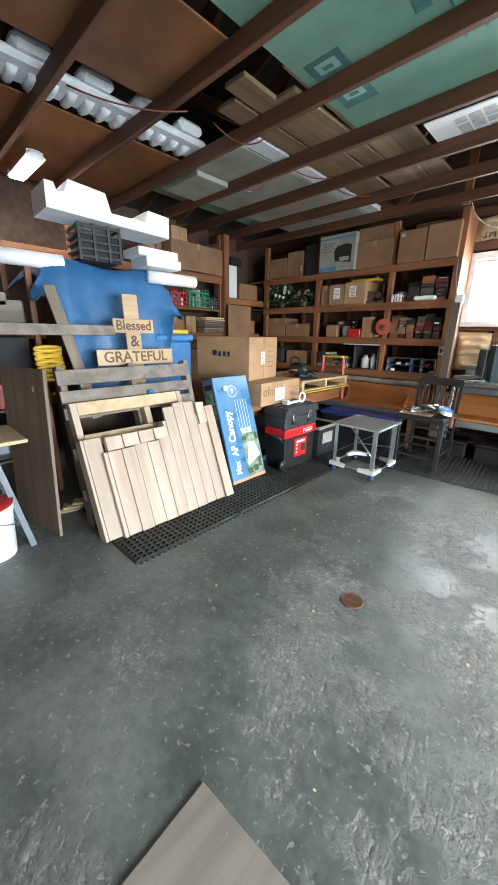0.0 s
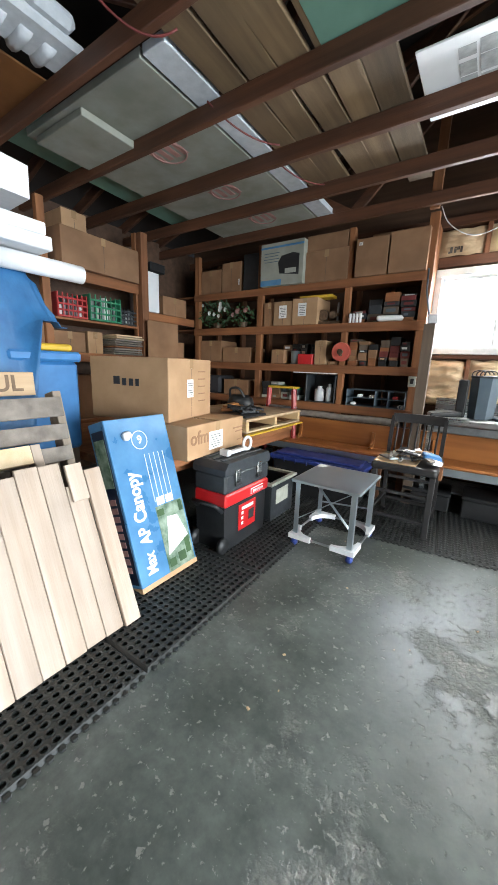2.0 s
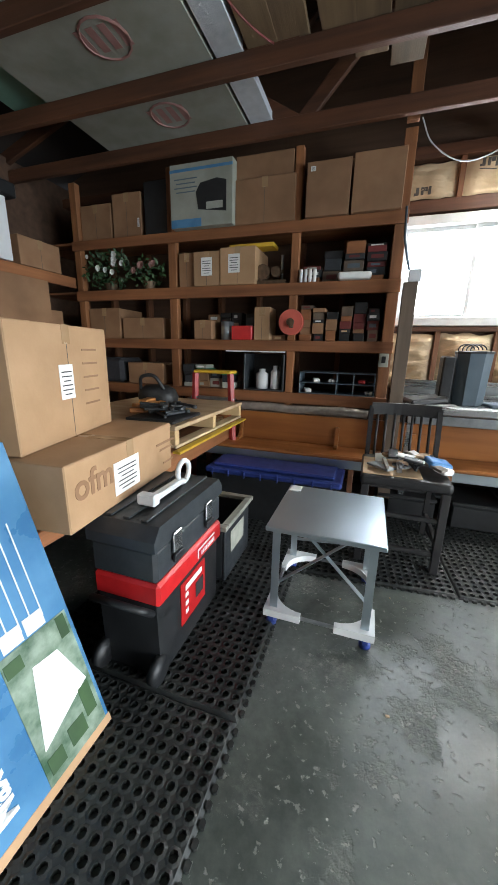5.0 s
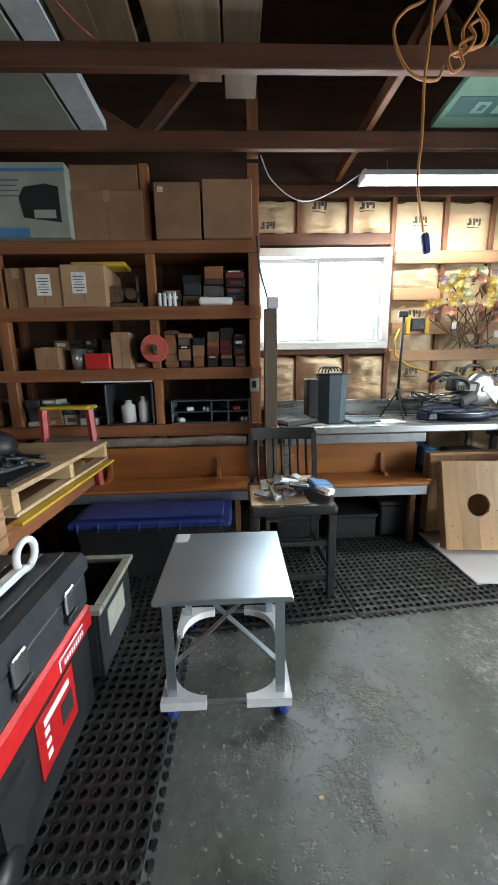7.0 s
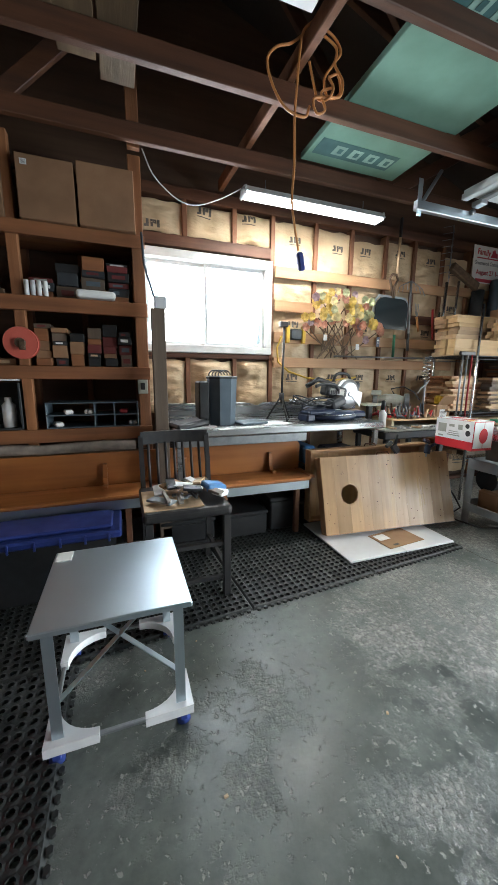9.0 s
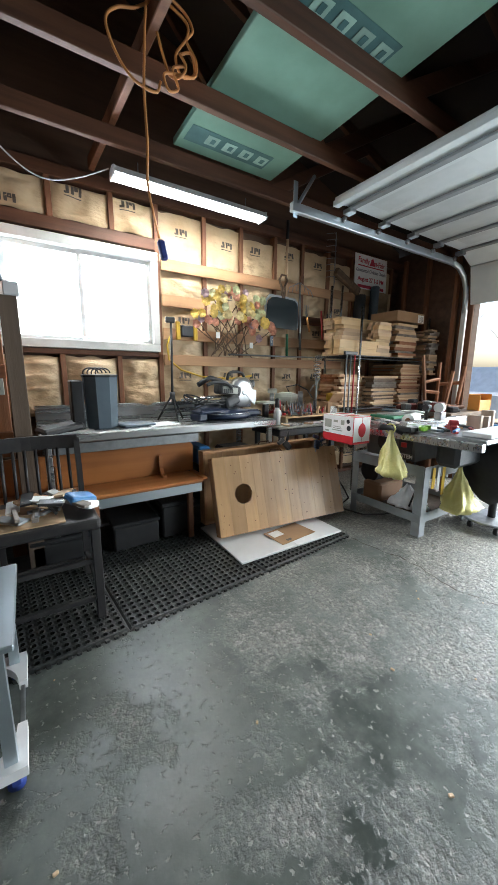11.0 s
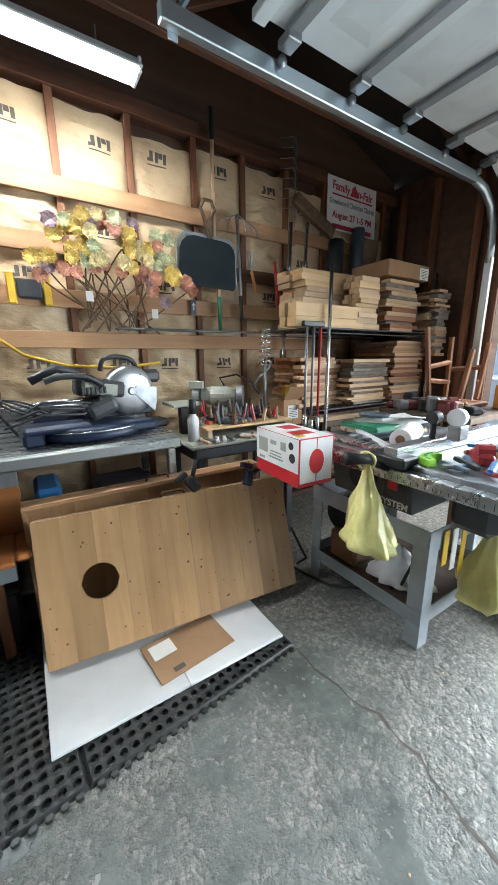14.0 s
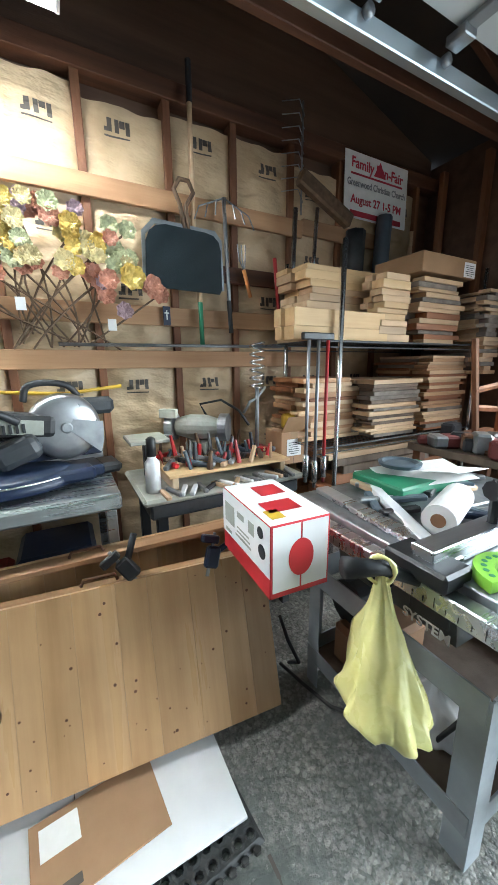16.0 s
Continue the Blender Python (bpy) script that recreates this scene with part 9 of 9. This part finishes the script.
box_part("top", (2.36, 3.35, 0.80), (3.1, 4.13, 0.84), PALE_X, wb2)
for x in (2.4, 3.02):
    for y in (3.4, 4.06):
        box_part("leg", (x, y, 0.002), (x + 0.05, y + 0.05, 0.799), SAWGREY, wb2)
box_part("rail", (2.4, 3.38, 0.68), (3.07, 3.40, 0.76), SAWGREY, wb2)
can = bmesh.new()
lathe(can, [(0.05, 0), (0.05, 0.2), (0.045, 0.21)], 16, Matrix.Translation((2.85, 3.8, 0.841)))
single("white_canister", can, WHITEPLASTIC, "white canister on the metal bench", "canister", smooth=True)

sto = thing("shop_stool", "round shop stool with a dark jacket thrown over it", "stool", (2.10, 3.60, 0), world_built=True)
b = bmesh.new()
lathe(b, [(0.0, 0.075), (0.21, 0.075), (0.22, 0.085), (0.21, 0.095), (0.0, 0.10)], 28, Matrix.Translation((2.10, 3.60, 0)))
part("tray_base", b, STEEL, sto)
for k in range(5):
    a = 2 * math.pi * k / 5
    b = bmesh.new()
    tube(b, [(2.10 + 0.17 * math.cos(a), 3.60 + 0.17 * math.sin(a) - 0.012, 0.032), (2.10 + 0.17 * math.cos(a), 3.60 + 0.17 * math.sin(a) + 0.012, 0.032)], 0.03, 12)
    part("caster", b, BLACKPLASTIC, sto, smooth=True)
    box_part("fork", (2.09 + 0.17 * math.cos(a), 3.59 + 0.17 * math.sin(a), 0.04), (2.11 + 0.17 * math.cos(a), 3.61 + 0.17 * math.sin(a), 0.076), STEEL, sto)
b = bmesh.new()
tube(b, [(2.10, 3.60, 0.1), (2.10, 3.60, 0.60)], 0.03, 12)
part("column", b, BLACKPLASTIC, sto, smooth=True)
b = bmesh.new()
lathe(b, [(0.0, 0.60), (0.17, 0.60), (0.18, 0.63), (0.17, 0.665), (0.0, 0.67)], 26, Matrix.Translation((2.10, 3.60, 0)))
part("seat", b, REDPLASTIC, sto, "red padded seat")
b = bmesh.new()
rows = []
for j in range(15):
    v = j / 14
    row = []
    for k in range(26):
        a = 2 * math.pi * k / 26
        r = 0.02 + 0.24 * min(1, v * 1.6)
        z = 0.74 - 0.02 * v - (0.42 * max(0, v - 0.55) / 0.45) * (0.6 + 0.5 * math.sin(a * 2 + 0.6))
        f = noise.noise(Vector((math.cos(a) * 2.2, math.sin(a) * 2.2, v * 4)))
        row.append(b.verts.new((2.06 + (r + 0.07 * f) * math.cos(a), 3.65 + (r + 0.05 * f) * math.sin(a), z + 0.05 * f + 0.03)))
    rows.append(row)
for p, q in zip(rows, rows[1:]):
    for k in range(26):
        b.faces.new((p[k], p[(k + 1) % 26], q[(k + 1) % 26], q[k]))
b.faces.new(rows[0])
jk = single("draped_jacket", b, CLOTH_DARK, "dark jacket heaped over the shop stool", "jacket", smooth=True)
jk.modifiers.new("thick", "SOLIDIFY").thickness = 0.008

# outside the doorway: parked pickup and bare trees
pk = thing("parked_pickup", "pale parked pickup truck out on the driveway", "pickup truck", (7.2, 5.6, -0.15), world_built=True)
b = bmesh.new()
prism(b, [(6.2, 0.25), (9.2, 0.25), (9.2, 0.95), (7.9, 1.0), (7.6, 1.5), (6.9, 1.5), (6.5, 1.0), (6.2, 0.95)], 5.2, 6.9)
part("body", b, WHITEPAINT, pk)
for x in (6.7, 8.6):
    b = bmesh.new()
    tube(b, [(x, 5.12, 0.19), (x, 5.36, 0.19)], 0.34, 18)
    wh = part("wheel", b, RUBBER, pk)
    b = bmesh.new()
    tube(b, [(x, 5.11, 0.19), (x, 5.118, 0.19)], 0.18, 14)
    part("rim", b, CHROME, wh)
b = bmesh.new()
prism(b, [(6.62, 1.02), (7.5, 1.02), (7.4, 1.42), (6.95, 1.42)], 5.19, 5.198)
part("side_window", b, GLASS, pk)
for k in range(5):
    t = thing("bare_tree", "bare winter tree with thin grey twigs", "tree", (24 + 4 * k, 12 + 5 * k, -0.15), "bare trees", True)
    r = random.Random(300 + k)
    base = Vector((24 + 4 * k, 12 + 5 * k, -0.15))
    b = bmesh.new()
    tube(b, [base, base + Vector((0.1, 0.1, 2.5)), base + Vector((0.2, 0, 5.5))], [0.2, 0.14, 0.04], 8)
    part("trunk", b, GREYWOOD_Z, t)
    b = bmesh.new()
    for j in range(40):
        p = base + Vector((0.1, 0.05, r.uniform(1.6, 5.2)))
        d = Vector((r.uniform(-1, 1), r.uniform(-1, 1), r.uniform(0.3, 1.0))) * r.uniform(0.6, 1.6)
        tube(b, [p, p + d * 0.6, p + d + Vector((0, 0, 0.3))], [0.035, 0.02, 0.006], 5)
    part("twigs", b, GREYWOOD_Z, t, kind="stuff")
